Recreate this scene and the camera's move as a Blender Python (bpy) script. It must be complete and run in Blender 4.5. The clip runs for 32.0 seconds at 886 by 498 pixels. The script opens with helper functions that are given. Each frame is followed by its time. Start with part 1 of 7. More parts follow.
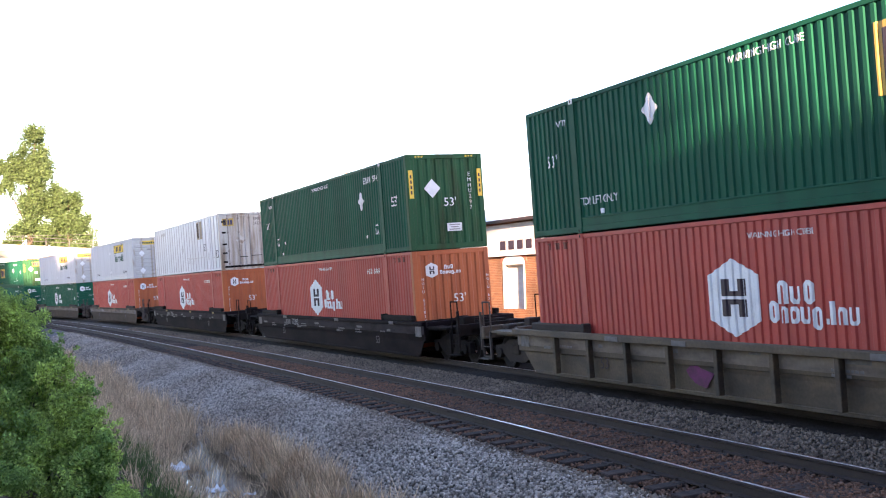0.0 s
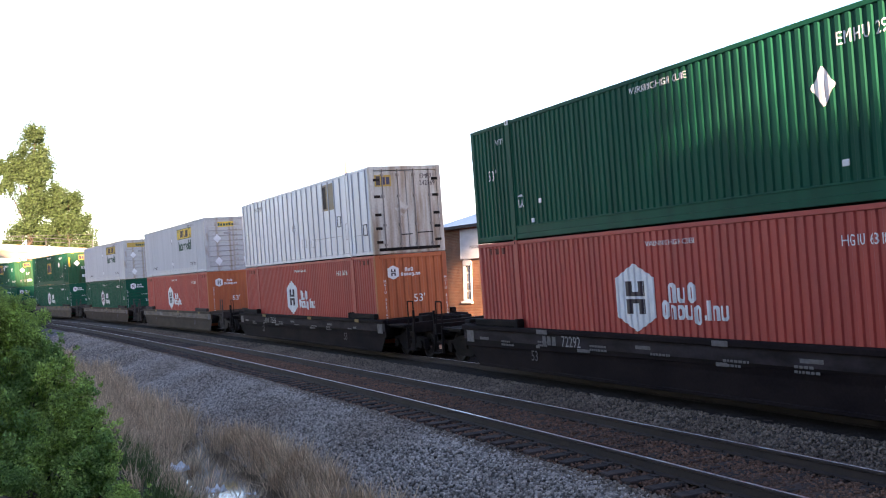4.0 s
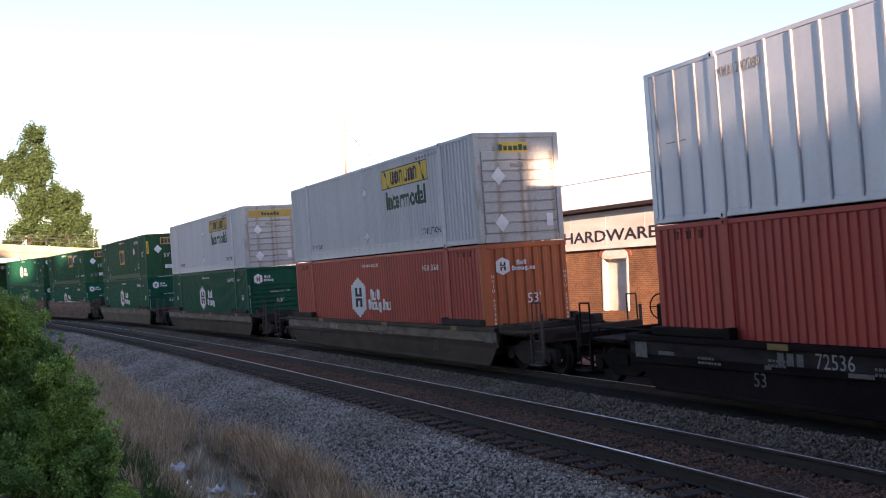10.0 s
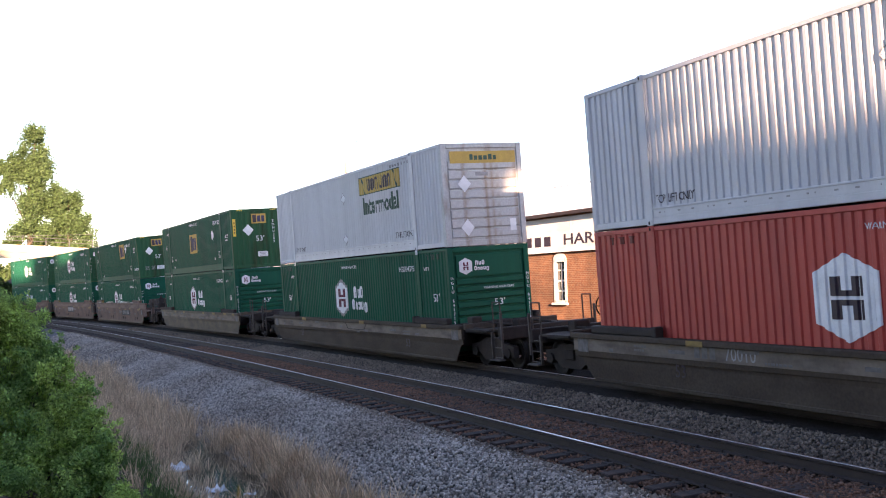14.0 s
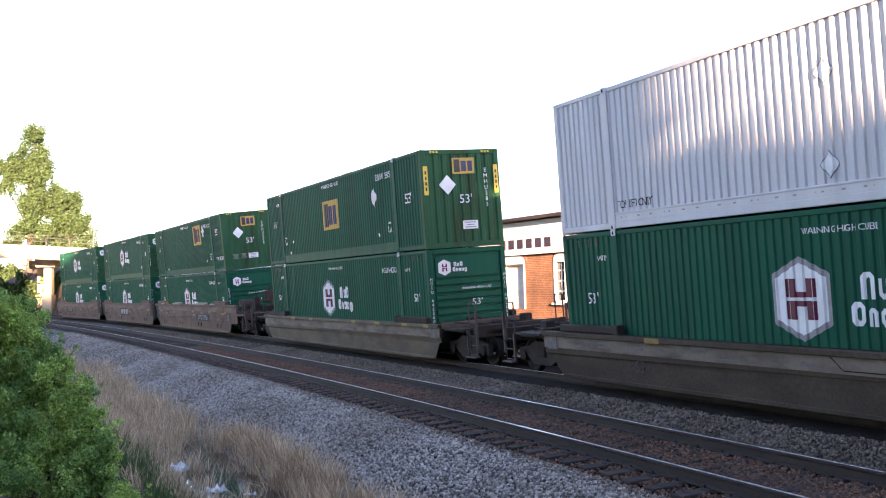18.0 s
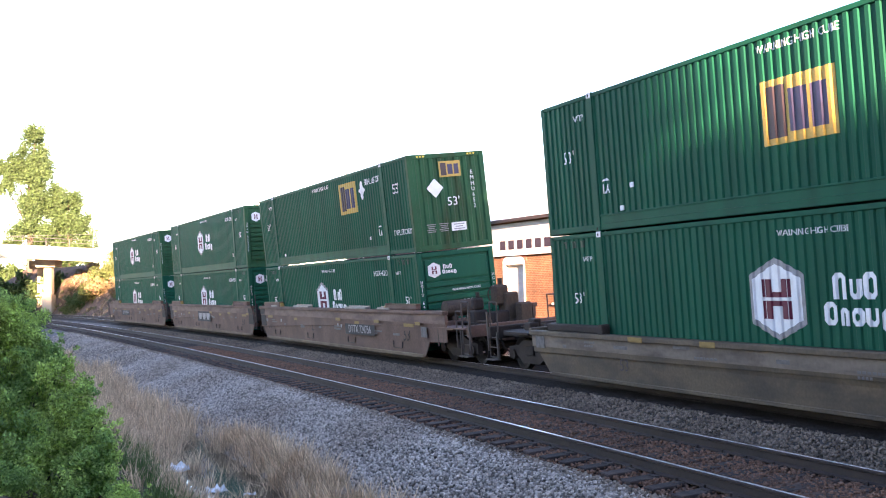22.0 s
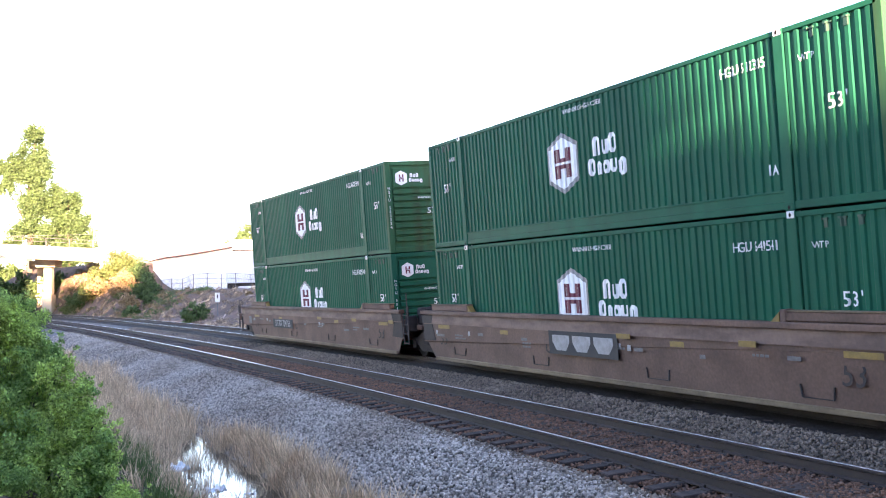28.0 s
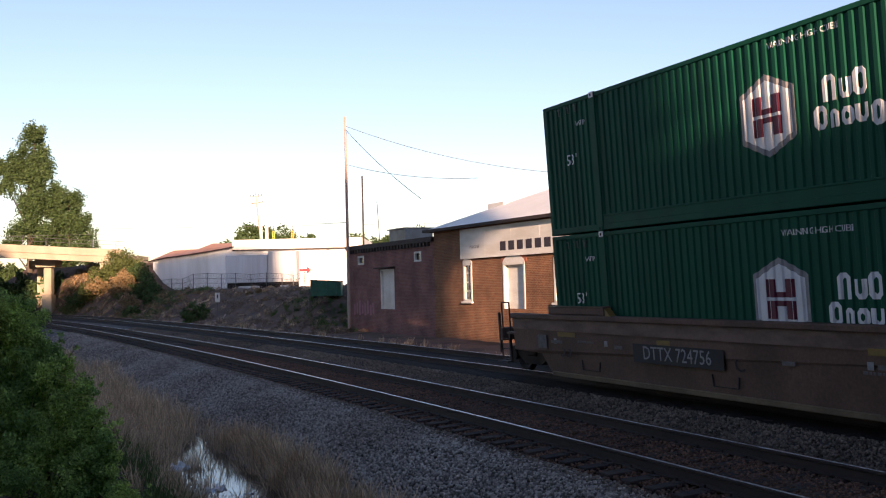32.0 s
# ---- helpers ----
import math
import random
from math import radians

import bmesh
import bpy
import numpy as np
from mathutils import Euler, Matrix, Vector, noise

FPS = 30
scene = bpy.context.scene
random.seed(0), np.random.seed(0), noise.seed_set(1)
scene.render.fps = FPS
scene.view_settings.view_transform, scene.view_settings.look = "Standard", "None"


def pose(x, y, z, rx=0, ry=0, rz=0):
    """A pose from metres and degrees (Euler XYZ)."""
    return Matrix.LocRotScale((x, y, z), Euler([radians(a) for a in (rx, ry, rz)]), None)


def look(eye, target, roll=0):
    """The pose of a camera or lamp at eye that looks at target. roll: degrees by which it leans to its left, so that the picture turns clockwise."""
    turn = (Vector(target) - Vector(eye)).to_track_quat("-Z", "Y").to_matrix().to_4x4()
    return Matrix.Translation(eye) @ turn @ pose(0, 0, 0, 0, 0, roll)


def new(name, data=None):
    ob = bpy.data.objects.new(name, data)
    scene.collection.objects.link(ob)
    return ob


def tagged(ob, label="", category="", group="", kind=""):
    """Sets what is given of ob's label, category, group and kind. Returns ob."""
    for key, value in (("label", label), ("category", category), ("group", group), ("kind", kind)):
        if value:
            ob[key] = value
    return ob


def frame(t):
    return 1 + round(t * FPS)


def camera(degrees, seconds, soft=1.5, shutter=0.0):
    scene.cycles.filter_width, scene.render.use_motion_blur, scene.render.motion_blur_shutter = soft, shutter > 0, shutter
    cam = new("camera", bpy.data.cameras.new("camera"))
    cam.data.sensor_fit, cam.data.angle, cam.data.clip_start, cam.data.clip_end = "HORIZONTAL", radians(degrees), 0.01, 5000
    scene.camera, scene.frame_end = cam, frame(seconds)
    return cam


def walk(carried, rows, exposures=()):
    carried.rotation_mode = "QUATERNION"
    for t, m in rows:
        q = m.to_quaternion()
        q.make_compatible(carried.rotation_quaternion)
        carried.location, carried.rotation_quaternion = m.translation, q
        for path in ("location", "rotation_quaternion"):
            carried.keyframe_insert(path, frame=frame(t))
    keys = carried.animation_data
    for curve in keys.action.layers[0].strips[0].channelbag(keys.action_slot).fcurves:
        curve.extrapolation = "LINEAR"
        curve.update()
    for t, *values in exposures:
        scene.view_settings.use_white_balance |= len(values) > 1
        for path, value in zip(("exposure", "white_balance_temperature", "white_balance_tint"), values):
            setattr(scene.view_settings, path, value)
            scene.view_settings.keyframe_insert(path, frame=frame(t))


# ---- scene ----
cam = camera(46.96, 32.0, soft=1.1)
EYE = (0.0, 0.0, 2.14)
VIEW = look(EYE, (0.0, 100.0, 2.14 + 3.56), -1.436)
walk(cam, [(0.0, VIEW), (32.0, VIEW)],
     exposures=[(0, 2.65, 6420, 31), (1, 2.1, 6420, 31), (2, 1.87, 6420, 31), (3, 2.15, 6420, 31), (6, 1.85, 6420, 31), (8, 1.4, 6420, 31), (9, 1.5, 6420, 31), (10, 1.42, 6420, 31), (11, 1.4, 6420, 31), (12, 1.6, 6420, 31), (13, 2.25, 6420, 31), (14, 2.15, 6420, 31), (14.5, 2.05, 6420, 31), (17, 2.6, 6420, 31), (19, 2.6, 6420, 31), (21, 2.7, 6420, 31), (22, 3.02, 6420, 31), (23, 2.88, 6420, 31), (24, 2.75, 6420, 31), (25, 3.1, 6420, 31), (28, 3.33, 6420, 31), (29, 3.0, 6420, 31), (30, 2.35, 6420, 31), (31, 1.45, 6420, 31), (32, 0.72, 6420, 31)])

# ---- light: a low sun behind the camera, clear evening sky ----
SUN_DIR = Vector((0.22, -0.975, 0.176)).normalized()
world = bpy.data.worlds.new("evening_sky")
scene.world = world
world.use_nodes = True
wn = world.node_tree
sky = wn.nodes.new("ShaderNodeTexSky")
sky.sky_type, sky.sun_disc = "NISHITA", False
sky.sun_elevation, sky.sun_rotation = radians(10.0), math.atan2(SUN_DIR.x, SUN_DIR.y)
sky.air_density, sky.dust_density, sky.ozone_density = 1.0, 0.3, 1.5
wn.links.new(sky.outputs[0], wn.nodes["Background"].inputs[0])
wn.nodes["Background"].inputs[1].default_value = 0.13
sun = new("sun", bpy.data.lights.new("sun", "SUN"))
sun.data.energy, sun.data.angle, sun.data.color = 7.4, radians(0.6), (1.0, 0.73, 0.43)
sun.matrix_world = look(SUN_DIR * 200, (0, 0, 0))


# ---- the line: centre of the train's track, s in metres towards the camera ----
CANT, NEAR_OFF, NEAR_Z, NEAR_CANT = radians(2.99), 4.58, -0.132, radians(2.4)
SS = np.arange(-420.0, 420.01, 0.5)


def heading(s):
    c = np.clip(s, -90, 62)
    h = -1.10833 - 0.000976 * c - 8.24e-7 * c ** 2 - 2.488e-7 * c ** 3
    return h - 0.0012 * (s - c)


HH = heading(SS)
PX = np.concatenate([[0], np.cumsum(np.cos((HH[1:] + HH[:-1]) / 2) * 0.5)])
PY = np.concatenate([[0], np.cumsum(np.sin((HH[1:] + HH[:-1]) / 2) * 0.5)])
I0 = int(np.argmin(abs(SS)))
PX += -9.082 - PX[I0]
PY += 50.711 - PY[I0]


def line(s, d=0.0, z=0.0):
    """Point d metres beyond the centre line (minus: the camera's side)."""
    h = np.interp(s, SS, HH)
    return Vector((float(np.interp(s, SS, PX) - math.sin(h) * d), float(np.interp(s, SS, PY) + math.cos(h) * d), z))


def unit_pose(s, half=7.6):
    a, b = line(s - half), line(s + half)
    h = math.atan2(b.y - a.y, b.x - a.x)
    return Matrix.Translation((a + b) / 2) @ Matrix.Rotation(h, 4, "Z") @ Matrix.Rotation(CANT, 4, "X")


def run_of(t):
    """How far the first stack of boxes has come at t seconds."""
    k = t / 16 - 1
    return 121.72 + 89.287 * k + 6.4153 * k ** 2 + 1.0583 * k ** 3 - 0.1377 * k ** 4 + 0.489 * k ** 5


def sd_of(x, y):
    """Along and across the line, for arrays of places."""
    x, y = np.asarray(x, float), np.asarray(y, float)
    s = np.clip((y - 50.711) / -0.9, -300, 300)
    for _ in range(12):
        h = np.interp(s, SS, HH)
        s = np.clip(s + 0.8 * ((x - np.interp(s, SS, PX)) * np.cos(h) + (y - np.interp(s, SS, PY)) * np.sin(h)), -415, 415)
    h = np.interp(s, SS, HH)
    return s, -(x - np.interp(s, SS, PX)) * np.sin(h) + (y - np.interp(s, SS, PY)) * np.cos(h)


# ---- materials ----
def mat(name, col, rough=0.6, metal=0.0, col2=None, scale=1.0, stretch=(1, 1, 1), amount=0.6, fine=30.0, bump=0.15,
        rand=0.0, spec=0.4, lo=0.4, hi=0.65, island=False, fine_amt=0.25):
    m = bpy.data.materials.new(name)
    m.use_nodes = True
    n, l = m.node_tree.nodes, m.node_tree.links
    b = n["Principled BSDF"]
    b.inputs["Roughness"].default_value, b.inputs["Metallic"].default_value = rough, metal
    b.inputs["Specular IOR Level"].default_value = spec
    tc, mp = n.new("ShaderNodeTexCoord"), n.new("ShaderNodeMapping")
    mp.inputs["Scale"].default_value = stretch
    l.new(tc.outputs["Object"], mp.inputs[0])
    big, small = n.new("ShaderNodeTexNoise"), n.new("ShaderNodeTexNoise")
    big.inputs["Scale"].default_value, big.inputs["Detail"].default_value = scale, 6
    small.inputs["Scale"].default_value, small.inputs["Detail"].default_value = fine, 4
    l.new(mp.outputs[0], big.inputs[0])
    l.new(tc.outputs["Object"], small.inputs[0])
    ramp = n.new("ShaderNodeMapRange")
    ramp.inputs[1].default_value, ramp.inputs[2].default_value, ramp.inputs[4].default_value = lo, hi, amount
    l.new(big.outputs[0], ramp.inputs[0])
    mix = n.new("ShaderNodeMix")
    mix.data_type = "RGBA"
    col2 = col2 or tuple(c * 0.6 for c in col)
    mix.inputs[6].default_value, mix.inputs[7].default_value = (*col, 1), (*col2, 1)
    l.new(ramp.outputs[0], mix.inputs[0])
    hsv = n.new("ShaderNodeHueSaturation")
    l.new(mix.outputs[2], hsv.inputs["Color"])
    val = n.new("ShaderNodeMath")
    val.operation = "MULTIPLY_ADD"
    l.new(small.outputs[0], val.inputs[0])
    val.inputs[1].default_value, val.inputs[2].default_value = 2 * fine_amt, 1.0 - fine_amt
    out = val.outputs[0]
    if rand or island:
        src = n.new("ShaderNodeNewGeometry").outputs["Random Per Island"] if island else n.new("ShaderNodeObjectInfo").outputs["Random"]
        v2 = n.new("ShaderNodeMath")
        v2.operation = "MULTIPLY_ADD"
        l.new(src, v2.inputs[0])
        v2.inputs[1].default_value, v2.inputs[2].default_value = 2 * rand, 1 - rand
        v3 = n.new("ShaderNodeMath")
        v3.operation = "MULTIPLY"
        l.new(out, v3.inputs[0]), l.new(v2.outputs[0], v3.inputs[1])
        out = v3.outputs[0]
    l.new(out, hsv.inputs["Value"])
    l.new(hsv.outputs[0], b.inputs["Base Color"])
    if bump:
        bp = n.new("ShaderNodeBump")
        bp.inputs["Strength"].default_value, bp.inputs["Distance"].default_value = bump, 0.02
        l.new(small.outputs[0], bp.inputs["Height"])
        l.new(bp.outputs[0], b.inputs["Normal"])
    return m


STREAK = (1.2, 1.2, 0.12)
GREEN = mat("green_container_paint", (0.007, 0.085, 0.049), 0.5, 0, (0.008, 0.054, 0.035), 1.2, STREAK, 0.7, 25, 0.03, fine_amt=0.08, spec=0.07)
GREEN_B = mat("faded_green_container_paint", (0.0075, 0.088, 0.052), 0.5, 0, (0.009, 0.058, 0.038), 1.4, STREAK, 0.7, 25, 0.03, fine_amt=0.08, spec=0.07)
# green shifted to yellow-olive, so the sunlit hue of upper ends is in the colour
GREEN_SUN_END = mat("green_end_paint_yellowed_for_sun", (0.022, 0.086, 0.04), 0.55, 0, (0.028, 0.042, 0.019), 1.5, (1.5, 1.5, 0.3), 0.75, 20, 0.04, fine_amt=0.12, spec=0.12, lo=0.46, hi=0.66)
ORANGE = mat("faded_orange_red_container_paint", (0.42, 0.052, 0.038), 0.52, 0, (0.3, 0.041, 0.034), 1.3, STREAK, 0.7, 22, 0.04, fine_amt=0.1)
# end copy of the red paint, made more orange to stand for sun on it
ORANGE_SUN_END = mat("orange_end_paint_with_sun_glow", (0.42, 0.105, 0.032), 0.55, 0, (0.3, 0.07, 0.028), 1.4, (1.5, 1.5, 0.4), 0.7, 22, 0.04, fine_amt=0.12)
WHITE = mat("white_container_paint", (0.52, 0.52, 0.54), 0.5, 0, (0.38, 0.38, 0.4), 1.3, STREAK, 0.5, 20, 0.03, fine_amt=0.08)
DIRTY = mat("dirty_white_door_paint", (0.48, 0.455, 0.415), 0.5, 0, (0.2, 0.125, 0.07), 1.6, (2.2, 2.2, 0.22), 0.85, 18, 0.05, lo=0.44, hi=0.64)
STAINED = mat("stained_white_end_paint", (0.43, 0.425, 0.42), 0.55, 0, (0.22, 0.13, 0.06), 1.3, (1.8, 1.8, 0.55), 0.85, 18, 0.04, lo=0.51, hi=0.68)
ALU = mat("bare_aluminium_panel", (0.51, 0.545, 0.63), 0.42, 0.28, (0.36, 0.38, 0.44), 1.1, STREAK, 0.6, 16, 0.03, fine_amt=0.08)
BLACK_CAR = mat("black_car_paint_with_dust", (0.01, 0.007, 0.0085), 0.75, 0, (0.021, 0.0145, 0.0145), 1.4, (0.6, 0.6, 1.2), 0.8, 18, 0.1, spec=0.05, lo=0.36, hi=0.67, fine_amt=0.4)
BROWN_CAR = mat("dusty_brown_car_paint", (0.075, 0.056, 0.043), 0.8, 0, (0.045, 0.032, 0.025), 1.2, (0.5, 0.5, 1.3), 0.8, 18, 0.12, spec=0.12, lo=0.36, hi=0.67, fine_amt=0.4)
YEL_CAR = mat("weathered_yellow_brown_car_paint", (0.1, 0.07, 0.043), 0.7, 0, (0.038, 0.028, 0.023), 2.2, (0.5, 0.5, 1.3), 0.8, 18, 0.12, lo=0.36, hi=0.67, fine_amt=0.4)
TAUPE_CAR = mat("faded_taupe_car_paint", (0.135, 0.076, 0.055), 0.75, 0, (0.078, 0.043, 0.032), 1.3, (0.9, 0.9, 0.8), 0.9, 18, 0.1, lo=0.36, hi=0.67, fine_amt=0.4)
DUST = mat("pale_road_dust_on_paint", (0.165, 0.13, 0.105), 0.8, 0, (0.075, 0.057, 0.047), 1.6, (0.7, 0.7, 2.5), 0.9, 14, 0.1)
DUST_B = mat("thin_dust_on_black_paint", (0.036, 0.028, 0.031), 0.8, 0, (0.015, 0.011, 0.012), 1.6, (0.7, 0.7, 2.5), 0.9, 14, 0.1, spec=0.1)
SOOT = mat("greasy_soot_smear_on_paint", (0.019, 0.0135, 0.0145), 0.75, 0, (0.055, 0.034, 0.027), 2.2, (0.8, 0.8, 0.8), 0.7, 20, 0.1, lo=0.45, hi=0.75)
FOOT_T = mat("sandy_dust_on_steel", (0.17, 0.12, 0.07), 0.8, 0, (0.09, 0.06, 0.04), 1.8, (0.6, 0.6, 1), 0.8, 18, 0.1)
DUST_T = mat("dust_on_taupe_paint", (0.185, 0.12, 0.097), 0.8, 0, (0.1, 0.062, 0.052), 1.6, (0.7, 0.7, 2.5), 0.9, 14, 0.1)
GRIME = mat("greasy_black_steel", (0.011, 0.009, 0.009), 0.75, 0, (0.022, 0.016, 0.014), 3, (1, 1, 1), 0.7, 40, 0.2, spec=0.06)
GEAR = mat("dusty_brown_car_gear", (0.04, 0.03, 0.026), 0.8, 0, (0.022, 0.016, 0.014), 3, (1, 1, 1), 0.7, 40, 0.2, spec=0.2)
GRAB = mat("dusty_grab_iron", (0.06, 0.046, 0.04), 0.7, 0, (0.035, 0.026, 0.022), 5)
STEEL = mat("greasy_wheel_steel", (0.022, 0.018, 0.016), 0.7, 0.0, (0.014, 0.011, 0.009), 4, spec=0.12)
DECAL = mat("white_decal_film", (0.72, 0.72, 0.74), 0.45, 0, (0.55, 0.55, 0.56), 3, (1, 1, 1), 0.5, 30, 0.02, fine_amt=0.1)
MAROON = mat("dark_red_decal_film", (0.12, 0.008, 0.03), 0.5, 0, None, 3, bump=0)
FADEDBLK = mat("faded_black_panel_paint", (0.016, 0.016, 0.021), 0.7, 0, (0.034, 0.03, 0.03), 2.5, bump=0)
NAVY = mat("dark_decal_film", (0.035, 0.02, 0.03), 0.5, 0, None, 3, bump=0)
YELLOW = mat("yellow_decal_film", (0.72, 0.47, 0.04), 0.45, 0, (0.55, 0.36, 0.05), 4, bump=0)
TAN = mat("tan_yellow_decal_film", (0.45, 0.29, 0.05), 0.5, 0, (0.34, 0.21, 0.042), 4, bump=0)
BLUE = mat("blue_decal_film", (0.03, 0.027, 0.08), 0.5, 0, None, 4, bump=0)
DKGREEN = mat("dark_green_decal_film", (0.015, 0.06, 0.04), 0.5, 0, None, 4, bump=0)
GREYMARK = mat("faded_grey_marking", (0.28, 0.27, 0.28), 0.6, 0, (0.16, 0.15, 0.15), 6, bump=0)
DIM = mat("worn_stencil_paint", (0.13, 0.12, 0.12), 0.7, 0, (0.06, 0.05, 0.05), 8, bump=0)
BALLAST = mat("grey_crushed_ballast", (0.07, 0.06, 0.054), 0.9, 0, (0.046, 0.036, 0.029), 0.5, (1, 1, 1), 0.6, 18, 1.0, fine_amt=0.6)
STONE = mat("ballast_stone", (0.325, 0.275, 0.235), 0.85, 0, (0.185, 0.138, 0.105), 0.35, (1, 1, 1), 0.6, 40, 0.2, rand=0.75, island=True)
STONE_B = mat("brown_grey_ballast_stone", (0.185, 0.14, 0.106), 0.88, 0, (0.09, 0.063, 0.046), 0.5, (1, 1, 1), 0.6, 40, 0.2, rand=0.6, island=True)
FOULED = mat("oil_fouled_ballast", (0.08, 0.04, 0.026), 0.95, 0, (0.042, 0.024, 0.018), 1.2, (1, 1, 1), 0.7, 22, 1.0, fine_amt=0.5)
# near-black: oil plus the shade under the cars, both put into the colour
OILED_SHADE = mat("oily_trackbed_with_train_shade", (0.02, 0.014, 0.012), 0.95, 0, (0.012, 0.009, 0.008), 1.2, (1, 1, 1), 0.7, 22, 1.0, fine_amt=0.5, spec=0.2)
FOUL_ST = mat("brown_fouled_stone", (0.15, 0.074, 0.044), 0.9, 0, (0.075, 0.043, 0.03), 1, (1, 1, 1), 0.6, 40, 0.2, rand=0.5, island=True)
TIE = mat("creosoted_tie_wood", (0.038, 0.023, 0.0185), 0.95, 0, (0.019, 0.012, 0.01), 2, (0.4, 3, 3), 0.8, 24, 0.5, rand=0.35)
RAIL_SIDE = mat("rusty_rail_steel", (0.04, 0.025, 0.02), 0.75, 0.2, (0.022, 0.015, 0.013), 3)
RAIL_TOP = mat("worn_rail_head", (0.56, 0.57, 0.61), 0.32, 1.0, (0.5, 0.33, 0.32), 2, bump=0.02)
DIRT = mat("dry_dirt_and_weeds", (0.15, 0.09, 0.066), 0.95, 0, (0.055, 0.038, 0.028), 0.6, (1, 1, 1), 0.9, 6, 0.8, fine_amt=0.4)
BRICK = mat("old_red_brick", (0.34, 0.12, 0.075), 0.85, 0, (0.22, 0.085, 0.06), 1.4, (1, 1, 1), 0.7, 30, 0.3, rand=0.35, island=True)
PAINT_W = mat("weathered_white_board", (0.7, 0.68, 0.64), 0.6, 0, (0.5, 0.46, 0.4), 1.0, (0.6, 0.6, 2), 0.6, 20, 0.08)
CONCRETE = mat("pale_concrete", (0.4, 0.33, 0.245), 0.85, 0, (0.28, 0.22, 0.16), 0.5, (1, 1, 0.4), 0.6, 12, 0.2)
SHEET_W = mat("white_ribbed_sheet", (0.84, 0.84, 0.85), 0.5, 0, (0.62, 0.61, 0.61), 0.8, STREAK, 0.75, 10, 0.05)
ROOF_W = mat("white_coated_metal_roof", (0.86, 0.82, 0.75), 0.6, 0, (0.76, 0.72, 0.65), 0.6, bump=0.05)
DARKTRIM = mat("dark_brown_trim", (0.035, 0.022, 0.02), 0.7, 0, None, 3)
POLE_M = mat("weathered_pole_wood", (0.44, 0.35, 0.29), 0.9, 0, (0.28, 0.1, 0.08), 2, (3, 3, 0.3))
BARK = mat("grey_brown_bark", (0.1, 0.075, 0.055), 0.9, 0, (0.05, 0.04, 0.03), 3, (2, 2, 0.5), bump=0.5)
LEAF = mat("mid_green_leaves", (0.082, 0.132, 0.044), 0.65, 0, (0.036, 0.066, 0.022), 0.9, rand=0.5, island=True, bump=0)
LEAF_Y = mat("yellow_green_leaves", (0.1, 0.125, 0.036), 0.6, 0, (0.07, 0.085, 0.022), 0.6, rand=0.4, island=True, bump=0)
LEAF_B = mat("fresh_green_shrub_leaves", (0.4, 0.53, 0.12), 0.65, 0, (0.16, 0.28, 0.07), 2.2, rand=0.5, island=True, bump=0, amount=0.95, lo=0.4, hi=0.6)
STRAW = mat("dry_straw_grass", (0.62, 0.45, 0.29), 0.8, 0, (0.36, 0.22, 0.13), 2.0, rand=0.55, island=True, bump=0)
BLADE = mat("green_grass_blades", (0.09, 0.14, 0.035), 0.7, 0, (0.06, 0.09, 0.03), 0.8, rand=0.4, island=True, bump=0)
GLASS = mat("dark_window_glass", (0.02, 0.025, 0.03), 0.06, 0, None, 3, bump=0, spec=0.7)
RED_P = mat("red_arrow_paint", (0.5, 0.02, 0.03), 0.5, 0, None, 3, bump=0)
DUMP = mat("dark_green_steel_paint", (0.016, 0.12, 0.078), 0.5, 0, (0.02, 0.06, 0.04), 2)
WIRE_M = mat("dull_wire", (0.12, 0.12, 0.13), 0.6, 0.3, None, 3, bump=0)



def let_light_through(m, share=0.35):
    """Leaves pass some of the light that falls on their other side."""
    n, l = m.node_tree.nodes, m.node_tree.links
    b, out = n["Principled BSDF"], n["Material Output"]
    tr, mx = n.new("ShaderNodeBsdfTranslucent"), n.new("ShaderNodeMixShader")
    l.new(b.inputs["Base Color"].links[0].from_socket, tr.inputs[0])
    mx.inputs[0].default_value = share
    l.new(b.outputs[0], mx.inputs[1]), l.new(tr.outputs[0], mx.inputs[2]), l.new(mx.outputs[0], out.inputs[0])


for leafy in (LEAF, LEAF_Y, LEAF_B, STRAW, BLADE):
    let_light_through(leafy)

# ---- mesh helpers ----
MESHES = {}


def mesh_of(key, make):
    if key not in MESHES:
        v, f = make()
        me = bpy.data.meshes.new(str(key[0]))
        me.from_pydata(v, [], f)
        me.update()
        MESHES[key] = me
    return MESHES[key]


def put(name, me, material, parent=None, m=None, label=""):
    """Links a mesh as one object; pieces with the same mesh share it."""
    if not me.materials:
        me.materials.append(material)
    ob = new(name, me)
    if parent is not None:
        ob.parent = parent
    if m is not None:
        ob.matrix_basis = m
    if label:
        ob["label"] = label
    return ob


def part(name, bm, material, parent, label="", m=None):
    me = bpy.data.meshes.new(name)
    bm.to_mesh(me)
    bm.free()
    return put(name, me, material, parent, m, label)


def root(name, label, category, group="", kind="", m=None):
    ob = new(name)
    ob.empty_display_size = 0.3
    if m is not None:
        ob.matrix_basis = m
    return tagged(ob, label, category, group, kind)


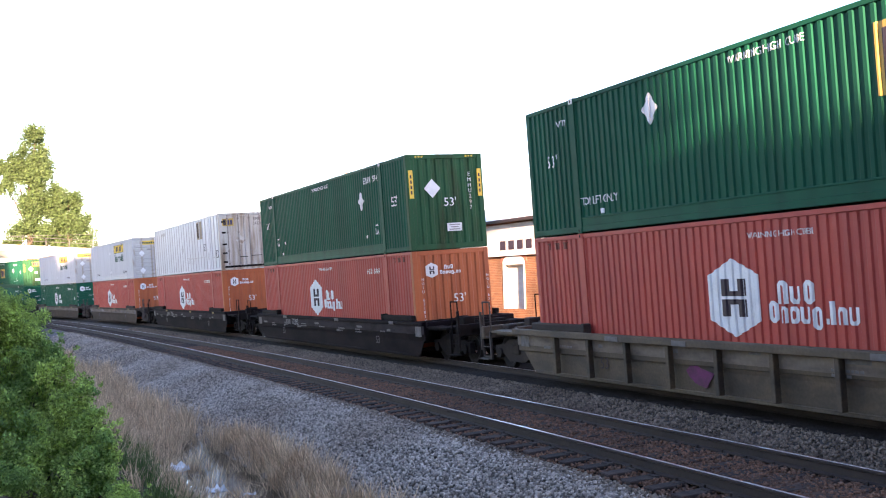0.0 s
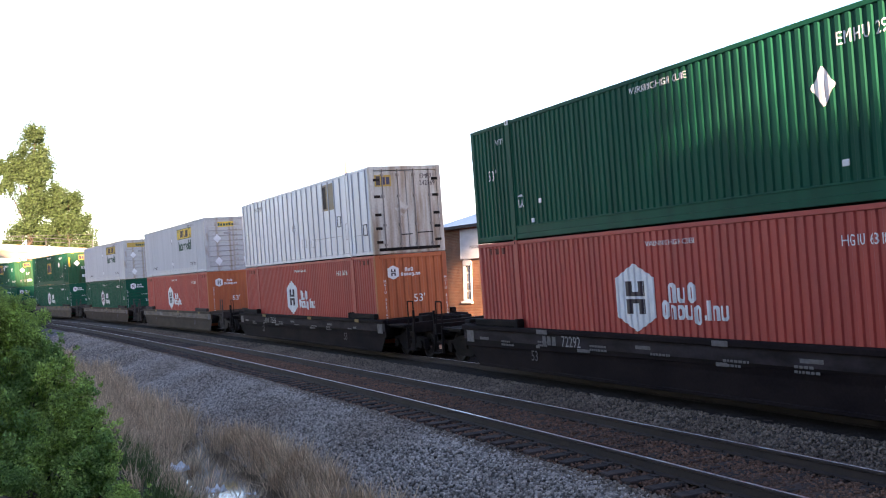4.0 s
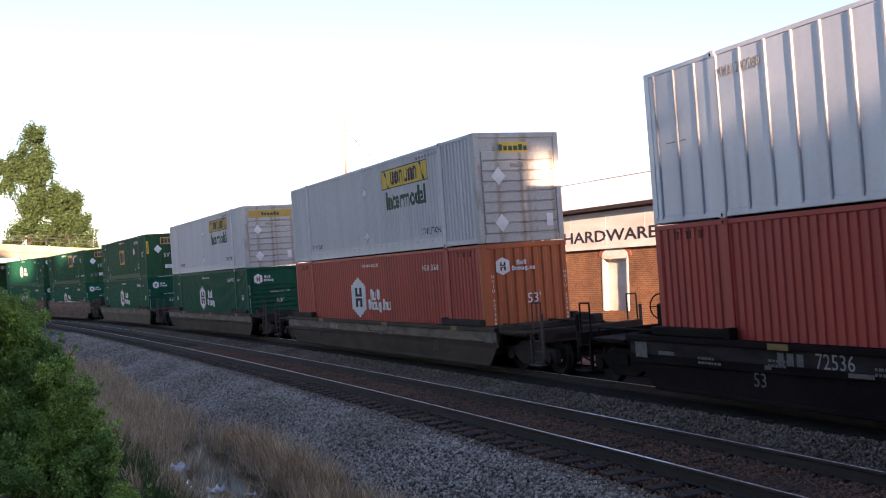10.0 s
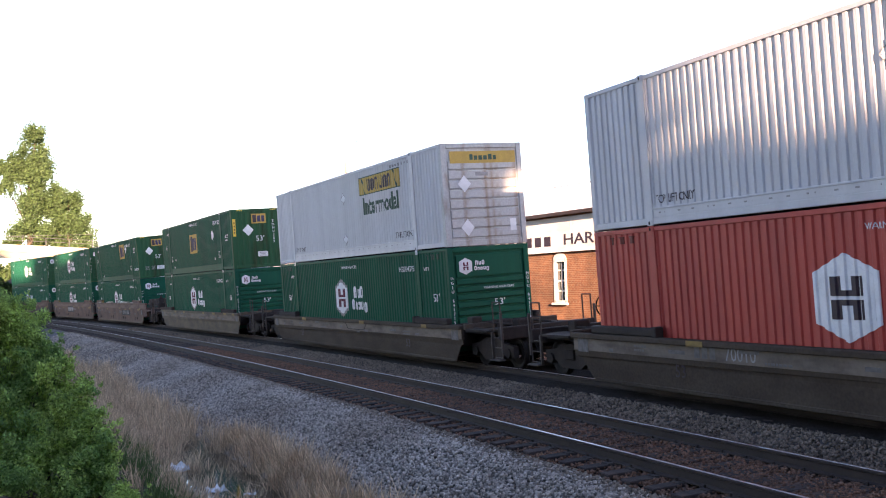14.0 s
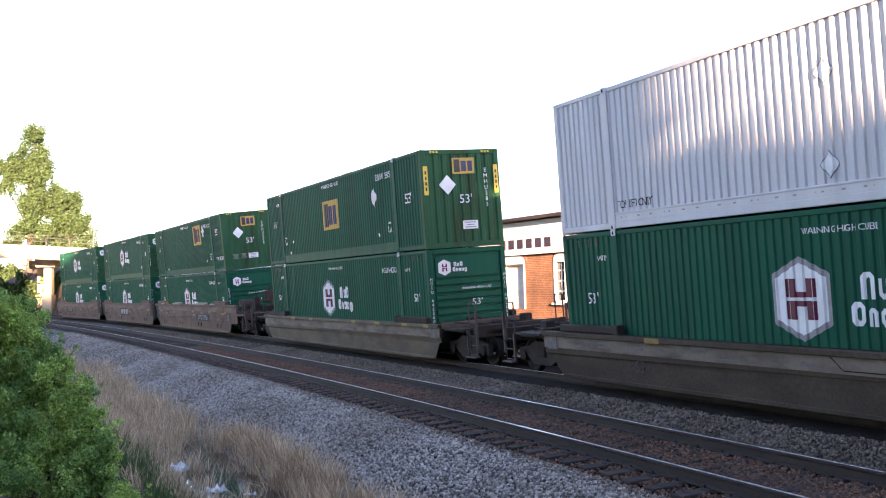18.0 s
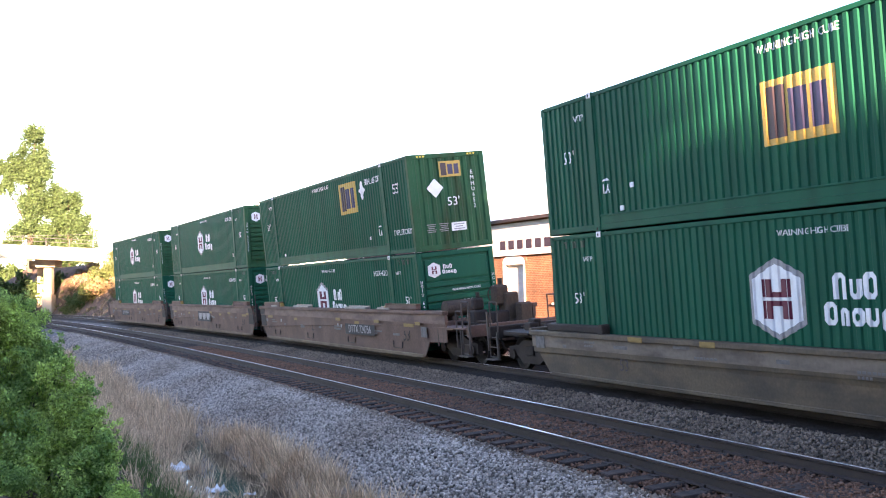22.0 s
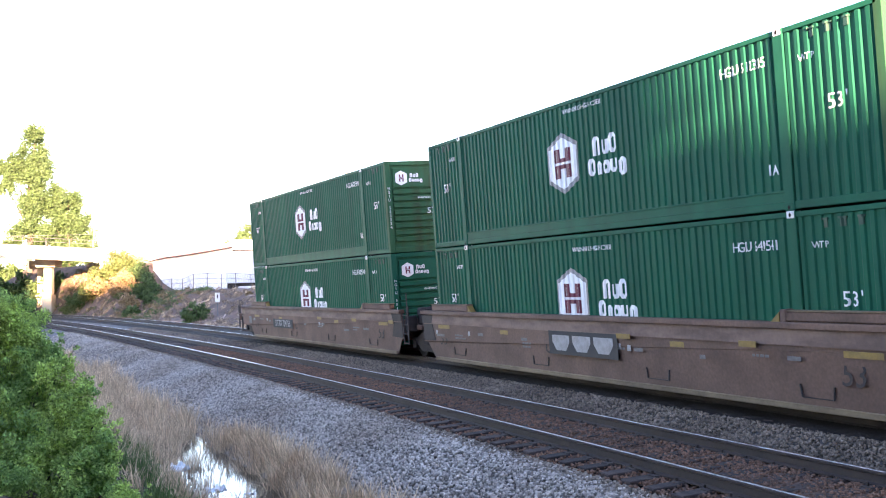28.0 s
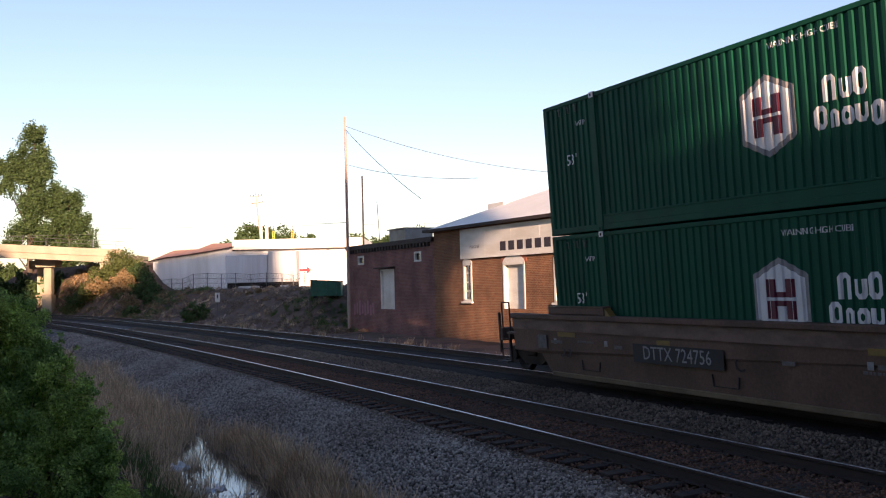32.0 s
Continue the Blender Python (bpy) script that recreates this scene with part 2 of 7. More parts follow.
def box_vf(x0, x1, y0, y1, z0, z1, bev=0.0):
    """A box; with bev its long edges are chamfered."""
    if bev <= 0:
        v = [(x, y, z) for x in (x0, x1) for y in (y0, y1) for z in (z0, z1)]
        return v, [(0, 1, 3, 2), (4, 6, 7, 5), (0, 4, 5, 1), (2, 3, 7, 6), (0, 2, 6, 4), (1, 5, 7, 3)]
    bm = bmesh.new()
    v, f = box_vf(x0, x1, y0, y1, z0, z1)
    vs = [bm.verts.new(c) for c in v]
    for q in f:
        bm.faces.new([vs[i] for i in q])
    bmesh.ops.bevel(bm, geom=bm.edges[:], offset=bev, segments=1, affect="EDGES")
    bm.verts.index_update()
    out = [tuple(x.co) for x in bm.verts], [tuple(x.index for x in q.verts) for q in bm.faces]
    bm.free()
    return out


def merge(*vfs):
    v, f = [], []
    for a, b in vfs:
        k = len(v)
        v += list(a)
        f += [tuple(i + k for i in q) for q in b]
    return v, f


def prism(poly, y0, y1, axis="y"):
    """A polygon of (x, z) pushed along y (or of (y, z) along x, of (x, y) along z)."""
    n = len(poly)
    def place(p, t):
        return (p[0], t, p[1]) if axis == "y" else ((t, p[0], p[1]) if axis == "x" else (p[0], p[1], t))
    v = [place(p, y0) for p in poly] + [place(p, y1) for p in poly]
    f = [tuple(range(n)), tuple(range(2 * n - 1, n - 1, -1))] + [(i, i + n, (i + 1) % n + n, (i + 1) % n) for i in range(n)]
    bm = bmesh.new()
    vs = [bm.verts.new(c) for c in v]
    for q in f:
        bm.faces.new([vs[i] for i in q])
    bmesh.ops.recalc_face_normals(bm, faces=bm.faces[:])
    bm.verts.index_update()
    out = [tuple(x.co) for x in bm.verts], [tuple(x.index for x in q.verts) for q in bm.faces]
    bm.free()
    return out


def rod(a, b, r, n=8, r2=None):
    a, b = Vector(a), Vector(b)
    q = (b - a).to_track_quat("Z", "Y").to_matrix()
    r2 = r if r2 is None else r2
    v = []
    for p, rr in ((a, r), (b, r2)):
        v += [tuple(p + q @ Vector((rr * math.cos(2 * math.pi * i / n), rr * math.sin(2 * math.pi * i / n), 0))) for i in range(n)]
    f = [(i, (i + 1) % n, (i + 1) % n + n, i + n) for i in range(n)] + [tuple(range(n - 1, -1, -1)), tuple(range(n, 2 * n))]
    return v, f


def simple(name, vf, material, parent=None, m=None, label="", smooth=False):
    me = bpy.data.meshes.new(name)
    me.from_pydata(vf[0], [], vf[1])
    if smooth:
        me.polygons.foreach_set("use_smooth", [True] * len(me.polygons))
    me.update()
    return put(name, me, material, parent, m, label)


def shared(name, key, make, material, parent=None, m=None, label=""):
    return put(name, mesh_of((name, material.name, key), make), material, parent, m, label)


def strip(name, sd, material, s0, s1, step, parent=None, z_noise=0.0):
    """A sheet along the line from a cross section of (d, z)."""
    ss = np.arange(s0, s1 + 0.01, step)
    v, f, n = [], [], len(sd)
    for i, s in enumerate(ss):
        for d, z in sd:
            p = line(s, d)
            dz = z_noise * noise.noise(Vector((p.x * 0.9, p.y * 0.9, 0))) if z_noise else 0
            v.append((p.x, p.y, z + dz))
            if i and len(v) % n != 1:
                k = len(v) - 1
                f.append((k - n - 1, k - n, k, k - 1))
    return simple(name, (v, f), material, parent, smooth=True)


# ---- the train: boxes ----
HL, HW, BH = 8.075, 1.295, 2.9
BOX_LOW, BOX_TOP = 0.34, 3.26


def on_side(x, z, out=0.004):
    return Matrix(((1, 0, 0, x), (0, 0, -1, -HW - out), (0, 1, 0, z), (0, 0, 0, 1)))


def on_end(y, z, out=0.02):
    return Matrix(((0, 0, 1, HL + out), (1, 0, 0, y), (0, 1, 0, z), (0, 0, 0, 1)))


def text_mesh(words, high, bold=0.0):
    key = ("lettering", words, high, bold)
    if key not in MESHES:
        cu = bpy.data.curves.new("lettering", "FONT")
        cu.body, cu.size, cu.extrude, cu.offset = words, high / 0.7, 0.002, bold * high
        cu.align_x, cu.align_y, cu.resolution_u = "CENTER", "CENTER", 2
        ob = bpy.data.objects.new("lettering", cu)
        MESHES[key] = bpy.data.meshes.new_from_object(ob)
        bpy.data.objects.remove(ob)
    return MESHES[key]


def letters(words, high, m, material, parent, wide=1.0, name="lettering", bold=0.0):
    if not words:
        return None
    me = text_mesh(words, high, bold)
    if me.materials and me.materials[0] != material:
        me = MESHES.setdefault(("lettering", words, high, bold, material.name), me.copy())
        me.materials.clear()
    return put(name, me, material, parent, m @ Matrix.Diagonal((wide, 1, 1, 1)))


def stacked(words, high, m, material, parent):
    """Characters one below another."""
    letters("\n".join(words), high, m, material, parent)


def plate(w, h, t=0.006):
    return box_vf(-w / 2, w / 2, -h / 2, h / 2, 0, t)


def ring(w, lo, hi, t, shape="o"):
    """A flat ring with cut corners and a stroke of t, from lo to hi; "u" lacks its top side, "n" its foot."""
    def loop(x0, x1, z0, z1, c):
        return [(x0 + c, z0), (x1 - c, z0), (x1, z0 + c), (x1, z1 - c), (x1 - c, z1), (x0 + c, z1), (x0, z1 - c), (x0, z0 + c)]
    c = min(w, hi - lo) * 0.26
    o, i = loop(0, w, lo, hi, c), loop(t, w - t, lo + t * 0.9, hi - t * 0.9, c * 0.5)
    if shape == "u":
        o[3], o[4], o[5], o[6] = (w, hi), (w, hi), (0, hi), (0, hi)
        i[3], i[4], i[5], i[6] = (w - t, hi), (w - t, hi), (t, hi), (t, hi)
    elif shape == "n":
        o[7], o[0], o[1], o[2] = (0, lo), (0, lo), (w, lo), (w, lo)
        i[7], i[0], i[1], i[2] = (t, lo), (t, lo), (w - t, lo), (w - t, lo)
    v = [(x, z, y) for y in (0.0, 0.006) for x, z in o + i]
    f = []
    for k in range(8):
        q = (k + 1) % 8
        if (shape == "u" and k in (3, 4, 5)) or (shape == "n" and k in (7, 0, 1)):
            continue
        f += [(16 + k, 16 + q, 24 + q, 24 + k), (k, q, 16 + q, 16 + k), (8 + q, 8 + k, 24 + k, 24 + q)]
    return v, f


def bar_row(widths, gap, high, m, material, parent, tails=(), name="mark_bar", dx=0.0, dz=0.0, tall=(0,), shapes="onu"):
    """A row of ring shapes and short bars, each a part of its own."""
    x = -(sum(widths) + gap * (len(widths) - 1)) / 2
    for i, w in enumerate(widths):
        lo = -high / 2 - (0.25 * high if i in tails else 0)
        hi = high / 2 * (1.0 if i in tall else 0.5)
        t = min(0.085, w * 0.34) if high > 0.2 else w * 0.36
        if w > 0.12 or (high < 0.2 and w > 0.06):
            shape = shapes[i % len(shapes)]
            shared(name, (shape, round(w, 4), round(lo, 3), round(hi, 3)), lambda: ring(w, lo, hi, t, shape), material, parent, m @ Matrix.Translation((x + dx, dz, 0)))
        else:
            shared(name, ("bar", round(w, 4), round(lo, 3), round(hi, 3)), lambda: box_vf(0, w, lo, hi if i in tall else lo + high * 0.25, 0, 0.006), material, parent, m @ Matrix.Translation((x + dx, dz, 0)))
        x += w + gap


def bars(widths, gap, high, t=0.006, tails=()):
    """A row of upright blocks, as wide as the signs that they stand for."""
    out, x = [], -(sum(widths) + gap * (len(widths) - 1)) / 2
    for i, w in enumerate(widths):
        lo = -high / 2 - (0.25 * high if i in tails else 0)
        hi = high / 2 * (1.0 if i % 4 == 0 else 0.55)
        out.append(box_vf(x, x + w, lo, hi, 0, t))
        x += w + gap
    return merge(*out)


def hexagon(w, h, t=0.006):
    return prism([(0, h / 2), (-w / 2, h * 0.29), (-w / 2, -h * 0.29), (0, -h / 2), (w / 2, -h * 0.29), (w / 2, h * 0.29)], 0, t, "z")


def emblem_half(w, h, sg):
    """A U of dark film, open to the top (or, for sg = -1, to the foot)."""
    a, b = w * 0.085, w * 0.2
    p = [(-b, 0.02 * h), (b, 0.02 * h), (b, h * 0.24), (a, h * 0.24), (a, h * 0.085), (-a, h * 0.085), (-a, h * 0.24), (-b, h * 0.24)]
    return prism([(x, sg * z) for x, z in p], 0.01, 0.016, "z")


def corrugated(x0, x1, z0, z1, y, depth, pitch):
    """Trapezoid ribs along x, on the plane y; outward is away from the middle."""
    n = max(1, round((x1 - x0) / pitch))
    p, sg = (x1 - x0) / n, (1 if y > 0 else -1)
    pts = []
    for i in range(n):
        a = x0 + i * p
        pts += [(a, y), (a + 0.36 * p, y), (a + 0.5 * p, y - sg * depth), (a + 0.86 * p, y - sg * depth)]
    pts.append((x1, y))
    v = [(a, b, z) for z in (z0, z1) for a, b in pts]
    k = len(pts)
    f = [(i, i + 1, i + 1 + k, i + k) if sg < 0 else (i + k, i + 1 + k, i + 1, i) for i in range(k - 1)]
    return v, f


def ribbed_end(kind):
    x = HL
    if kind == "upright":      # vertical corrugation
        v, f = corrugated(-1.14, 1.14, 0.16, 2.76, 1, 0.04, 0.285)
        return [(x - 0.01 - (1 - b), a, c) for a, b, c in v], [tuple(q) for q in f]
    return box_vf(x - 0.1, x - 0.07, -1.14, 1.14, 0.16, 2.76) if kind == "slats" else box_vf(x - 0.07, x - 0.04, -1.14, 1.14, 0.16, 2.76)


def end_ribs(kind, c, paint):
    """Level ribs pressed into an end panel."""
    x = HL
    if kind == "slats":        # plain top panel, then level ribs
        for z in np.arange(0.42, 2.0, 0.215):
            shared("end_rib", "slat", lambda: prism([(x - 0.07, -0.085), (x, -0.06), (x, 0.06), (x - 0.07, 0.085)], -1.06, 1.06), paint, c, Matrix.Translation((0, 0, float(z))))
        shared("end_plate", "slat", lambda: box_vf(x - 0.07, x - 0.012, -1.04, 1.04, 2.06, 2.68, 0.012), paint, c)
    elif kind == "level":
        for z in np.arange(0.36, 2.3, 0.275):
            shared("end_rib", "level", lambda: prism([(x - 0.04, -0.125), (x + 0.004, -0.1), (x + 0.004, 0.1), (x - 0.04, 0.125)], -1.08, 1.08), paint, c, Matrix.Translation((0, 0, float(z))))


def shell(name, label, paint, panel="corrugated", end="upright", band=True, endpaint=None, white_cast=False):
    c = root(name, label, "container", "containers on the train")
    endpaint = endpaint or paint
    for sg in (-1, 1):
        y = sg * (HW - 0.012)
        if panel == "corrugated":
            shared("side_panel", sg, lambda: corrugated(-HL + 0.1, HL - 0.1, 0.14, BH - 0.06, y, 0.028, 0.205), paint, c)
        else:
            def flat():
                o = [box_vf(-HL + 0.1, HL - 0.1, min(y, y - sg * 0.04), max(y, y - sg * 0.04), 0.14, BH - 0.06)]
                return merge(*o)
            shared("side_panel", (sg, "flat"), flat, paint, c)
            for i in range(26):
                x = -HL + 0.32 + i * 0.618
                shared("rib", sg, lambda: prism([(-0.035, 0), (-0.02, sg * 0.028), (0.02, sg * 0.028), (0.035, 0)], 0.1, BH - 0.08, "z"), ALU_RIB, c,
                       Matrix.Translation((x, y, 0)))
        shared("bottom_rail", (sg, band), lambda: merge(
            box_vf(-HL + 0.1, HL - 0.1, min(sg * 1.17, sg * HW), max(sg * 1.17, sg * HW), 0.02, 0.15, 0.01),
            *([box_vf(-5.9, 5.9, min(sg * 1.2, sg * 1.289), max(sg * 1.2, sg * 1.289), 0.151, 0.3), box_vf(-5.9, 5.9, min(sg * 1.2, sg * 1.302), max(sg * 1.2, sg * 1.302), 0.3, 0.34, 0.008)] if band else [])), paint, c)
        shared("top_rail", sg, lambda: box_vf(-HL + 0.1, HL - 0.1, min(sg * 1.2, sg * HW), max(sg * 1.2, sg * HW), BH - 0.09, BH, 0.012), paint, c)
        for x in (-6.0, 6.0):
            shared("mid_post", sg, lambda: box_vf(-0.11, 0.11, min(sg * 1.2, sg * 1.31), max(sg * 1.2, sg * 1.31), 0.0, BH + 0.012, 0.012), paint, c,
                   Matrix.Translation((x, 0, 0)))
            for z in (0.0, BH - 0.1):
                shared("corner_casting", sg, lambda: merge(box_vf(-0.09, 0.09, min(sg * 1.15, sg * 1.318), max(sg * 1.15, sg * 1.318), -0.01, 0.12, 0.015),
                                                           prism([(-0.03, 0.02), (0.03, 0.02), (0.03, 0.09), (-0.03, 0.09)], sg * 1.3185, sg * 1.3215)),
                       DECAL if (white_cast and z > 1) else paint, c, Matrix.Translation((x, 0, z)))
                if sg < 0:
                    shared("casting_hole", "h", lambda: prism([(0, 0.095), (-0.03, 0.06), (-0.018, 0.02), (0.018, 0.02), (0.03, 0.06)], -1.3235, -1.322), GRIME, c, Matrix.Translation((x, 0, z)))
        for x in (-1, 1):
            shared("corner_post", (sg, x), lambda: box_vf(min(x * HL, x * (HL - 0.17)), max(x * HL, x * (HL - 0.17)),
                                                          min(sg * 1.13, sg * HW), max(sg * 1.13, sg * HW), 0.0, BH, 0.014), endpaint if x > 0 else paint, c)
    shared("roof", "r", lambda: prism([(-1.2, BH - 0.03), (0, BH - 0.012), (1.2, BH - 0.03), (1.2, BH - 0.07), (-1.2, BH - 0.07)], -HL + 0.02, HL - 0.02, "x"), paint, c)
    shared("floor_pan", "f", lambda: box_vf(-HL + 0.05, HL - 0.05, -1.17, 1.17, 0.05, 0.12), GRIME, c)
    for x in (-1, 1):
        for z0, z1 in ((0.0, 0.17), (BH - 0.14, BH)):
            shared("end_rail", (x, z0), lambda: box_vf(min(x * HL, x * (HL - 0.12)), max(x * HL, x * (HL - 0.12)), -1.13, 1.13, z0, z1, 0.012), endpaint if x > 0 else paint, c)
    if end != "doors":
        shared("end_panel", end, lambda: ribbed_end(end), endpaint, c)
        end_ribs(end, c, endpaint)
    for y in (-0.575, 0.575):
        shared("rear_door", y, lambda: box_vf(-HL, -HL + 0.05, y - 0.56, y + 0.56, 0.18, BH - 0.15, 0.01), paint, c)
    return c


FADED_TAN = mat("sun_faded_tan_film", (0.27, 0.2, 0.12), 0.6, 0, (0.2, 0.16, 0.12), 2, bump=0)
ALU_RIB = mat("dull_aluminium_rib", (0.4, 0.42, 0.47), 0.55, 0.1, (0.28, 0.28, 0.32), 2, STREAK)


def hub_marks(c, tone, green, number, low):
    ex, ez = (-1.17, 1.53) if not green else (-0.82, 1.51 if low else 1.57)
    em = shared("emblem", "hex", lambda: hexagon(1.3, 1.36), GREYMARK if green else DECAL, c, on_side(ex, ez), "white hexagonal emblem with dark bars")
    shared("emblem_face", "hexin", lambda: [(a, b, z + 0.004) for a, b, z in hexagon(1.1, 1.16)[0]] and
           ([(a, b, z + 0.004) for a, b, z in hexagon(1.1, 1.16)[0]], hexagon(1.1, 1.16)[1]), DECAL, em)
    for sg in (-1, 1):
        shared("emblem_bar", sg, lambda: emblem_half(1.3, 1.36, sg), tone, em)
        for q in (-1, 1):
            shared("emblem_line", (sg, q), lambda: box_vf(q * 0.3 - 0.022, q * 0.3 + 0.022, min(sg * 0.03, sg * 0.326), max(sg * 0.03, sg * 0.326), 0.01, 0.016), tone, em)
    if green:
        bar_row([0.26, 0.24, 0.25], 0.05, 0.4, on_side(0.83, ez - 0.06), DECAL, c, dx=0.02, dz=0.26, tall=(0, 2), shapes="nuo")
        bar_row([0.26, 0.18, 0.24, 0.24, 0.25], 0.045, 0.36, on_side(0.83, ez - 0.06), DECAL, c, (4,), dx=0.06, dz=-0.16, shapes="onouo")
    else:
        bar_row([0.24, 0.22, 0.22], 0.07, 0.38, on_side(0.64, 1.43), DECAL, c, dx=-0.33, dz=0.19, tall=(0, 2), shapes="nuo")
        bar_row([0.22, 0.15, 0.2, 0.2, 0.2, 0.06, 0.08, 0.18, 0.18], 0.055, 0.36, on_side(0.64, 1.43), DECAL, c, (4,), dz=-0.13, tall=(0, 6), shapes="onouo..nu")
    letters("WARNING HIGH CUBE", 0.1, on_side(0.05, 2.57 if low else 2.67), DECAL, c, 1.05)
    letters(number, 0.17, on_side(5.1 if green else 4.85, 2.38 if low else 2.45), DECAL, c, 0.8)
    for x in (6.7, 7.05, 7.4):
        for side in (-1, 1):
            shared("vent", "v", lambda: merge(box_vf(-0.05, 0.05, -0.07, 0.07, 0, 0.012), box_vf(-0.07, 0.07, 0.05, 0.08, 0, 0.03)), DKGREEN if green else RUST_V, c, on_side(side * x, 2.68 if low else 2.7, 0.0))
    if green:
        letters("53'", 0.235, on_side(7.12, 1.5 if low else 1.57), DECAL, c)
        letters("53'", 0.235, on_side(-7.0, 1.5 if low else 1.6), DECAL, c)
        letters("IA", 0.18, on_side(5.68, 0.68), DECAL, c) if not low else None
        letters("WTP", 0.105, on_side(6.55, 2.35), DECAL, c)
        letters("WTP", 0.105, on_side(-6.55, 2.35), DECAL, c)
        z = 2.36
        letters("WARNING HIGH CUBE", 0.07, on_end(0.25, 1.72), DECAL, c, 0.95)
        letters("53'", 0.19, on_end(0.25, 1.29, 0.004), DECAL, c, 1.15)
    else:
        z = 2.3
        letters("53'", 0.26, on_end(0.2, 1.4), DECAL, c)
    e2 = shared("end_emblem", "hexs", lambda: hexagon(0.4, 0.47), DECAL, c, on_end(-0.76 if green else -0.68, z, 0.0 if green else 0.004), "small white hexagonal emblem")
    for sg in (-1, 1):
        shared("end_emblem_bar", sg, lambda: emblem_half(0.4, 0.47, sg), tone, e2)
    em_m = on_end(-0.26 if green else -0.06, z, 0.0 if green else 0.004)
    bar_row([0.085, 0.075, 0.08], 0.025, 0.13, em_m, DECAL, c, dx=-0.05, dz=0.08, name="end_mark_bar", tall=(0, 2), shapes="nuo")
    bar_row([0.085, 0.065, 0.078, 0.078, 0.08] + ([] if green else [0.035, 0.07, 0.07]), 0.02, 0.12, em_m, DECAL, c, (4,), dz=-0.07, name="end_mark_bar", shapes="onouo")
    for y in (-1.21, 1.21) if green else (-1.0, 1.21):
        stacked(number, 0.086, on_end(y, 1.42, 0.004), DECAL, c)


def diamond(w, h):
    return prism([(0, h / 2), (-w / 2, 0), (0, -h / 2), (w / 2, 0)], 0, 0.006, "z")


def emp_logo(parent, m, k):
    p = shared("company_plate", k, lambda: plate(1.62 * k, 1.05 * k), TAN, parent, m, "tan plate with dark and blue blocks")
    for x, w, lo, hi, film in ((-0.48, 0.21, -0.42, 0.42, NAVY), (0.02, 0.19, -0.36, 0.32, BLUE), (0.48, 0.17, -0.36, 0.32, BLUE)):
        shared("plate_block", (k, w), lambda: box_vf(-w * k, w * k, lo * k, hi * k, 0.006, 0.01), film, p, Matrix.Translation((x * k, 0, 0)))


def emp_marks(c, number, logo=True, logo_at=(2.84, 2.08), placard=(4.18, 2.23), lift=7.2, num_x=5.1, strips=True):
    shared("placard", "d", lambda: diamond(0.5, 0.62), DECAL, c, on_side(*placard))
    letters("WARNING HIGH CUBE", 0.13, on_side(0.02, 2.65), DECAL, c, 0.95)
    letters(number, 0.2, on_side(num_x, 2.45), DECAL, c, 0.85)
    letters("53'", 0.3, on_side(7.0, 2.0 if lift and lift > 0 and logo else 1.57), DECAL, c)
    letters("53'", 0.27, on_side(-7.03, 1.65), DECAL, c)
    letters("WTP", 0.13, on_side(-6.5, 2.45), DECAL, c)
    if lift:
        letters("TOP LIFT ONLY", 0.17, on_side(lift, 0.66), DECAL, c, 0.8)
    else:
        letters("IA", 0.2, on_side(-5.6, 0.85), DECAL, c)
        shared("arrow_mark", "a", lambda: prism([(-0.15, 0), (0.15, 0), (0, 0.06)], 0, 0.004, "z"), DECAL, c, on_side(-5.6, 1.02))
        shared("small_label", "s", lambda: plate(0.16, 0.1), DECAL, c, on_side(-4.7, 0.85))
    letters("IA", 0.22, on_side(5.45, 0.75), DECAL, c)
    shared("arrow_mark", "a", lambda: prism([(-0.15, 0), (0.15, 0), (0, 0.06)], 0, 0.004, "z"), DECAL, c, on_side(5.45, 0.93))
    shared("small_label", "s", lambda: plate(0.16, 0.1), DECAL, c, on_side(4.5, 0.62))
    shared("small_label", "s", lambda: plate(0.16, 0.1), DECAL, c, on_side(-5.1, 0.42))
    if logo:
        emp_logo(c, on_side(*logo_at), 1.0)
        emp_logo(c, on_end(0.08, 2.41), 0.45)
    shared("end_placard", "d", lambda: diamond(0.55, 0.58), DECAL, c, on_end(-0.47, 1.86, 0.004))
    letters("53'", 0.26, on_end(0.1, 1.42), DECAL, c)
    shared("weight_label", "w", lambda: plate(0.5, 0.25), DECAL, c, on_end(0.2, 0.66, 0.004), "white label with dark print")
    for i in range(3):
        shared("label_print", i, lambda: plate(0.36 - 0.1 * (i % 2), 0.03), GREYMARK, c, on_end(0.2, 0.73 - 0.07 * i, 0.011))
    for i in range(5 if logo and lift else 0):
        for j in range(2):
            shared("data_print", (i, j), lambda: plate(0.3 - 0.05 * (i % 3), 0.022, 0.003), GREYMARK, c, on_end(-0.72 + 0.42 * j, 0.78 - 0.055 * i, 0.004))
    for y in (-1.16, 1.16) if strips else ():
        shared("reflective_strip", "y", lambda: plate(0.14, 0.85), YELLOW, c, on_end(y, 2.0, 0.003))
        for k2 in range(4):
            shared("strip_print", "p", lambda: plate(0.05, 0.1, 0.009), NAVY, c, on_end(y, 1.75 + 0.16 * k2, 0.003))
    stacked(number.replace(" ", "")[:7], 0.12, on_end(0.8, 1.75), DECAL, c)
    for y in (-0.85, 0.85):
        for k3 in range(3):
            shared("stripe", "s", lambda: plate(0.06, 0.05), YELLOW, c, on_end(y + (k3 - 1) * 0.1, BH - 0.07, 0.003))


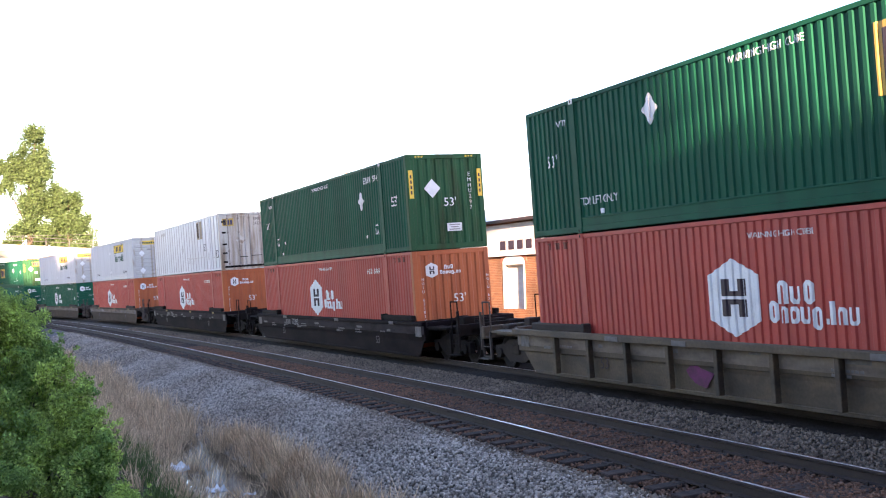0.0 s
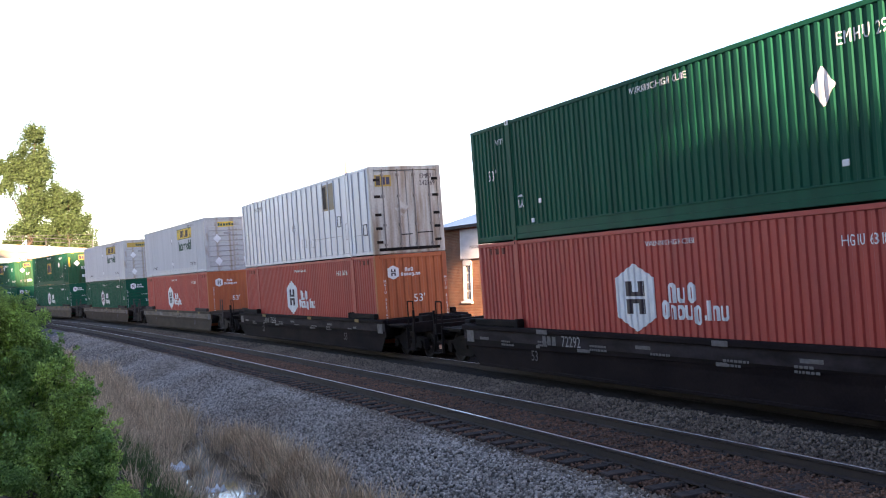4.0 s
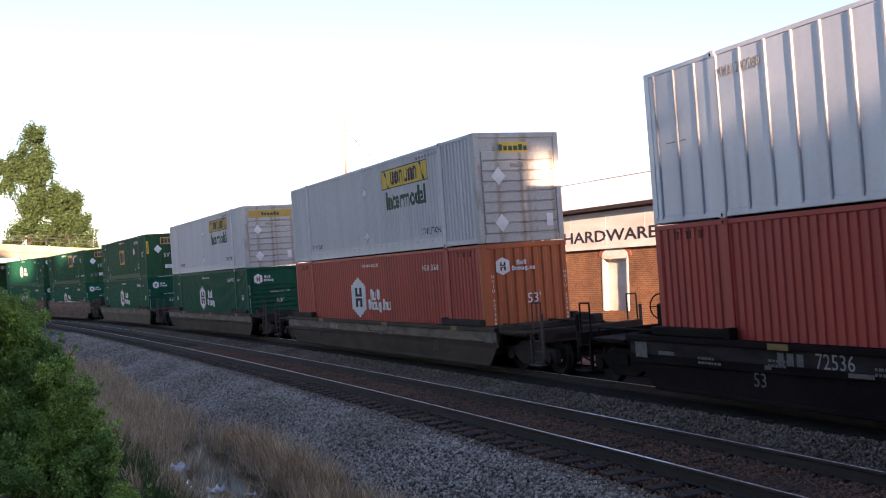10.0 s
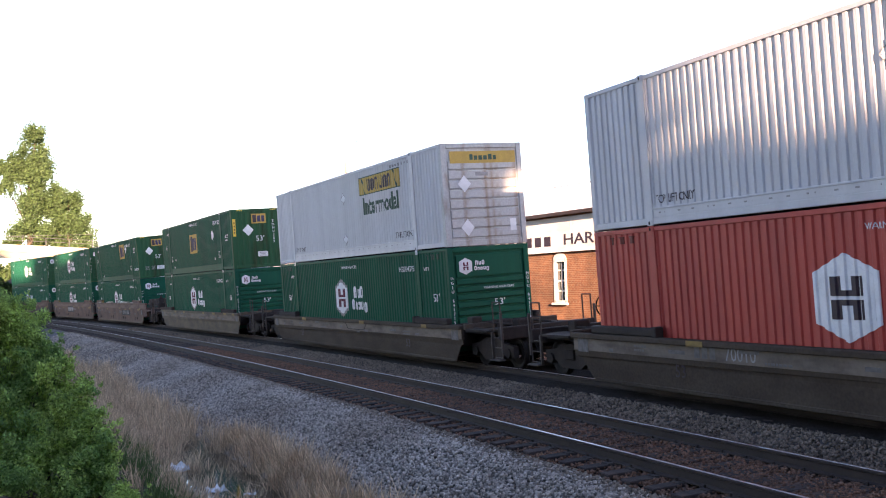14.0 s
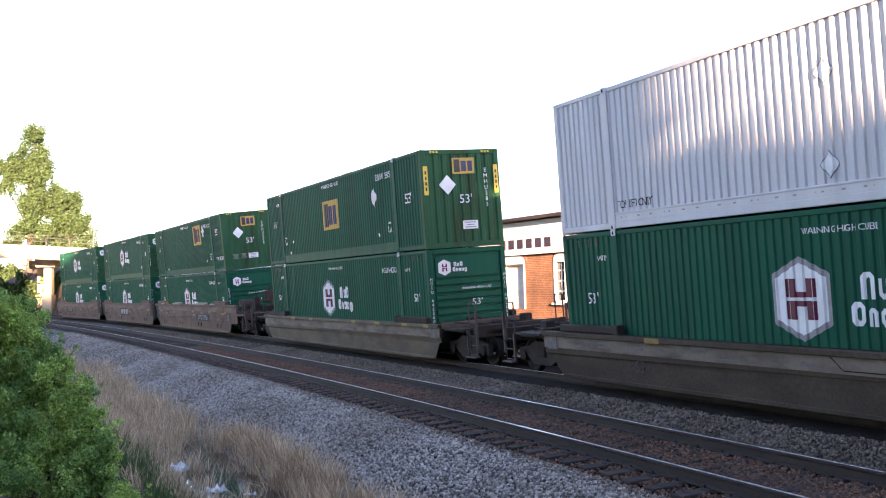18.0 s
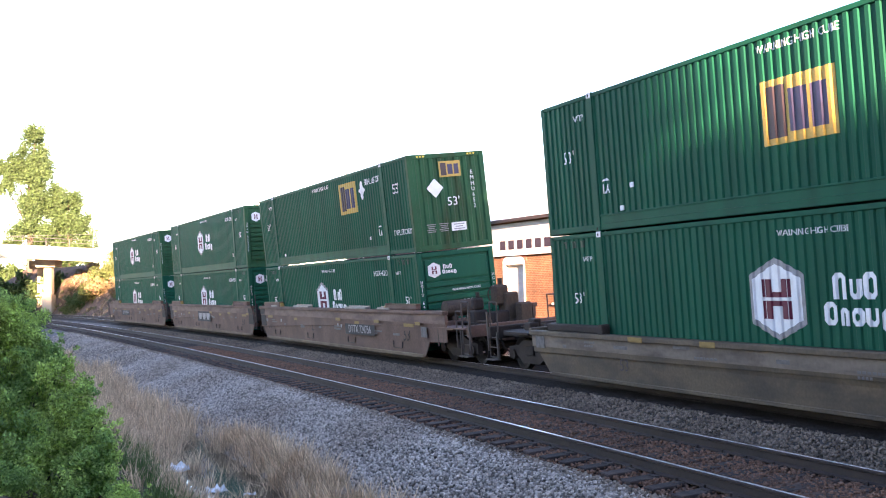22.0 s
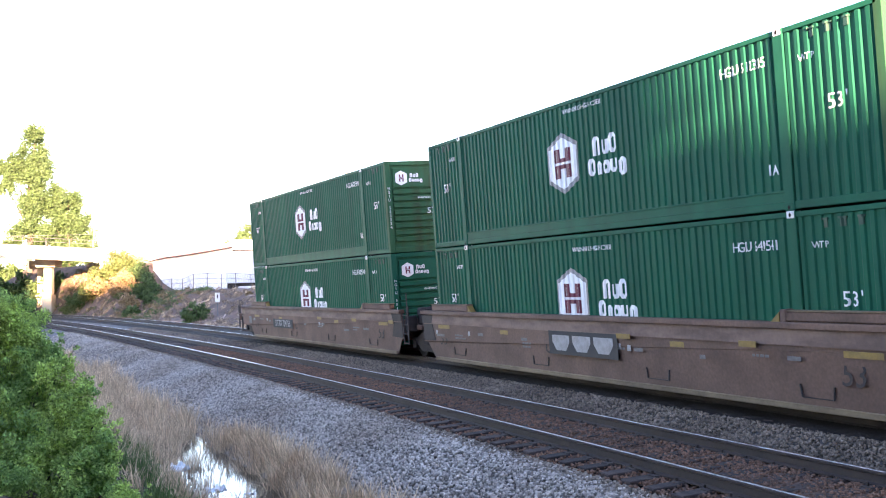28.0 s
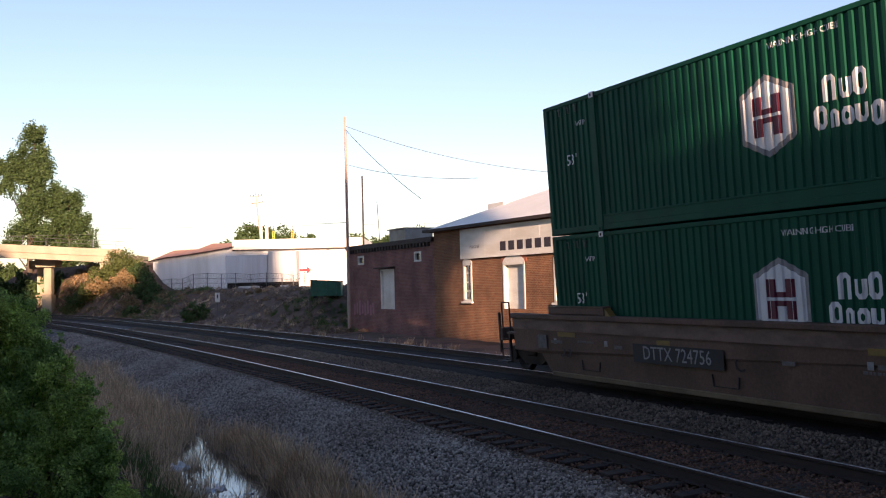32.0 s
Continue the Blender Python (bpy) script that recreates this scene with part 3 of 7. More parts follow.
def jb_marks(c, small_sign, endsign):
    p = shared("sign_plate", "jb", lambda: plate(3.45, 0.6), YELLOW if not small_sign else TAN, c, on_side(3.35, 2.3), "yellow sign plate with dark lettering shapes")
    def edge():
        return merge(box_vf(-1.72, 1.72, 0.27, 0.3, 0.006, 0.009), box_vf(-1.72, 1.72, -0.3, -0.27, 0.006, 0.009),
                     box_vf(-1.72, -1.69, -0.3, 0.3, 0.006, 0.009), box_vf(1.69, 1.72, -0.3, 0.3, 0.006, 0.009),
                     prism([(-1.5, 0.27), (-1.44, 0.27), (-1.2, -0.27), (-1.26, -0.27)], 0.006, 0.009, "z"),
                     prism([(1.26, 0.27), (1.2, 0.27), (1.44, -0.27), (1.5, -0.27)], 0.006, 0.009, "z"))
    shared("sign_border", "b", edge, DKGREEN, p)
    for i in range(6):
        shared("sign_block", i, lambda: ring(0.27, -0.2, 0.2, 0.085, "uonunn"[i]), NAVY, p, Matrix.Translation((-1.01 + 0.35 * i, 0, 0.004)))
    letters("Intermodal", 0.53, on_side(3.38, 1.6), DKGREEN, c, 0.9, bold=0.045)
    letters("TOP LIFT ONLY", 0.18, on_side(5.2, 0.52), NAVY, c, 0.8)
    letters("TOP LIFT ONLY", 0.16, on_side(-5.2, 0.48), NAVY, c, 0.75)
    for z in (2.05, 0.63):
        shared("placard_holder", "h", lambda: merge(diamond(0.36, 0.4), ([(a, b, q + 0.006) for a, b, q in diamond(0.28, 0.32)[0]], diamond(0.28, 0.32)[1])), DECAL, c, on_side(0.0, z))
        shared("holder_edge", "h", lambda: merge(*[rod((0.19 * a, 0.21 * b, 0), (0.19 * a2, 0.21 * b2, 0), 0.012, 4) for a, b, a2, b2 in ((0, 1, 1, 0), (1, 0, 0, -1), (0, -1, -1, 0), (-1, 0, 0, 1))]), GREYMARK, c, on_side(0.0, z, 0.006))
    for i in range(24):
        shared("rail_slot", "s", lambda: plate(0.2, 0.028, 0.003), GREYMARK, c, on_side(-5.6 + 0.487 * i, 0.235, 0.0085))
    for i in range(7):
        shared("data_print", ("j", i % 3), lambda: plate(0.14, 0.1 - 0.02 * (i % 3), 0.003), GREYMARK, c, on_side(4.4 + 0.22 * i, 2.68, 0.004))
    pl = shared("end_sign", endsign, lambda: plate(2.1 if endsign == "wide" else 0.86, 0.34 if endsign == "wide" else 0.28), YELLOW if endsign != "wide" else TAN, c, on_end(0.03 if endsign == "wide" else -0.12, 2.5, 0.0), "yellow end sign")
    shared("end_sign_blocks", endsign, lambda: ([(a, b, z + 0.003) for a, b, z in bars([0.1, 0.11, 0.12, 0.12, 0.12, 0.1], 0.035, 0.16)[0]], bars([0.1] * 6, 0.035, 0.16)[1]), DKGREEN, pl)
    shared("end_placard", "j1", lambda: diamond(0.42, 0.48), DECAL, c, on_end(-0.62, 1.75, 0.012))
    shared("end_placard", "j1", lambda: diamond(0.42, 0.48), DECAL, c, on_end(-0.6, 0.52, 0.012))
    shared("end_label", "j", lambda: plate(0.2, 0.34), DECAL, c, on_end(0.86, 0.55, 0.012))
    shared("end_label", "k", lambda: plate(0.4, 0.1), GREYMARK, c, on_end(-0.05, 2.02, 0.012))


RUST_V = mat("dark_red_vent_paint", (0.16, 0.03, 0.022), 0.6, 0, None, 4, bump=0)
GALV = mat("rust_stained_galvanised_bar", (0.3, 0.27, 0.25), 0.6, 0.2, (0.14, 0.08, 0.05), 3, (2, 2, 0.3))


def door_end(c):
    """Doors with hinges, locking bars and cams."""
    for y in (-0.57, 0.57):
        d = shared("door", y, lambda: merge(box_vf(HL - 0.06, HL - 0.012, y - 0.56, y + 0.56, 0.19, BH - 0.16, 0.01)), DIRTY, c, None, "dirty white door with brown stains")
        for k in (-0.28, 0.28):
            b = shared("locking_bar", "b", lambda: merge(rod((0, 0, 0.12), (0, 0, BH - 0.1), 0.022), *[box_vf(-0.03, 0.02, -0.05, 0.05, z - 0.04, z + 0.04) for z in (0.3, 0.95, 1.9, 2.6)]), GALV, d,
                       Matrix.Translation((HL + 0.02, y + k, 0)))
        for z in (0.4, 0.85, 1.3, 1.9, 2.45):
            s = 1 if y > 0 else -1
            shared("hinge", (s), lambda: box_vf(-0.012, 0.02, min(0, s * 0.22), max(0, s * 0.22), -0.045, 0.045, 0.008), GRIME, d, Matrix.Translation((HL, s * 0.95, z)))
    shared("threshold", "t", lambda: box_vf(HL - 0.01, HL + 0.04, -1.1, 1.1, 0.1, 0.2, 0.01), GRIME, c)
    shared("door_handle", "h", lambda: rod((HL + 0.05, -0.3, 0.62), (HL + 0.05, 0.1, 0.62), 0.016), GRIME, c)
    shared("door_handle", "h2", lambda: rod((HL + 0.05, 0.3, 0.66), (HL + 0.05, 0.85, 0.66), 0.016), GRIME, c)
    shared("placard_holder", "e", lambda: merge(*[prism([(0, r), (-r, 0), (0, -r), (r, 0)], 0, 0.004 + 0.004 * (r < 0.24), "z") for r in (0.27, 0.2)]), DIRTY, c, on_end(-0.2, 1.5, 0.0))
    emp_logo(c, on_end(-0.82, 2.42, 0.004), 0.36)
    letters("EMHU\n242769", 0.16, on_end(0.78, 2.42, 0.004), NAVY, c, 0.85)


EXTRA = {"emp": dict(strips=False), "emp_plain": dict(placard=(4.17, 1.82), lift=None), "emp_first": dict(logo_at=(3.1, 2.0), placard=(-3.19, 2.23), lift=-5.2, num_x=0.0),
         "emp_mid": dict(logo_at=(-0.03, 1.6), placard=(4.24, 1.86), lift=None)}


def make_box(kind, number="", high=False):
    """One container with its marks; its base is at its own z = 0."""
    extra = EXTRA.get(kind, {})
    if kind == "orange":
        c = shell("shipping_container", "faded orange-red corrugated steel container in the well of a railcar", ORANGE, band=False, endpaint=ORANGE_SUN_END)
        hub_marks(c, NAVY, False, number, True)
    elif kind == "green":
        c = shell("shipping_container", "green corrugated container with white hexagon emblem, " + ("stacked on another" if high else "in a well car"), GREEN_B, end="slats", band=high, white_cast=True, endpaint=GREEN_SUN_END if high else None)
        hub_marks(c, MAROON, True, number, not high)
    elif kind in ("emp", "emp_plain", "emp_mid", "emp_first"):
        c = shell("shipping_container", "dark green corrugated container with white placards stacked on top", GREEN, band=True, white_cast=True, endpaint=GREEN_SUN_END)
        emp_marks(c, number, kind != "emp_plain", **extra)
    elif kind == "white":
        c = shell("shipping_container", "white aluminium container with upright ribs and dirty rear doors", ALU, panel="flat", end="doors", band=False, endpaint=DIRTY)
        door_end(c)
        emp_win = shared("company_plate", "w", lambda: plate(1.36, 0.95), FADED_TAN, c, on_side(3.95, 2.25, -0.009), "tan faded plate with a dark block")
        shared("plate_bar", "w", lambda: box_vf(-0.62, -0.2, -0.4, 0.4, 0.006, 0.01), BROWN_CAR, emp_win)
        letters("EMHU 242769", 0.18, on_side(-5.4, 2.5), GREYMARK, c, 0.8)
        shared("placard_holder", "w", lambda: merge(*[rod((0.2 * a, 0.25 * b, 0), (0.2 * a2, 0.25 * b2, 0), 0.012, 4) for a, b, a2, b2 in ((0, 1, 1, 0), (1, 0, 0, -1), (0, -1, -1, 0), (-1, 0, 0, 1), (-0.9, 0.1, 0.9, 0.1))]), GREYMARK, c, on_side(-0.32, 1.35, -0.008))
        for x, z, w, h in ((5.75, 0.9, 0.4, 0.55), (0.9, 0.7, 0.5, 0.3), (2.0, 0.66, 0.5, 0.3)):
            shared("repair_patch", (w, h), lambda: plate(w, h, 0.003), ALU, c, on_side(x, z, -0.0115))
            shared("patch_edge", (w, h), lambda: merge(*[rod((a * w / 2, b * h / 2, 0), (a2 * w / 2, b2 * h / 2, 0), 0.007, 4) for a, b, a2, b2 in ((-1, -1, 1, -1), (1, -1, 1, 1), (1, 1, -1, 1), (-1, 1, -1, -1))]), GREYMARK, c, on_side(x, z, -0.008))
        for x, z, w in ((3.6, 0.78, 3.2), (6.9, 0.7, 1.2), (-7.2, 1.5, 0.6)):
            shared("panel_seam", w, lambda: rod((-w / 2, 0, 0), (w / 2, 0, 0), 0.008, 4), GREYMARK, c, on_side(x, z, -0.009))
        for x, z in ((7.4, 0.85), (4.95, 1.3)):
            shared("placard_frame", "f", lambda: merge(*[rod((a * 0.16, b * 0.18, 0), (a2 * 0.16, b2 * 0.18, 0), 0.012, 4) for a, b, a2, b2 in ((-1, -1, 1, -1), (1, -1, 1, 1), (1, 1, -1, 1), (-1, 1, -1, -1))]), GRIME, c, on_side(x, z, -0.006))
    else:
        c = shell("shipping_container", "white corrugated container with yellow sign and dark lettering stacked on top", WHITE, end="level", band=True, endpaint=STAINED)
        jb_marks(c, kind == "white_sign_tan", "wide" if kind == "white_sign_tan" else "small")
    return c


# ---- the train: well cars ----
WHEEL_R = 0.42


def wheelset_vf():
    out = [rod((0, -0.95, 0), (0, 0.95, 0), 0.08, 10)]
    for y in (-0.75, 0.75):
        s = 1 if y > 0 else -1
        n = 24
        prof = [(0.16, -0.03), (0.3, -0.012), (0.37, -0.05), (WHEEL_R, -0.055), (WHEEL_R - 0.005, 0.055), (0.445, 0.06), (0.445, 0.085), (0.38, 0.08), (0.3, 0.03), (0.16, 0.05)]
        v, f = [], []
        for i in range(n):
            a = 2 * math.pi * i / n
            v += [(r * math.cos(a), y - s * w, r * math.sin(a)) for r, w in prof]
        m = len(prof)
        for i in range(n):
            for j in range(m):
                f.append((i * m + j, i * m + (j + 1) % m, ((i + 1) % n) * m + (j + 1) % m, ((i + 1) % n) * m + j))
        out.append((v, f))
        for k in range(3):        # lugs that show the turning
            a = 2 * math.pi * k / 3
            out.append(rod((0.2 * math.cos(a), y + s * 0.03, 0.2 * math.sin(a)), (0.2 * math.cos(a), y + s * 0.09, 0.2 * math.sin(a)), 0.03, 6))
    return merge(*out)


WHEELS = []


def bogie(car, x, stack, iron=GRIME):
    b = shared("bogie", "bolster", lambda: merge(box_vf(-0.2, 0.2, -1.1, 1.1, 0.42, 0.66, 0.02), rod((0, 0, 0.6), (0, 0, 0.8), 0.2, 12)), iron, car, Matrix.Translation((x, 0, 0)))
    for s in (-1, 1):
        def frame_side():
            y = s * 0.98
            arch = prism([(-1.16, 0.3), (-1.16, 0.6), (-0.62, 0.66), (-0.36, 0.78), (0.36, 0.78), (0.62, 0.66), (1.16, 0.6), (1.16, 0.3), (0.78, 0.42), (0.4, 0.22), (-0.4, 0.22), (-0.78, 0.42)],
                         y - 0.07, y + 0.07)
            return merge(arch, *[rod((q, y, 0.28), (q, y, 0.52), 0.07, 8) for q in (-0.16, 0.0, 0.16)],
                         *[rod((q, s * 0.94, WHEEL_R), (q, s * 1.1, WHEEL_R), 0.13, 10) for q in (-0.89, 0.89)])
        shared("side_frame", s, frame_side, iron, b)
    for q in (-0.89, 0.89):
        w = shared("wheelset", "w", wheelset_vf, STEEL, b, Matrix.Translation((q, 0, WHEEL_R)))
        WHEELS.append((w, (q, 0, WHEEL_R), stack))


def sill_vf(sg, top, ends, rends, ribs):
    lo, yo, yi = 0.15, sg * 1.47, sg * 1.39
    zm, yl = top - 0.38, sg * 1.385
    poly = [(-rends, zm), (ends, zm), (ends, top), (-rends, top)]
    # the lower plate leans in towards the foot
    n1, n2 = yo - sg * 0.025, yl
    low = [(-rends, n1, zm), (ends, n1, zm), (ends, n1, 0.62), (8.75, n1 * 0.4 + n2 * 0.6, 0.58), (8.35, n2, lo), (-8.35, n2, lo), (-8.75, n1 * 0.4 + n2 * 0.6, 0.58), (-rends, n1, 0.62)]
    back = [(x, y - sg * 0.03, z) for x, y, z in low]
    m = len(low)
    plate_vf = (low + back, [tuple(range(m)), tuple(range(2 * m - 1, m - 1, -1))] + [(i, i + m, (i + 1) % m + m, (i + 1) % m) for i in range(m)])
    out = [plate_vf, prism(poly, min(yo, yi), max(yo, yi)),
           box_vf(-rends, ends, min(sg * 1.36, sg * 1.54), max(sg * 1.36, sg * 1.54), top - 0.11, top, 0.015),
           box_vf(-8.3, 8.3, min(sg * 1.3, sg * 1.4), max(sg * 1.3, sg * 1.4), lo - 0.05, lo + 0.03, 0.012)]
    if ribs:
        for x in np.arange(-7.0, 7.1, 1.4):
            out.append(box_vf(x - 0.05, x + 0.05, min(sg * 1.47, sg * 1.6), max(sg * 1.47, sg * 1.6), lo + 0.04, top - 0.1, 0.012))
        out.append(box_vf(-rends, ends, min(sg * 1.5, sg * 1.62), max(sg * 1.5, sg * 1.62), top - 0.12, top + 0.02, 0.015))
    return merge(*out)


PAD = mat("worn_pale_steel", (0.3, 0.27, 0.23), 0.6, 0.2, (0.16, 0.13, 0.11), 3)
DULLYEL = mat("dirty_yellow_reflector", (0.22, 0.135, 0.03), 0.6, 0, (0.13, 0.085, 0.03), 5, bump=0)


def taupe_details(c, ends, rends, front, rear, top):
    """Foot flange, sooty joint ends, ladder, drain slots and faded marks of an articulated unit."""
    for sg in (-1, 1):
        shared("foot_flange", sg, lambda: box_vf(-8.28, 8.28, min(sg * 1.37, sg * 1.425), max(sg * 1.37, sg * 1.425), 0.1, 0.2, 0.012), FOOT_T, c, label="sandy dust-covered foot flange")
        for e, long in ((ends, front > 10.5), (-rends, rear > 10.5)):
            if long:
                continue
            k = 1 if e > 0 else -1
            def smear():
                y0, y1 = sorted((sg * 1.40, sg * 1.455))
                u0, u1 = sorted((sg * 1.42, sg * 1.484))
                return merge(prism([(k * 8.12, 0.66), (e - k * 0.02, 0.64), (e - k * 0.02, 1.12), (k * 8.3, 1.12)], y0, y1),
                             prism([(k * 8.3, 1.14), (e - k * 0.02, 1.14), (e - k * 0.02, 1.38), (k * 8.18, 1.38)], u0, u1))
            shared("sooty_end_plate", (sg, e), smear, SOOT, c, label="soot-blackened end plate at the joint")
            shared("end_bracket", (sg, e), lambda: merge(box_vf(min(e, e + k * 0.16), max(e, e + k * 0.16), *sorted((sg * 1.0, sg * 1.38)), 0.8, 1.3, 0.03),
                                                         rod((e + k * 0.1, sg * 1.3, 0.7), (e + k * 0.1, sg * 1.3, 1.56), 0.05, 8),
                                                         box_vf(min(e, e + k * 0.3), max(e, e + k * 0.3), *sorted((sg * 0.4, sg * 0.95)), 1.0, 1.52, 0.05)), SOOT, c)
            if k > 0:
                shared("ladder", (sg, "joint"), lambda: merge(*[rod((e + 0.02, sg * 1.42, z), (e + 0.36, sg * 1.42, z), 0.016, 6) for z in (0.48, 0.76, 1.04, 1.32)],
                                                              *[rod((e + q, sg * 1.42, 0.44), (e + q, sg * 1.42, h), 0.02, 6) for q, h in ((0.02, 1.4), (0.36, 2.0))]), GRAB, c)
        for x in (-7.0, 7.0):
            k = 1 if x > 0 else -1
            shared("rail_gusset", (sg, k), lambda: merge(prism([(x - k * 1.22, top), (x - k * 1.42, top), (x - k * 1.22, top + 0.16)], *sorted((sg * 1.36, sg * 1.5)))), DULLYEL, c, label="worn yellow gusset at the guide rail's end")
            shared("rail_cap", (sg, k), lambda: box_vf(x - 1.17, x + 1.17, *sorted((sg * 1.33, sg * 1.51)), top + 0.172, top + 0.184), FOOT_T, c)
    def low(x, z):
        return Matrix(((1, 0, 0, x), (0, 0.13, -0.99, -1.375 - 0.075 * (z - 0.15) - 0.028), (0, 0.99, 0.13, z), (0, 0, 0, 1)))
    for x in (-6.6, -2.2, 2.3, 6.4):
        shared("drain_slot", "u", lambda: merge(rod((-0.36, 0.1, 0), (-0.3, -0.1, 0), 0.018, 5), rod((0.36, 0.1, 0), (0.36, -0.1, 0), 0.018, 5), rod((-0.3, -0.1, 0), (0.36, -0.1, 0), 0.01, 5)), SOOT, c, low(x, 0.42))
    for x in (-7.55, 7.2):
        letters("53", 0.36, low(x, 0.72), SOOT, c)
    letters("C", 0.3, low(-1.75, 0.75), SOOT, c)
    for x, z, w in ((-7.5, 1.06, 0.75), (-3.9, 1.02, 0.42), (3.0, 1.02, 0.42), (7.4, 1.04, 0.75)):
        shared("faded_yellow_stripe", w, lambda: plate(w, 0.1, 0.003), DULLYEL, c, Matrix(((1, 0, 0, x), (0, 0, -1, -1.452), (0, 1, 0, z), (0, 0, 0, 1))))
    for x, z in ((-5.9, 0.92), (1.1, 0.9), (1.45, 0.88), (-8.0, 0.9)):
        shared("white_square", "s", lambda: plate(0.12, 0.12, 0.003), GREYMARK, c, Matrix(((1, 0, 0, x), (0, 0, -1, -1.453), (0, 1, 0, z), (0, 0, 0, 1))))


def make_car(stack, paint, top, label, front=11.85, rear=11.85, ribs=False, number="", marks=DULLYEL, plate_at=None, bogies=(9.85, -9.85), tank=False, lamp_end=False):
    c = root("well_car", label, "railcar", "railcars of the train")
    gear, grab = (GRIME, GRIME) if paint == BLACK_CAR else (GEAR, GRAB)
    ends, rends = (10.0 if front > 10.5 and top > 1.3 else 8.95), (10.0 if rear > 10.5 and top > 1.3 else 8.95)
    for sg in (-1, 1):
        shared("side_sill", (sg, top, ribs, ends, rends), lambda: sill_vf(sg, top, ends, rends, ribs), paint, c)
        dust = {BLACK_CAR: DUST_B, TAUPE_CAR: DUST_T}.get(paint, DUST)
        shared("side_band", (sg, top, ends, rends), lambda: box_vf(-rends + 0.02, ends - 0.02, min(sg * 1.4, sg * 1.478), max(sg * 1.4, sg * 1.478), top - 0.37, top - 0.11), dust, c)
        for x in (-7.0, 7.0):
            def guard():
                y0, y1 = min(sg * 1.34, sg * 1.5), max(sg * 1.34, sg * 1.5)
                return merge(box_vf(-1.15, 1.15, y0, y1, top + 0.01, top + 0.17, 0.02), box_vf(-1.2, -1.05, y0 - 0.02, y1 + 0.02, top - 0.05, top + 0.2, 0.02))
            shared("guide_rail", (sg, top), guard, paint if top > 1.3 else gear, c, Matrix.Translation((x, 0, 0)) @ Matrix.Rotation(0 if x > 0 else math.pi, 4, "Z"))
        for i, x in enumerate((1.4, 5.0, 8.2) if paint == TAUPE_CAR else (-4.6, -2.4, 2.2, 4.4, 6.6, 8.1) if paint == YEL_CAR else (-4.6, 1.6, 6.6)):
            if sg < 0:
                shared("reflector", i % 3, lambda: box_vf(-0.24 + 0.06 * (i % 3), 0.24, -0.004, 0.004, -0.05, 0.05), marks, c, Matrix.Translation((x, sg * (1.545 if not ribs else 1.625), top - 0.06 if top < 1.3 else 1.12)))
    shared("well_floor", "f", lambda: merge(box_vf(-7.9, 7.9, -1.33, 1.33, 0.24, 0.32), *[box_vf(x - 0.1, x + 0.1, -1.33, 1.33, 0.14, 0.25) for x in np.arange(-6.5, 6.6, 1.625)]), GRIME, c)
    for sg, reach in ((1, front), (-1, rear)):
        long = reach > 10.5
        tip = reach - 0.75 if long else reach - 0.12
        def deck():
            o = [box_vf(min(sg * 8.2, sg * tip), max(sg * 8.2, sg * tip), -1.05, 1.05, 0.86, 1.0, 0.015),
                 box_vf(min(sg * 8.1, sg * 8.35), max(sg * 8.1, sg * 8.35), -1.4, 1.4, 0.5, min(top, 1.15), 0.02),
                 box_vf(min(sg * 8.2, sg * tip), max(sg * 8.2, sg * tip), -0.35, 0.35, 0.62, 0.88, 0.02)]
            if long:
                o += [box_vf(min(sg * tip, sg * (tip - 0.18)), max(sg * tip, sg * (tip - 0.18)), -1.42, 1.42, 0.8, 1.12, 0.02),
                      box_vf(min(sg * 9.2, sg * 10.4), max(sg * 9.2, sg * 10.4), -1.45, -1.0, 0.98, 1.03), box_vf(min(sg * 9.2, sg * 10.4), max(sg * 9.2, sg * 10.4), 1.0, 1.45, 0.98, 1.03)]
            return merge(*o)
        shared("end_platform", (sg, reach, top), deck, paint if top > 1.3 or ribs else gear, c)
        if long:
            def coupler():
                x0, x1 = sg * tip, sg * reach
                return merge(box_vf(min(x0, x1), max(x0, x1), -0.09, 0.09, 0.68, 0.88, 0.02), box_vf(min(x1 - 0.14, x1 + 0.14), max(x1 - 0.14, x1 + 0.14), -0.2, 0.16, 0.62, 0.94, 0.04))
            shared("coupler", (sg, reach), coupler, GRIME, c)
            def hose():
                p = [Vector((sg * tip, -0.5, 0.75)), Vector((sg * (tip + 0.2), -0.5, 0.45)), Vector((sg * (tip + 0.5), -0.42, 0.3)), Vector((sg * reach, -0.3, 0.32))]
                return merge(*[rod(a, b, 0.025, 6) for a, b in zip(p, p[1:])])
            shared("air_hose", (sg, reach), hose, GRIME, c)
            for y in (-1.36, 1.36):
                shared("grab_iron", (sg, reach, y), lambda: merge(rod((sg * (tip - 0.1), y, 1.1), (sg * (tip - 0.1), y, 1.75), 0.02, 6), rod((sg * (tip - 0.5), y, 1.0), (sg * (tip - 0.5), y, 1.75), 0.02, 6),
                                                                  rod((sg * (tip - 0.1), y, 1.75), (sg * (tip - 0.5), y, 1.75), 0.02, 6)), grab, c)
                shared("ladder", (sg, reach, y), lambda: merge(*[rod((sg * (tip - 0.05), y * 1.02, z), (sg * (tip - 0.45), y * 1.02, z), 0.014, 6) for z in (0.35, 0.6, 0.85)],
                                                               *[rod((sg * (tip - q), y * 1.02, 0.33), (sg * (tip - q), y * 1.02, 0.95), 0.016, 6) for q in (0.05, 0.45)]), grab, c)
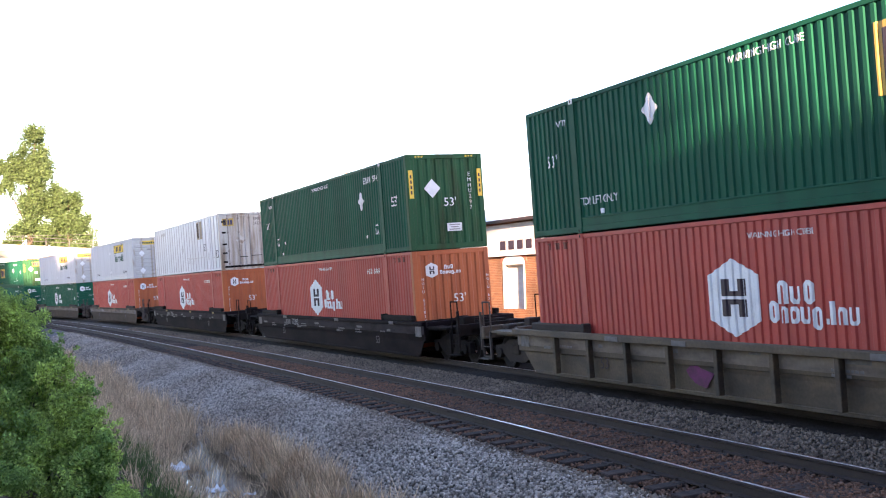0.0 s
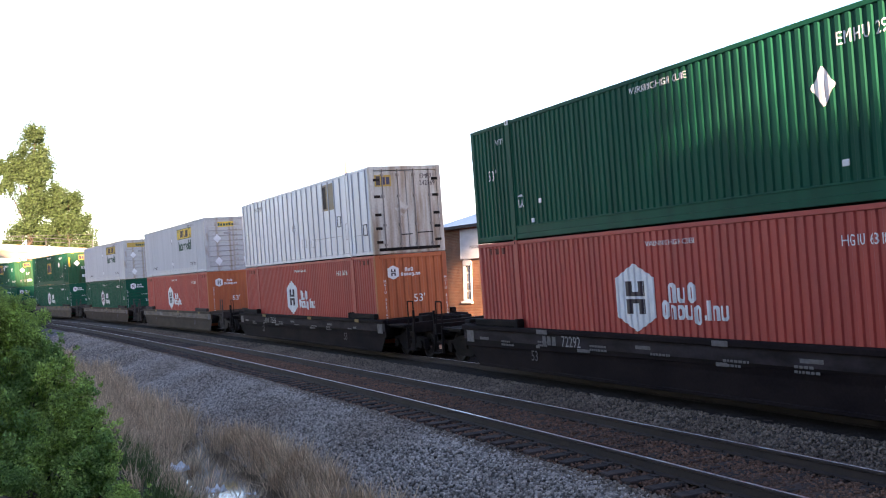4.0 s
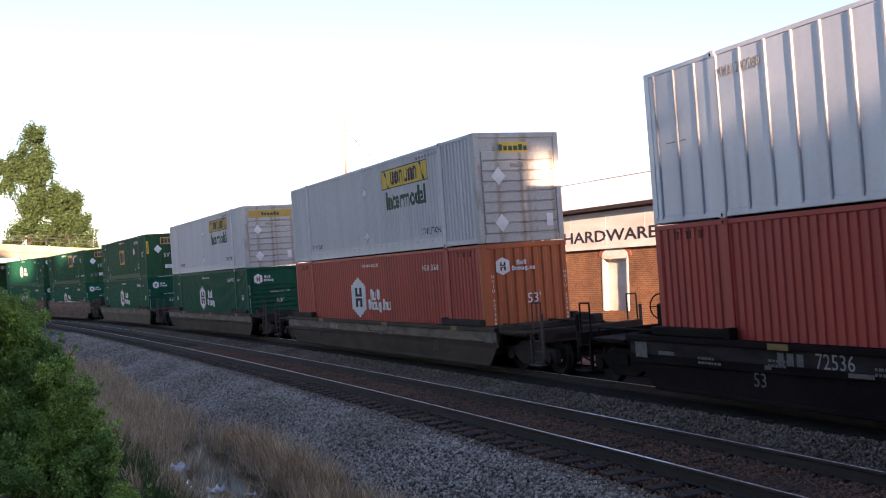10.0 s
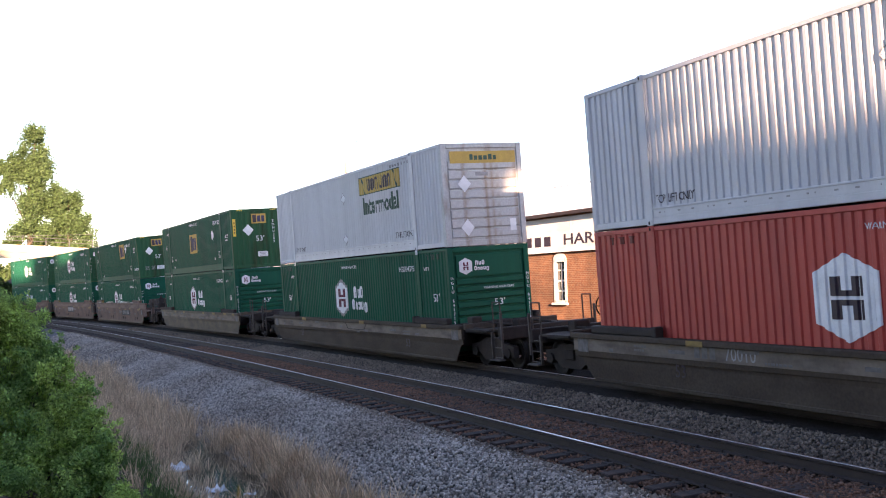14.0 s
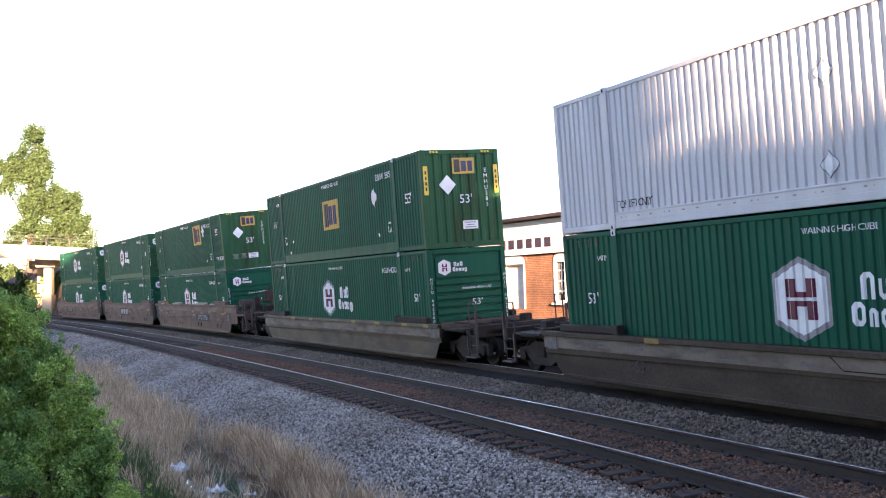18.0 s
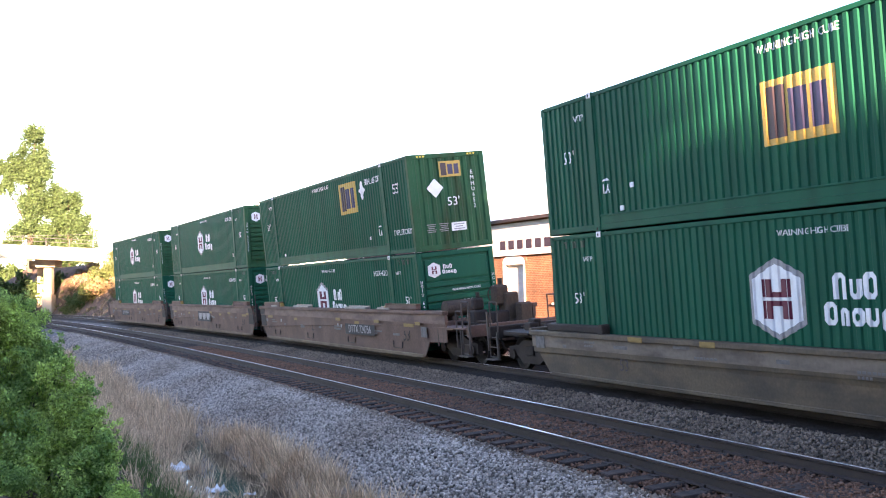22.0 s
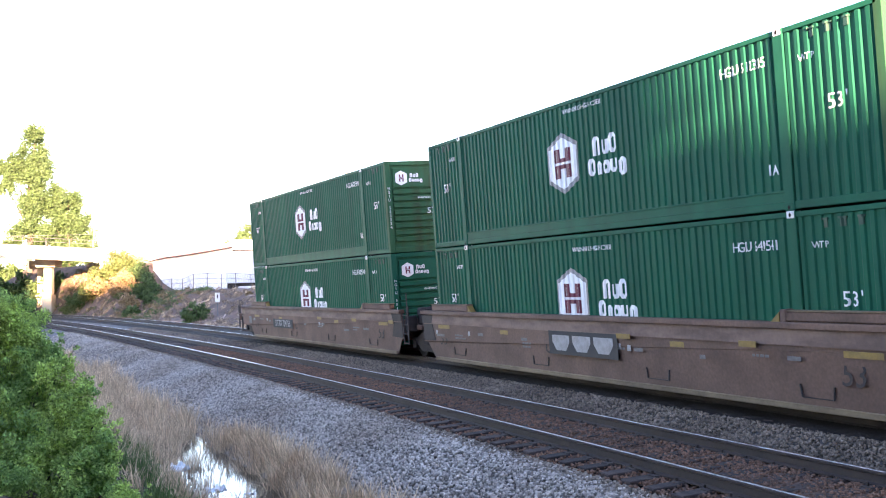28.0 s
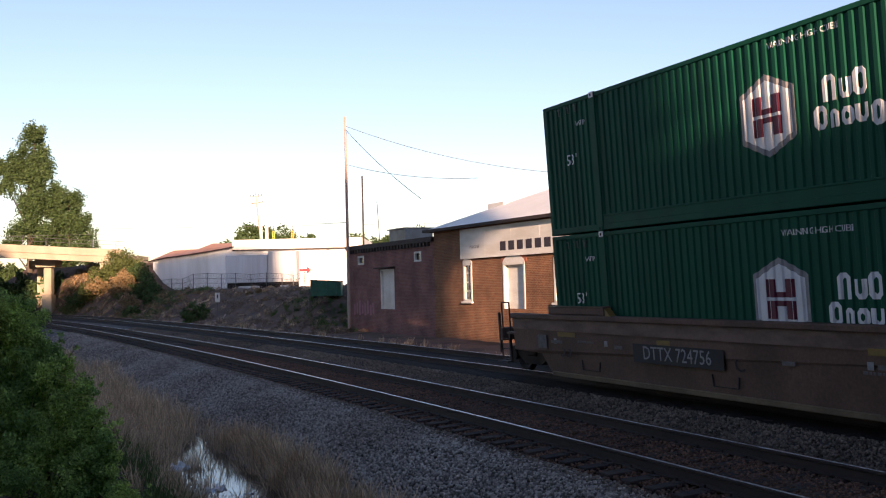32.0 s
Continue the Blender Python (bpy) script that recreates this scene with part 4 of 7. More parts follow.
    if rear > 10.5:
        br = shared("brake_stand", "b", lambda: merge(box_vf(-0.12, 0.12, -0.2, 0.2, 1.0, 1.62, 0.03), rod((-0.12, 0, 1.55), (-0.2, 0, 1.55), 0.05, 8)), GRIME, c, Matrix.Translation((-10.2, 0.35, 0)))
        def wheel():
            o, n, r = [], 16, 0.28
            ring = [Vector((0, r * math.cos(2 * math.pi * i / n), r * math.sin(2 * math.pi * i / n))) for i in range(n)]
            o += [rod(ring[i], ring[(i + 1) % n], 0.016, 6) for i in range(n)]
            return merge(*o, *[rod((0, 0, 0), ring[i], 0.012, 5) for i in range(0, n, 4)])
        shared("brake_wheel", "w", wheel, GRIME, br, Matrix.Translation((-0.22, 0, 1.55)))
    if tank:
        shared("air_reservoir", "t", lambda: merge(rod((8.95, -0.95, 1.5), (8.95, 0.1, 1.5), 0.24, 16), rod((8.95, -1.0, 1.5), (8.95, -0.95, 1.5), 0.14, 16, 0.24), box_vf(8.8, 9.1, -0.8, -0.6, 1.0, 1.3), box_vf(8.8, 9.1, -0.2, 0.0, 1.0, 1.3)), BROWN_CAR, c)
        shared("brake_valve", "v", lambda: merge(box_vf(9.9, 10.3, -0.7, -0.25, 1.0, 1.45, 0.04), box_vf(9.95, 10.2, -0.62, -0.3, 1.45, 1.8, 0.05), rod((10.1, -0.45, 1.8), (10.1, -0.45, 1.95), 0.06, 8),
                                                 box_vf(10.45, 10.75, -0.3, 0.2, 1.0, 1.4, 0.04), rod((9.2, -0.4, 1.25), (10.0, -0.4, 1.2), 0.03, 6)), gear, c)
        stand = shared("brake_stand", "tall", lambda: merge(box_vf(10.35, 10.7, 0.1, 0.55, 1.0, 1.9, 0.05), box_vf(10.28, 10.6, -0.15, 0.3, 1.55, 2.12, 0.06), rod((10.45, 0.1, 2.1), (10.45, 0.1, 2.3), 0.07, 8), box_vf(10.75, 11.05, 0.35, 0.75, 1.0, 1.6, 0.05),
                                                            rod((9.6, 0.4, 1.15), (10.5, 0.3, 1.7), 0.045, 6), rod((9.3, -0.7, 1.1), (10.9, -0.5, 1.14), 0.05, 6)), BROWN_CAR, c)
        ringp = [Vector((10.24, 0.08 + 0.27 * math.cos(a), 1.85 + 0.27 * math.sin(a))) for a in np.linspace(0, 2 * math.pi, 17)]
        shared("brake_wheel", "tall", lambda: merge(*[rod(p, q, 0.018, 6) for p, q in zip(ringp, ringp[1:])], *[rod((10.24, 0.08, 1.85), ringp[k], 0.013, 5) for k in range(0, 16, 4)]), BROWN_CAR, stand)
        shared("brake_step", "t", lambda: box_vf(9.55, 11.1, -1.44, -0.95, 1.0, 1.05, 0.01), DUST_T, c)
        for x in (9.4, 10.6):
            shared("hand_rail", x, lambda: merge(rod((x, -1.42, 0.5), (x, -1.42, 1.5), 0.022, 6), rod((x, -1.42, 1.5), (x + 0.35, -1.42, 1.5), 0.022, 6), rod((x + 0.35, -1.42, 1.5), (x + 0.35, -1.42, 0.5), 0.022, 6)), grab, c)
    for x in bogies:
        bogie(c, x, stack, gear)
    clutter = random.Random(stack * 7 + 3)
    for sg, reach in ((1, front), (-1, rear)):
        if reach < 10.5:
            continue
        tip = reach - 0.75
        for k in range(4):
            y, z = clutter.uniform(-1.2, 1.0), clutter.uniform(1.02, 1.2)
            simple("brake_pipe", merge(rod((sg * 8.5, y, z), (sg * (tip - 0.3), y + clutter.uniform(-0.3, 0.3), z), 0.025, 6), rod((sg * (tip - 0.3), y, z), (sg * (tip - 0.3), y, 0.8), 0.02, 6)), gear, c)
        for k in range(3):
            x, y, h = sg * clutter.uniform(8.7, tip - 0.4), clutter.uniform(-1.2, 0.9), clutter.uniform(0.12, 0.34)
            simple("gear_box", box_vf(x - 0.18, x + 0.16, y, y + clutter.uniform(0.2, 0.45), 1.0, 1.0 + h, 0.03), gear, c)
        simple("cross_beam", box_vf(min(sg * 9.0, sg * 9.16), max(sg * 9.0, sg * 9.16), -1.44, 1.44, 1.0, 1.16, 0.02), paint, c)
        for y in (-1.4, 1.4):
            simple("corner_stanchion", box_vf(min(sg * (tip - 0.05), sg * (tip + 0.02)), max(sg * (tip - 0.05), sg * (tip + 0.02)), y - 0.03, y + 0.03, 0.5, 1.5, 0.01), grab, c)
            simple("end_step", merge(box_vf(min(sg * (tip - 0.55), sg * tip), max(sg * (tip - 0.55), sg * tip), y - 0.12, y + 0.06, 0.28, 0.31), box_vf(min(sg * (tip - 0.56), sg * (tip - 0.52)), max(sg * (tip - 0.56), sg * (tip - 0.52)), y - 0.03, y + 0.03, 0.3, 1.0)), grab, c)
        simple("data_panel", box_vf(min(sg * 8.35, sg * 8.75), max(sg * 8.35, sg * 8.75), -1.486, -1.47, 0.72, 1.02), DIM, c)
    if paint == TAUPE_CAR:
        taupe_details(c, ends, rends, front, rear, top)
    for x in (-5.2, 5.2):
        if paint == TAUPE_CAR:
            continue
        letters("53", 0.24, Matrix(((1, 0, 0, x), (0, 0, -1, -1.435), (0, 1, 0, 0.5), (0, 0, 0, 1))), DIM if paint == BLACK_CAR else NAVY, c)
    if paint == BROWN_CAR:
        for sx in (-1, 1):
            simple("patch_edge", merge(*[rod(p, q, 0.008, 4) for p, q in (((-1.0 * sx + 0.9, -1.482, 1.0), (-0.75 * sx + 0.9, -1.482, 0.8)),)]), GRIME, c)
        simple("patch_edge", rod((0.15, -1.482, 0.8), (1.65, -1.482, 0.8), 0.008, 4), GRIME, c)
    if ribs:
        pink = [(0.34 * math.cos(a) * (1 + 0.3 * math.sin(3 * a)), 0.2 * math.sin(a) * (1 + 0.3 * math.cos(2 * a + 1))) for a in np.linspace(0, 6.0, 14)]
        simple("spray_mark", prism(pink, 0, 0.004, "z"), mat("magenta_spray_paint", (0.16, 0.03, 0.1), 0.8, 0, (0.07, 0.035, 0.045), 4), c, Matrix(((1, 0, 0, -2.05), (0, 0, -1, -1.432), (0, 1, 0, 0.46), (0, 0, 0, 1))))
    out = 1.479
    def side_m(x, z):
        return Matrix(((1, 0, 0, x), (0, 0, -1, -out), (0, 1, 0, z), (0, 0, 0, 1)))
    if plate_at is not None:
        shared("number_panel", "n", lambda: plate(2.75, 0.36, 0.005), FADEDBLK, c, side_m(plate_at, 0.8))
        letters(number, 0.26, side_m(plate_at, 0.8) @ Matrix.Translation((0, 0, 0.008)), GREYMARK, c, 0.95)
    elif number:
        for q in range(3):
            shared("mark_block", "m", lambda: plate(0.15, 0.2, 0.004), DIM, c, side_m(-4.62 + 0.22 * q, 0.9))
        letters(number, 0.24, side_m(-3.45, 0.9), GREYMARK, c, 0.95)
    rng = random.Random(int(top * 100) + len(label))
    for i in range(7 if paint == BLACK_CAR else 4):
        x0, z0 = -6.9 + (2.1 if paint == BLACK_CAR else 3.9) * i + rng.uniform(-0.3, 0.3), rng.choice((0.86, 0.93, 0.8))
        for row in range(rng.choice((1, 2, 2))):
            x = x0
            for k in range(rng.randint(4, 8)):
                w = rng.choice((0.05, 0.07, 0.09))
                shared("stencil_bar", w, lambda: plate(w, 0.045, 0.003), DIM, c, side_m(x + w / 2, z0 - 0.08 * row))
                x += w + 0.025
    for i in range(7):
        w = rng.choice((0.16, 0.3, 0.5))
        shared("small_stencil", w, lambda: plate(w, 0.07, 0.003), DIM, c, side_m(-7.6 + 2.3 * i + rng.uniform(-0.4, 0.4), rng.uniform(0.72, 0.98)))
    return c


# stack of boxes: gap behind the first, car, lower and upper box
BLACK_L, BROWN_L = "black well car with dusty side sills", "dusty brown well car with yellow markers"
STACKS = [(0.0, ("emp_first", ""), ("orange", "HGIU 631207")), (-23.55, ("emp_plain", "EMHU 2974"), ("orange", "HGIU 631834")),
          (-47.2, ("white", ""), ("orange", "HGIU 636768")), (-70.93, ("white_sign", ""), ("orange", "HGIU 637668")),
          (-94.55, ("white_sign_tan", ""), ("green", "HGIU 641715")), (-118.28, ("emp_mid", "EMHU 2835"), ("green", "HGIU 642260")),
          (-142.13, ("emp", "EMHU 65207"), ("green", "HGIU 645210")), (-161.33, ("green", "HGIU 512335"), ("green", "HGIU 649541")),
          (-180.85, ("green", "HGIU 503324"), ("green", "HGIU 503534"))]
CARS = [make_car(0, YEL_CAR, 1.12, "yellow-brown well car with upright side ribs", ribs=True, marks=DIM),
        make_car(1, BLACK_CAR, 1.16, BLACK_L, number="72292", marks=DIM), make_car(2, BLACK_CAR, 1.16, BLACK_L, number="72536", marks=DULLYEL),
        make_car(3, BROWN_CAR, 1.12, BROWN_L, number="70010"), make_car(4, BROWN_CAR, 1.12, BROWN_L), make_car(5, YEL_CAR, 1.12, BROWN_L, rear=12.2),
        make_car(6, TAUPE_CAR, 1.5, "faded taupe articulated well car unit with air tank", front=12.1, rear=9.55, number="DTTX 724756", plate_at=3.3, bogies=(9.9, -9.5), tank=True),
        make_car(7, TAUPE_CAR, 1.5, "faded taupe articulated well car middle unit", front=9.3, rear=9.7, bogies=(-9.7,)),
        make_car(8, TAUPE_CAR, 1.5, "faded taupe articulated well car last unit", front=9.6, rear=11.6, number="DTTX 724756", plate_at=-3.5, bogies=(-9.85,))]
pl = shared("logo_panel", "t", lambda: plate(2.75, 0.52, 0.005), FADEDBLK, CARS[7], Matrix(((1, 0, 0, -0.28), (0, 0, -1, -1.479), (0, 1, 0, 0.88), (0, 0, 0, 1))), "black panel with pale block shapes")
for x in (-0.85, 0.0, 0.85):
    shared("logo_block", "t", lambda: prism([(-0.36, 0.17), (0.36, 0.17), (0.36, 0.02), (0.2, -0.17), (-0.2, -0.17), (-0.36, 0.02)], 0.005, 0.009, "z"), GREYMARK, pl, Matrix.Translation((x, 0, 0)))
for x, w in ((-6.6, 0.8), (-2.9, 1.9), (3.1, 1.95), (5.6, 1.0)):
    shared("sill_pad", w, lambda: merge(box_vf(-w / 2, w / 2, -1.53, -1.36, 1.5, 1.56, 0.012), box_vf(-w / 2, w / 2, -1.37, -1.34, 1.44, 1.6)), PAD, CARS[6], Matrix.Translation((x, 0, 0)), "pale worn steel pad")
TOPS = [make_box(*s[1], high=True) for s in STACKS]
LOWS = [make_box(*s[2]) for s in STACKS]


# ---- film marks follow the corrugation of the panels they are stuck on ----
RIB_N = round((2 * HL - 0.2) / 0.205)
RIB_P = (2 * HL - 0.2) / RIB_N
CREASES = (0.0, 0.36, 0.5, 0.86)


def groove(x):
    if 5.87 < abs(x) < 6.13 or abs(x) > HL - 0.1:
        return -0.012
    f = ((x + HL - 0.1) / RIB_P) % 1.0
    return 0.028 * float(np.interp(f, (0.0, 0.36, 0.5, 0.86, 1.0), (0, 0, 1, 1, 0)))


DRAPED = {}


def drape(ob, to_box):
    """Lays one mark, given its place on the box, into the ribs of the side panel."""
    m = to_box @ ob.matrix_basis
    if m.col[2].y < -0.9 and ob.data and -HW - 0.03 < m.translation.y < -HW + 0.03:
        kx, x0 = m[0][0], m.translation.x
        key = (ob.data.name, round(x0, 3), round(kx, 3))
        if key not in DRAPED:
            bm = bmesh.new()
            bm.from_mesh(ob.data)
            lo, hi = min(v.co.x for v in bm.verts), max(v.co.x for v in bm.verts)
            i = math.floor((lo * kx + x0 + HL - 0.1) / RIB_P)
            while True:
                cuts = [((i + c) * RIB_P - HL + 0.1 - x0) / kx for c in CREASES]
                if cuts[0] > hi:
                    break
                for q in cuts:
                    if lo < q < hi:
                        bmesh.ops.bisect_plane(bm, geom=bm.verts[:] + bm.edges[:] + bm.faces[:], plane_co=(q, 0, 0), plane_no=(1, 0, 0))
                i += 1
            for v in bm.verts:
                v.co.z = v.co.z - groove(v.co.x * kx + x0) - 0.012
            me = bpy.data.meshes.new(ob.data.name)
            bm.to_mesh(me)
            bm.free()
            me.materials.append(ob.data.materials[0])
            DRAPED[key] = me
        ob.data = DRAPED[key]
    for ch in ob.children:
        drape(ch, m)


for box in TOPS + LOWS:
    if any(ch.name.split(".")[0] == "side_panel" and len(ch.data.vertices) > 100 for ch in box.children):
        for ch in box.children:
            if ch.name.split(".")[0] not in ("side_panel", "bottom_rail", "top_rail", "mid_post", "corner_casting", "corner_post", "roof", "floor_pan", "end_rail", "end_panel", "end_rib", "rear_door", "rib"):
                drape(ch, Matrix.Identity(4))


# ---- ground ----
def smooth(x):
    x = np.clip(x, 0, 1)
    return x * x * (3 - 2 * x)


PROF_D = [-400, -40, -16, -13.6, -12.0, -11.0, -10.25, -9.9, -8.9, -8.4, -6.8, -6.0, 3.0, 6.0, 400]
PROF_Z = [1.5, 0.8, 0.55, 0.3, -0.25, -0.75, -1.15, -1.4, -1.45, -1.25, -0.8, -0.75, -0.75, -0.55, -0.45]


def ground_z(x, y):
    x, y = np.asarray(x, float), np.asarray(y, float)
    s, d = sd_of(x, y)
    z = np.interp(d, PROF_D, PROF_Z)
    bank = 2.75 * smooth((-8 - s) / 14) * smooth((d - 3.6) / 8.5)
    k = smooth((-31.0 - x) / 4) * smooth((-48 - s) / 10) * smooth((s + 190) / 60)
    bank = bank + k * (6.4 * smooth((d - 2.6) / 7.5) - bank) * (d > 2.6)
    z = z + bank + smooth((bank - 0.2) / 1.0) * (0.2 * np.sin(x * 1.3 + y * 0.4) * np.sin(y * 0.9 - x * 0.5) + 0.12 * np.sin(x * 3.1 - y * 1.9) * np.sin(y * 2.7 + x) + 0.07 * np.sin(x * 6.3 + y * 2.2) * np.sin(y * 5.1))
    z = z + 0.05 * np.sin(x * 2.3 + 1.7 * np.sin(y * 1.1)) * np.sin(y * 2.1) * (abs(d + 9.9) > 1.6)
    return z


gx = np.concatenate([-np.geomspace(60, 3000, 26)[::-1], np.arange(-58, -30, 1.5), np.arange(-30, 14, 0.5), np.arange(14, 40, 2.0), np.geomspace(42, 3000, 24)])
gy = np.concatenate([-np.geomspace(12, 3000, 24)[::-1], np.arange(-10, 6, 1.0), np.arange(6, 60, 0.5), np.arange(60, 150, 1.5), np.geomspace(152, 3000, 26)])
GX, GY = np.meshgrid(gx, gy)
GZ = ground_z(GX.ravel(), GY.ravel())
nx, ny = len(gx), len(gy)
gv = np.stack([GX.ravel(), GY.ravel(), GZ], 1)
gi = (np.arange(ny - 1)[:, None] * nx + np.arange(nx - 1)[None]).ravel()
gf = np.stack([gi, gi + 1, gi + 1 + nx, gi + nx], 1)
ground = simple("ground", (gv.tolist(), gf.tolist()), DIRT, smooth=True)
tagged(ground, "dry dirt and weed ground with a ditch beside the line", "ground", kind="structure")

tc = math.tan(CANT)
BED = [(3.2, -0.78), (2.4, -0.36), (1.6, -0.18), (1.2, -0.19), (0.0, -0.26), (-1.2, -0.31), (-1.6, -0.31), (-2.1, -0.4), (-2.6, -0.44), (-3.0, -0.36),
       (-3.3, -0.335), (-4.58, -0.4), (-5.9, -0.45), (-6.3, -0.49), (-6.9, -0.66), (-7.6, -0.93), (-8.2, -1.1), (-8.7, -1.36), (-9.1, -1.6)]
for cross, dirt in (([(-5.75 + 0.3 * k, -0.405 + 0.013 * k + 0.034 * math.sin(math.pi * k / 8) ** 0.6) for k in range(9)], FOULED),
                    # the train's own bed takes the darker colour with the cars' shade in it
                    ([(-1.5, -0.4), (-1.4, -0.3), (-1.25, -0.228), (-0.7, -0.19), (0.0, -0.15), (0.7, -0.11), (1.35, -0.1), (1.9, -0.3)], OILED_SHADE)):
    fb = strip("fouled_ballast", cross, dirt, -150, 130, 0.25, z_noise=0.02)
    tagged(fb, "dark oil-fouled ballast between the ties, with shade painted in under the train", "ballast", kind="structure")
bed = strip("ballast_bed", BED, BALLAST, -150, 130, 0.5, z_noise=0.03)
tagged(bed, "grey crushed stone ballast under two tracks", "ballast", kind="structure")
water = strip("water", [(-8.5, -1.28), (-9.3, -1.28), (-9.9, -1.28), (-10.5, -1.28)], mat("still_ditch_water", (0.02, 0.022, 0.02), 0.04, 0, None, 1, bump=0, spec=0.9), 25.2, 46, 0.4)
tagged(water, "still ditch water that mirrors the pale sky", "water", kind="structure")


# ---- tracks ----
def rail_strip(d, z, s0, s1, parent, top):
    prof = [(-0.036, 0), (0.036, 0)] if top else [(0.03, -0.001), (0.036, -0.008), (0.036, -0.035), (0.01, -0.05), (0.01, -0.14), (0.07, -0.155), (0.07, -0.172), (-0.07, -0.172), (-0.07, -0.155), (-0.01, -0.14), (-0.01, -0.05), (-0.036, -0.035), (-0.036, -0.008), (-0.03, -0.001), (0.03, -0.001)]
    if top:
        prof = [(0.021, -0.004), (0.019, 0.001), (-0.019, 0.001), (-0.021, -0.004)]
    v, f, n = [], [], len(prof)
    for i, s in enumerate(np.arange(s0, s1, 1.0)):
        for a, b in prof:
            p = line(s, d + a, z + b)
            v.append(tuple(p))
            k = len(v) - 1
            if i and k % n:
                f.append((k - n - 1, k - 1, k, k - n))
    return simple("rail_head" if top else "rail", (v, f), RAIL_TOP if top else RAIL_SIDE, parent)


def track(name, off, zc, cant, label):
    t = tagged(new(name), label, "railway track", kind="structure")
    for sd in (-1, 1):
        d, z = off + sd * 0.75 * math.cos(cant), zc + sd * 0.75 * math.sin(cant)
        r = rail_strip(d, z, -150, 130, t, False)
        rail_strip(d, z, -150, 130, r, True)
    rng = random.Random(5)
    for i, s in enumerate(np.arange(-62, 56, 0.53)):
        p, h = line(s, off, zc - 0.175), np.interp(s, SS, HH)
        m = Matrix.Translation(p) @ Matrix.Rotation(h + rng.uniform(-0.015, 0.015), 4, "Z") @ Matrix.Rotation(cant, 4, "X") @ Matrix.Translation((0, rng.uniform(-0.04, 0.04), 0))
        shared("tie", i % 4, lambda: box_vf(-0.11 - 0.004 * (i % 4), 0.115, -1.3, 1.28 + 0.02 * (i % 4), -0.18, 0.0, 0.012), TIE, t, m)
        if -5 < s < 42 and off < -1:
            for sd in (-1, 1):
                shared("tie_plate", "p", lambda: merge(box_vf(-0.09, 0.09, -0.17, 0.17, 0.0, 0.012), *[box_vf(a - 0.012, a + 0.012, b - 0.012, b + 0.012, 0.0, 0.05) for a, b in ((-0.05, -0.1), (0.05, 0.1))]), RAIL_SIDE, t,
                       m @ Matrix.Translation((0, sd * 0.75, 0)))
    return t


track("track_1", 0.0, 0.0, CANT, "railway track on dark wooden ties carrying the train")
track("track_2", -NEAR_OFF, NEAR_Z, NEAR_CANT, "empty railway track with shiny rails on dark wooden ties")


def scatter(name, verts, faces, n_v, places, mats, label, category, material):
    """Many small pieces in one mesh: places (n,3), mats (n,3,3)."""
    n = len(places)
    base = np.asarray(verts)
    V = np.einsum("nij,vj->nvi", mats, base) + places[:, None, :]
    F = (np.asarray(faces)[None] + (np.arange(n) * len(base))[:, None, None]).reshape(-1, len(faces[0]))
    me = bpy.data.meshes.new(name)
    me.vertices.add(n * len(base))
    me.vertices.foreach_set("co", V.ravel())
    k = len(faces[0])
    me.loops.add(F.size)
    me.loops.foreach_set("vertex_index", F.ravel().astype(np.int32))
    me.polygons.add(len(F))
    me.polygons.foreach_set("loop_start", np.arange(0, F.size, k, dtype=np.int32))
    me.update(calc_edges=True)
    ob = put(name, me, material)
    if label:
        tagged(ob, label, category, kind="stuff")
    return ob


def random_turns(rng, n):
    q = rng.normal(size=(n, 4))
    q /= np.linalg.norm(q, axis=1)[:, None]
    w, x, y, z = q.T
    return np.stack([np.stack([1 - 2 * (y * y + z * z), 2 * (x * y - z * w), 2 * (x * z + y * w)], 1),
                     np.stack([2 * (x * y + z * w), 1 - 2 * (x * x + z * z), 2 * (y * z - x * w)], 1),
                     np.stack([2 * (x * z - y * w), 2 * (y * z + x * w), 1 - 2 * (x * x + y * y)], 1)], 1)


def line_points(s, d):
    h = np.interp(s, SS, HH)
    return np.interp(s, SS, PX) - np.sin(h) * d, np.interp(s, SS, PY) + np.cos(h) * d


RNG = np.random.default_rng(11)
ns = 190000
ss = np.where(RNG.random(ns) < 0.8, 6 + 36 * RNG.random(ns), -25 + 32 * RNG.random(ns))
dd = np.where(RNG.random(ns) < 0.72, RNG.uniform(-8.9, -5.85, ns), RNG.uniform(-3.35, -1.35, ns))
inn = RNG.random(ns) < 0.12
dd[inn] = RNG.uniform(-6.4, -5.9, inn.sum())
sx, sy = line_points(ss, dd)
sz = np.interp(dd, [b[0] for b in BED][::-1], [b[1] for b in BED][::-1]) + 0.012
oct_v = [(1, 0, 0), (-1, 0, 0), (0, 1, 0), (0, -1, 0), (0.2, 0.1, 0.8), (-0.1, 0.2, -0.8)]
oct_f = [(0, 2, 4), (2, 1, 4), (1, 3, 4), (3, 0, 4), (2, 0, 5), (1, 2, 5), (3, 1, 5), (0, 3, 5)]
size = RNG.uniform(0.016, 0.04, ns)
sz += RNG.uniform(-0.012, 0.026, ns)
turns, places = random_turns(RNG, ns) * size[:, None, None], np.stack([sx, sy, sz], 1)
near = dd + RNG.normal(size=ns) * 0.12 < -6.1
scatter("ballast_stones", oct_v, oct_f, 6, places[near], turns[near], "loose grey crushed stones on the ballast", "gravel", STONE)
scatter("ballast_stones", oct_v, oct_f, 6, places[~near], turns[~near], "brown-grey crushed stones between the two tracks", "gravel", STONE_B)
nf = 30000
fs, fd = 4 + 38 * RNG.random(nf), RNG.uniform(-5.9, -3.3, nf)
fx, fy = line_points(fs, fd)
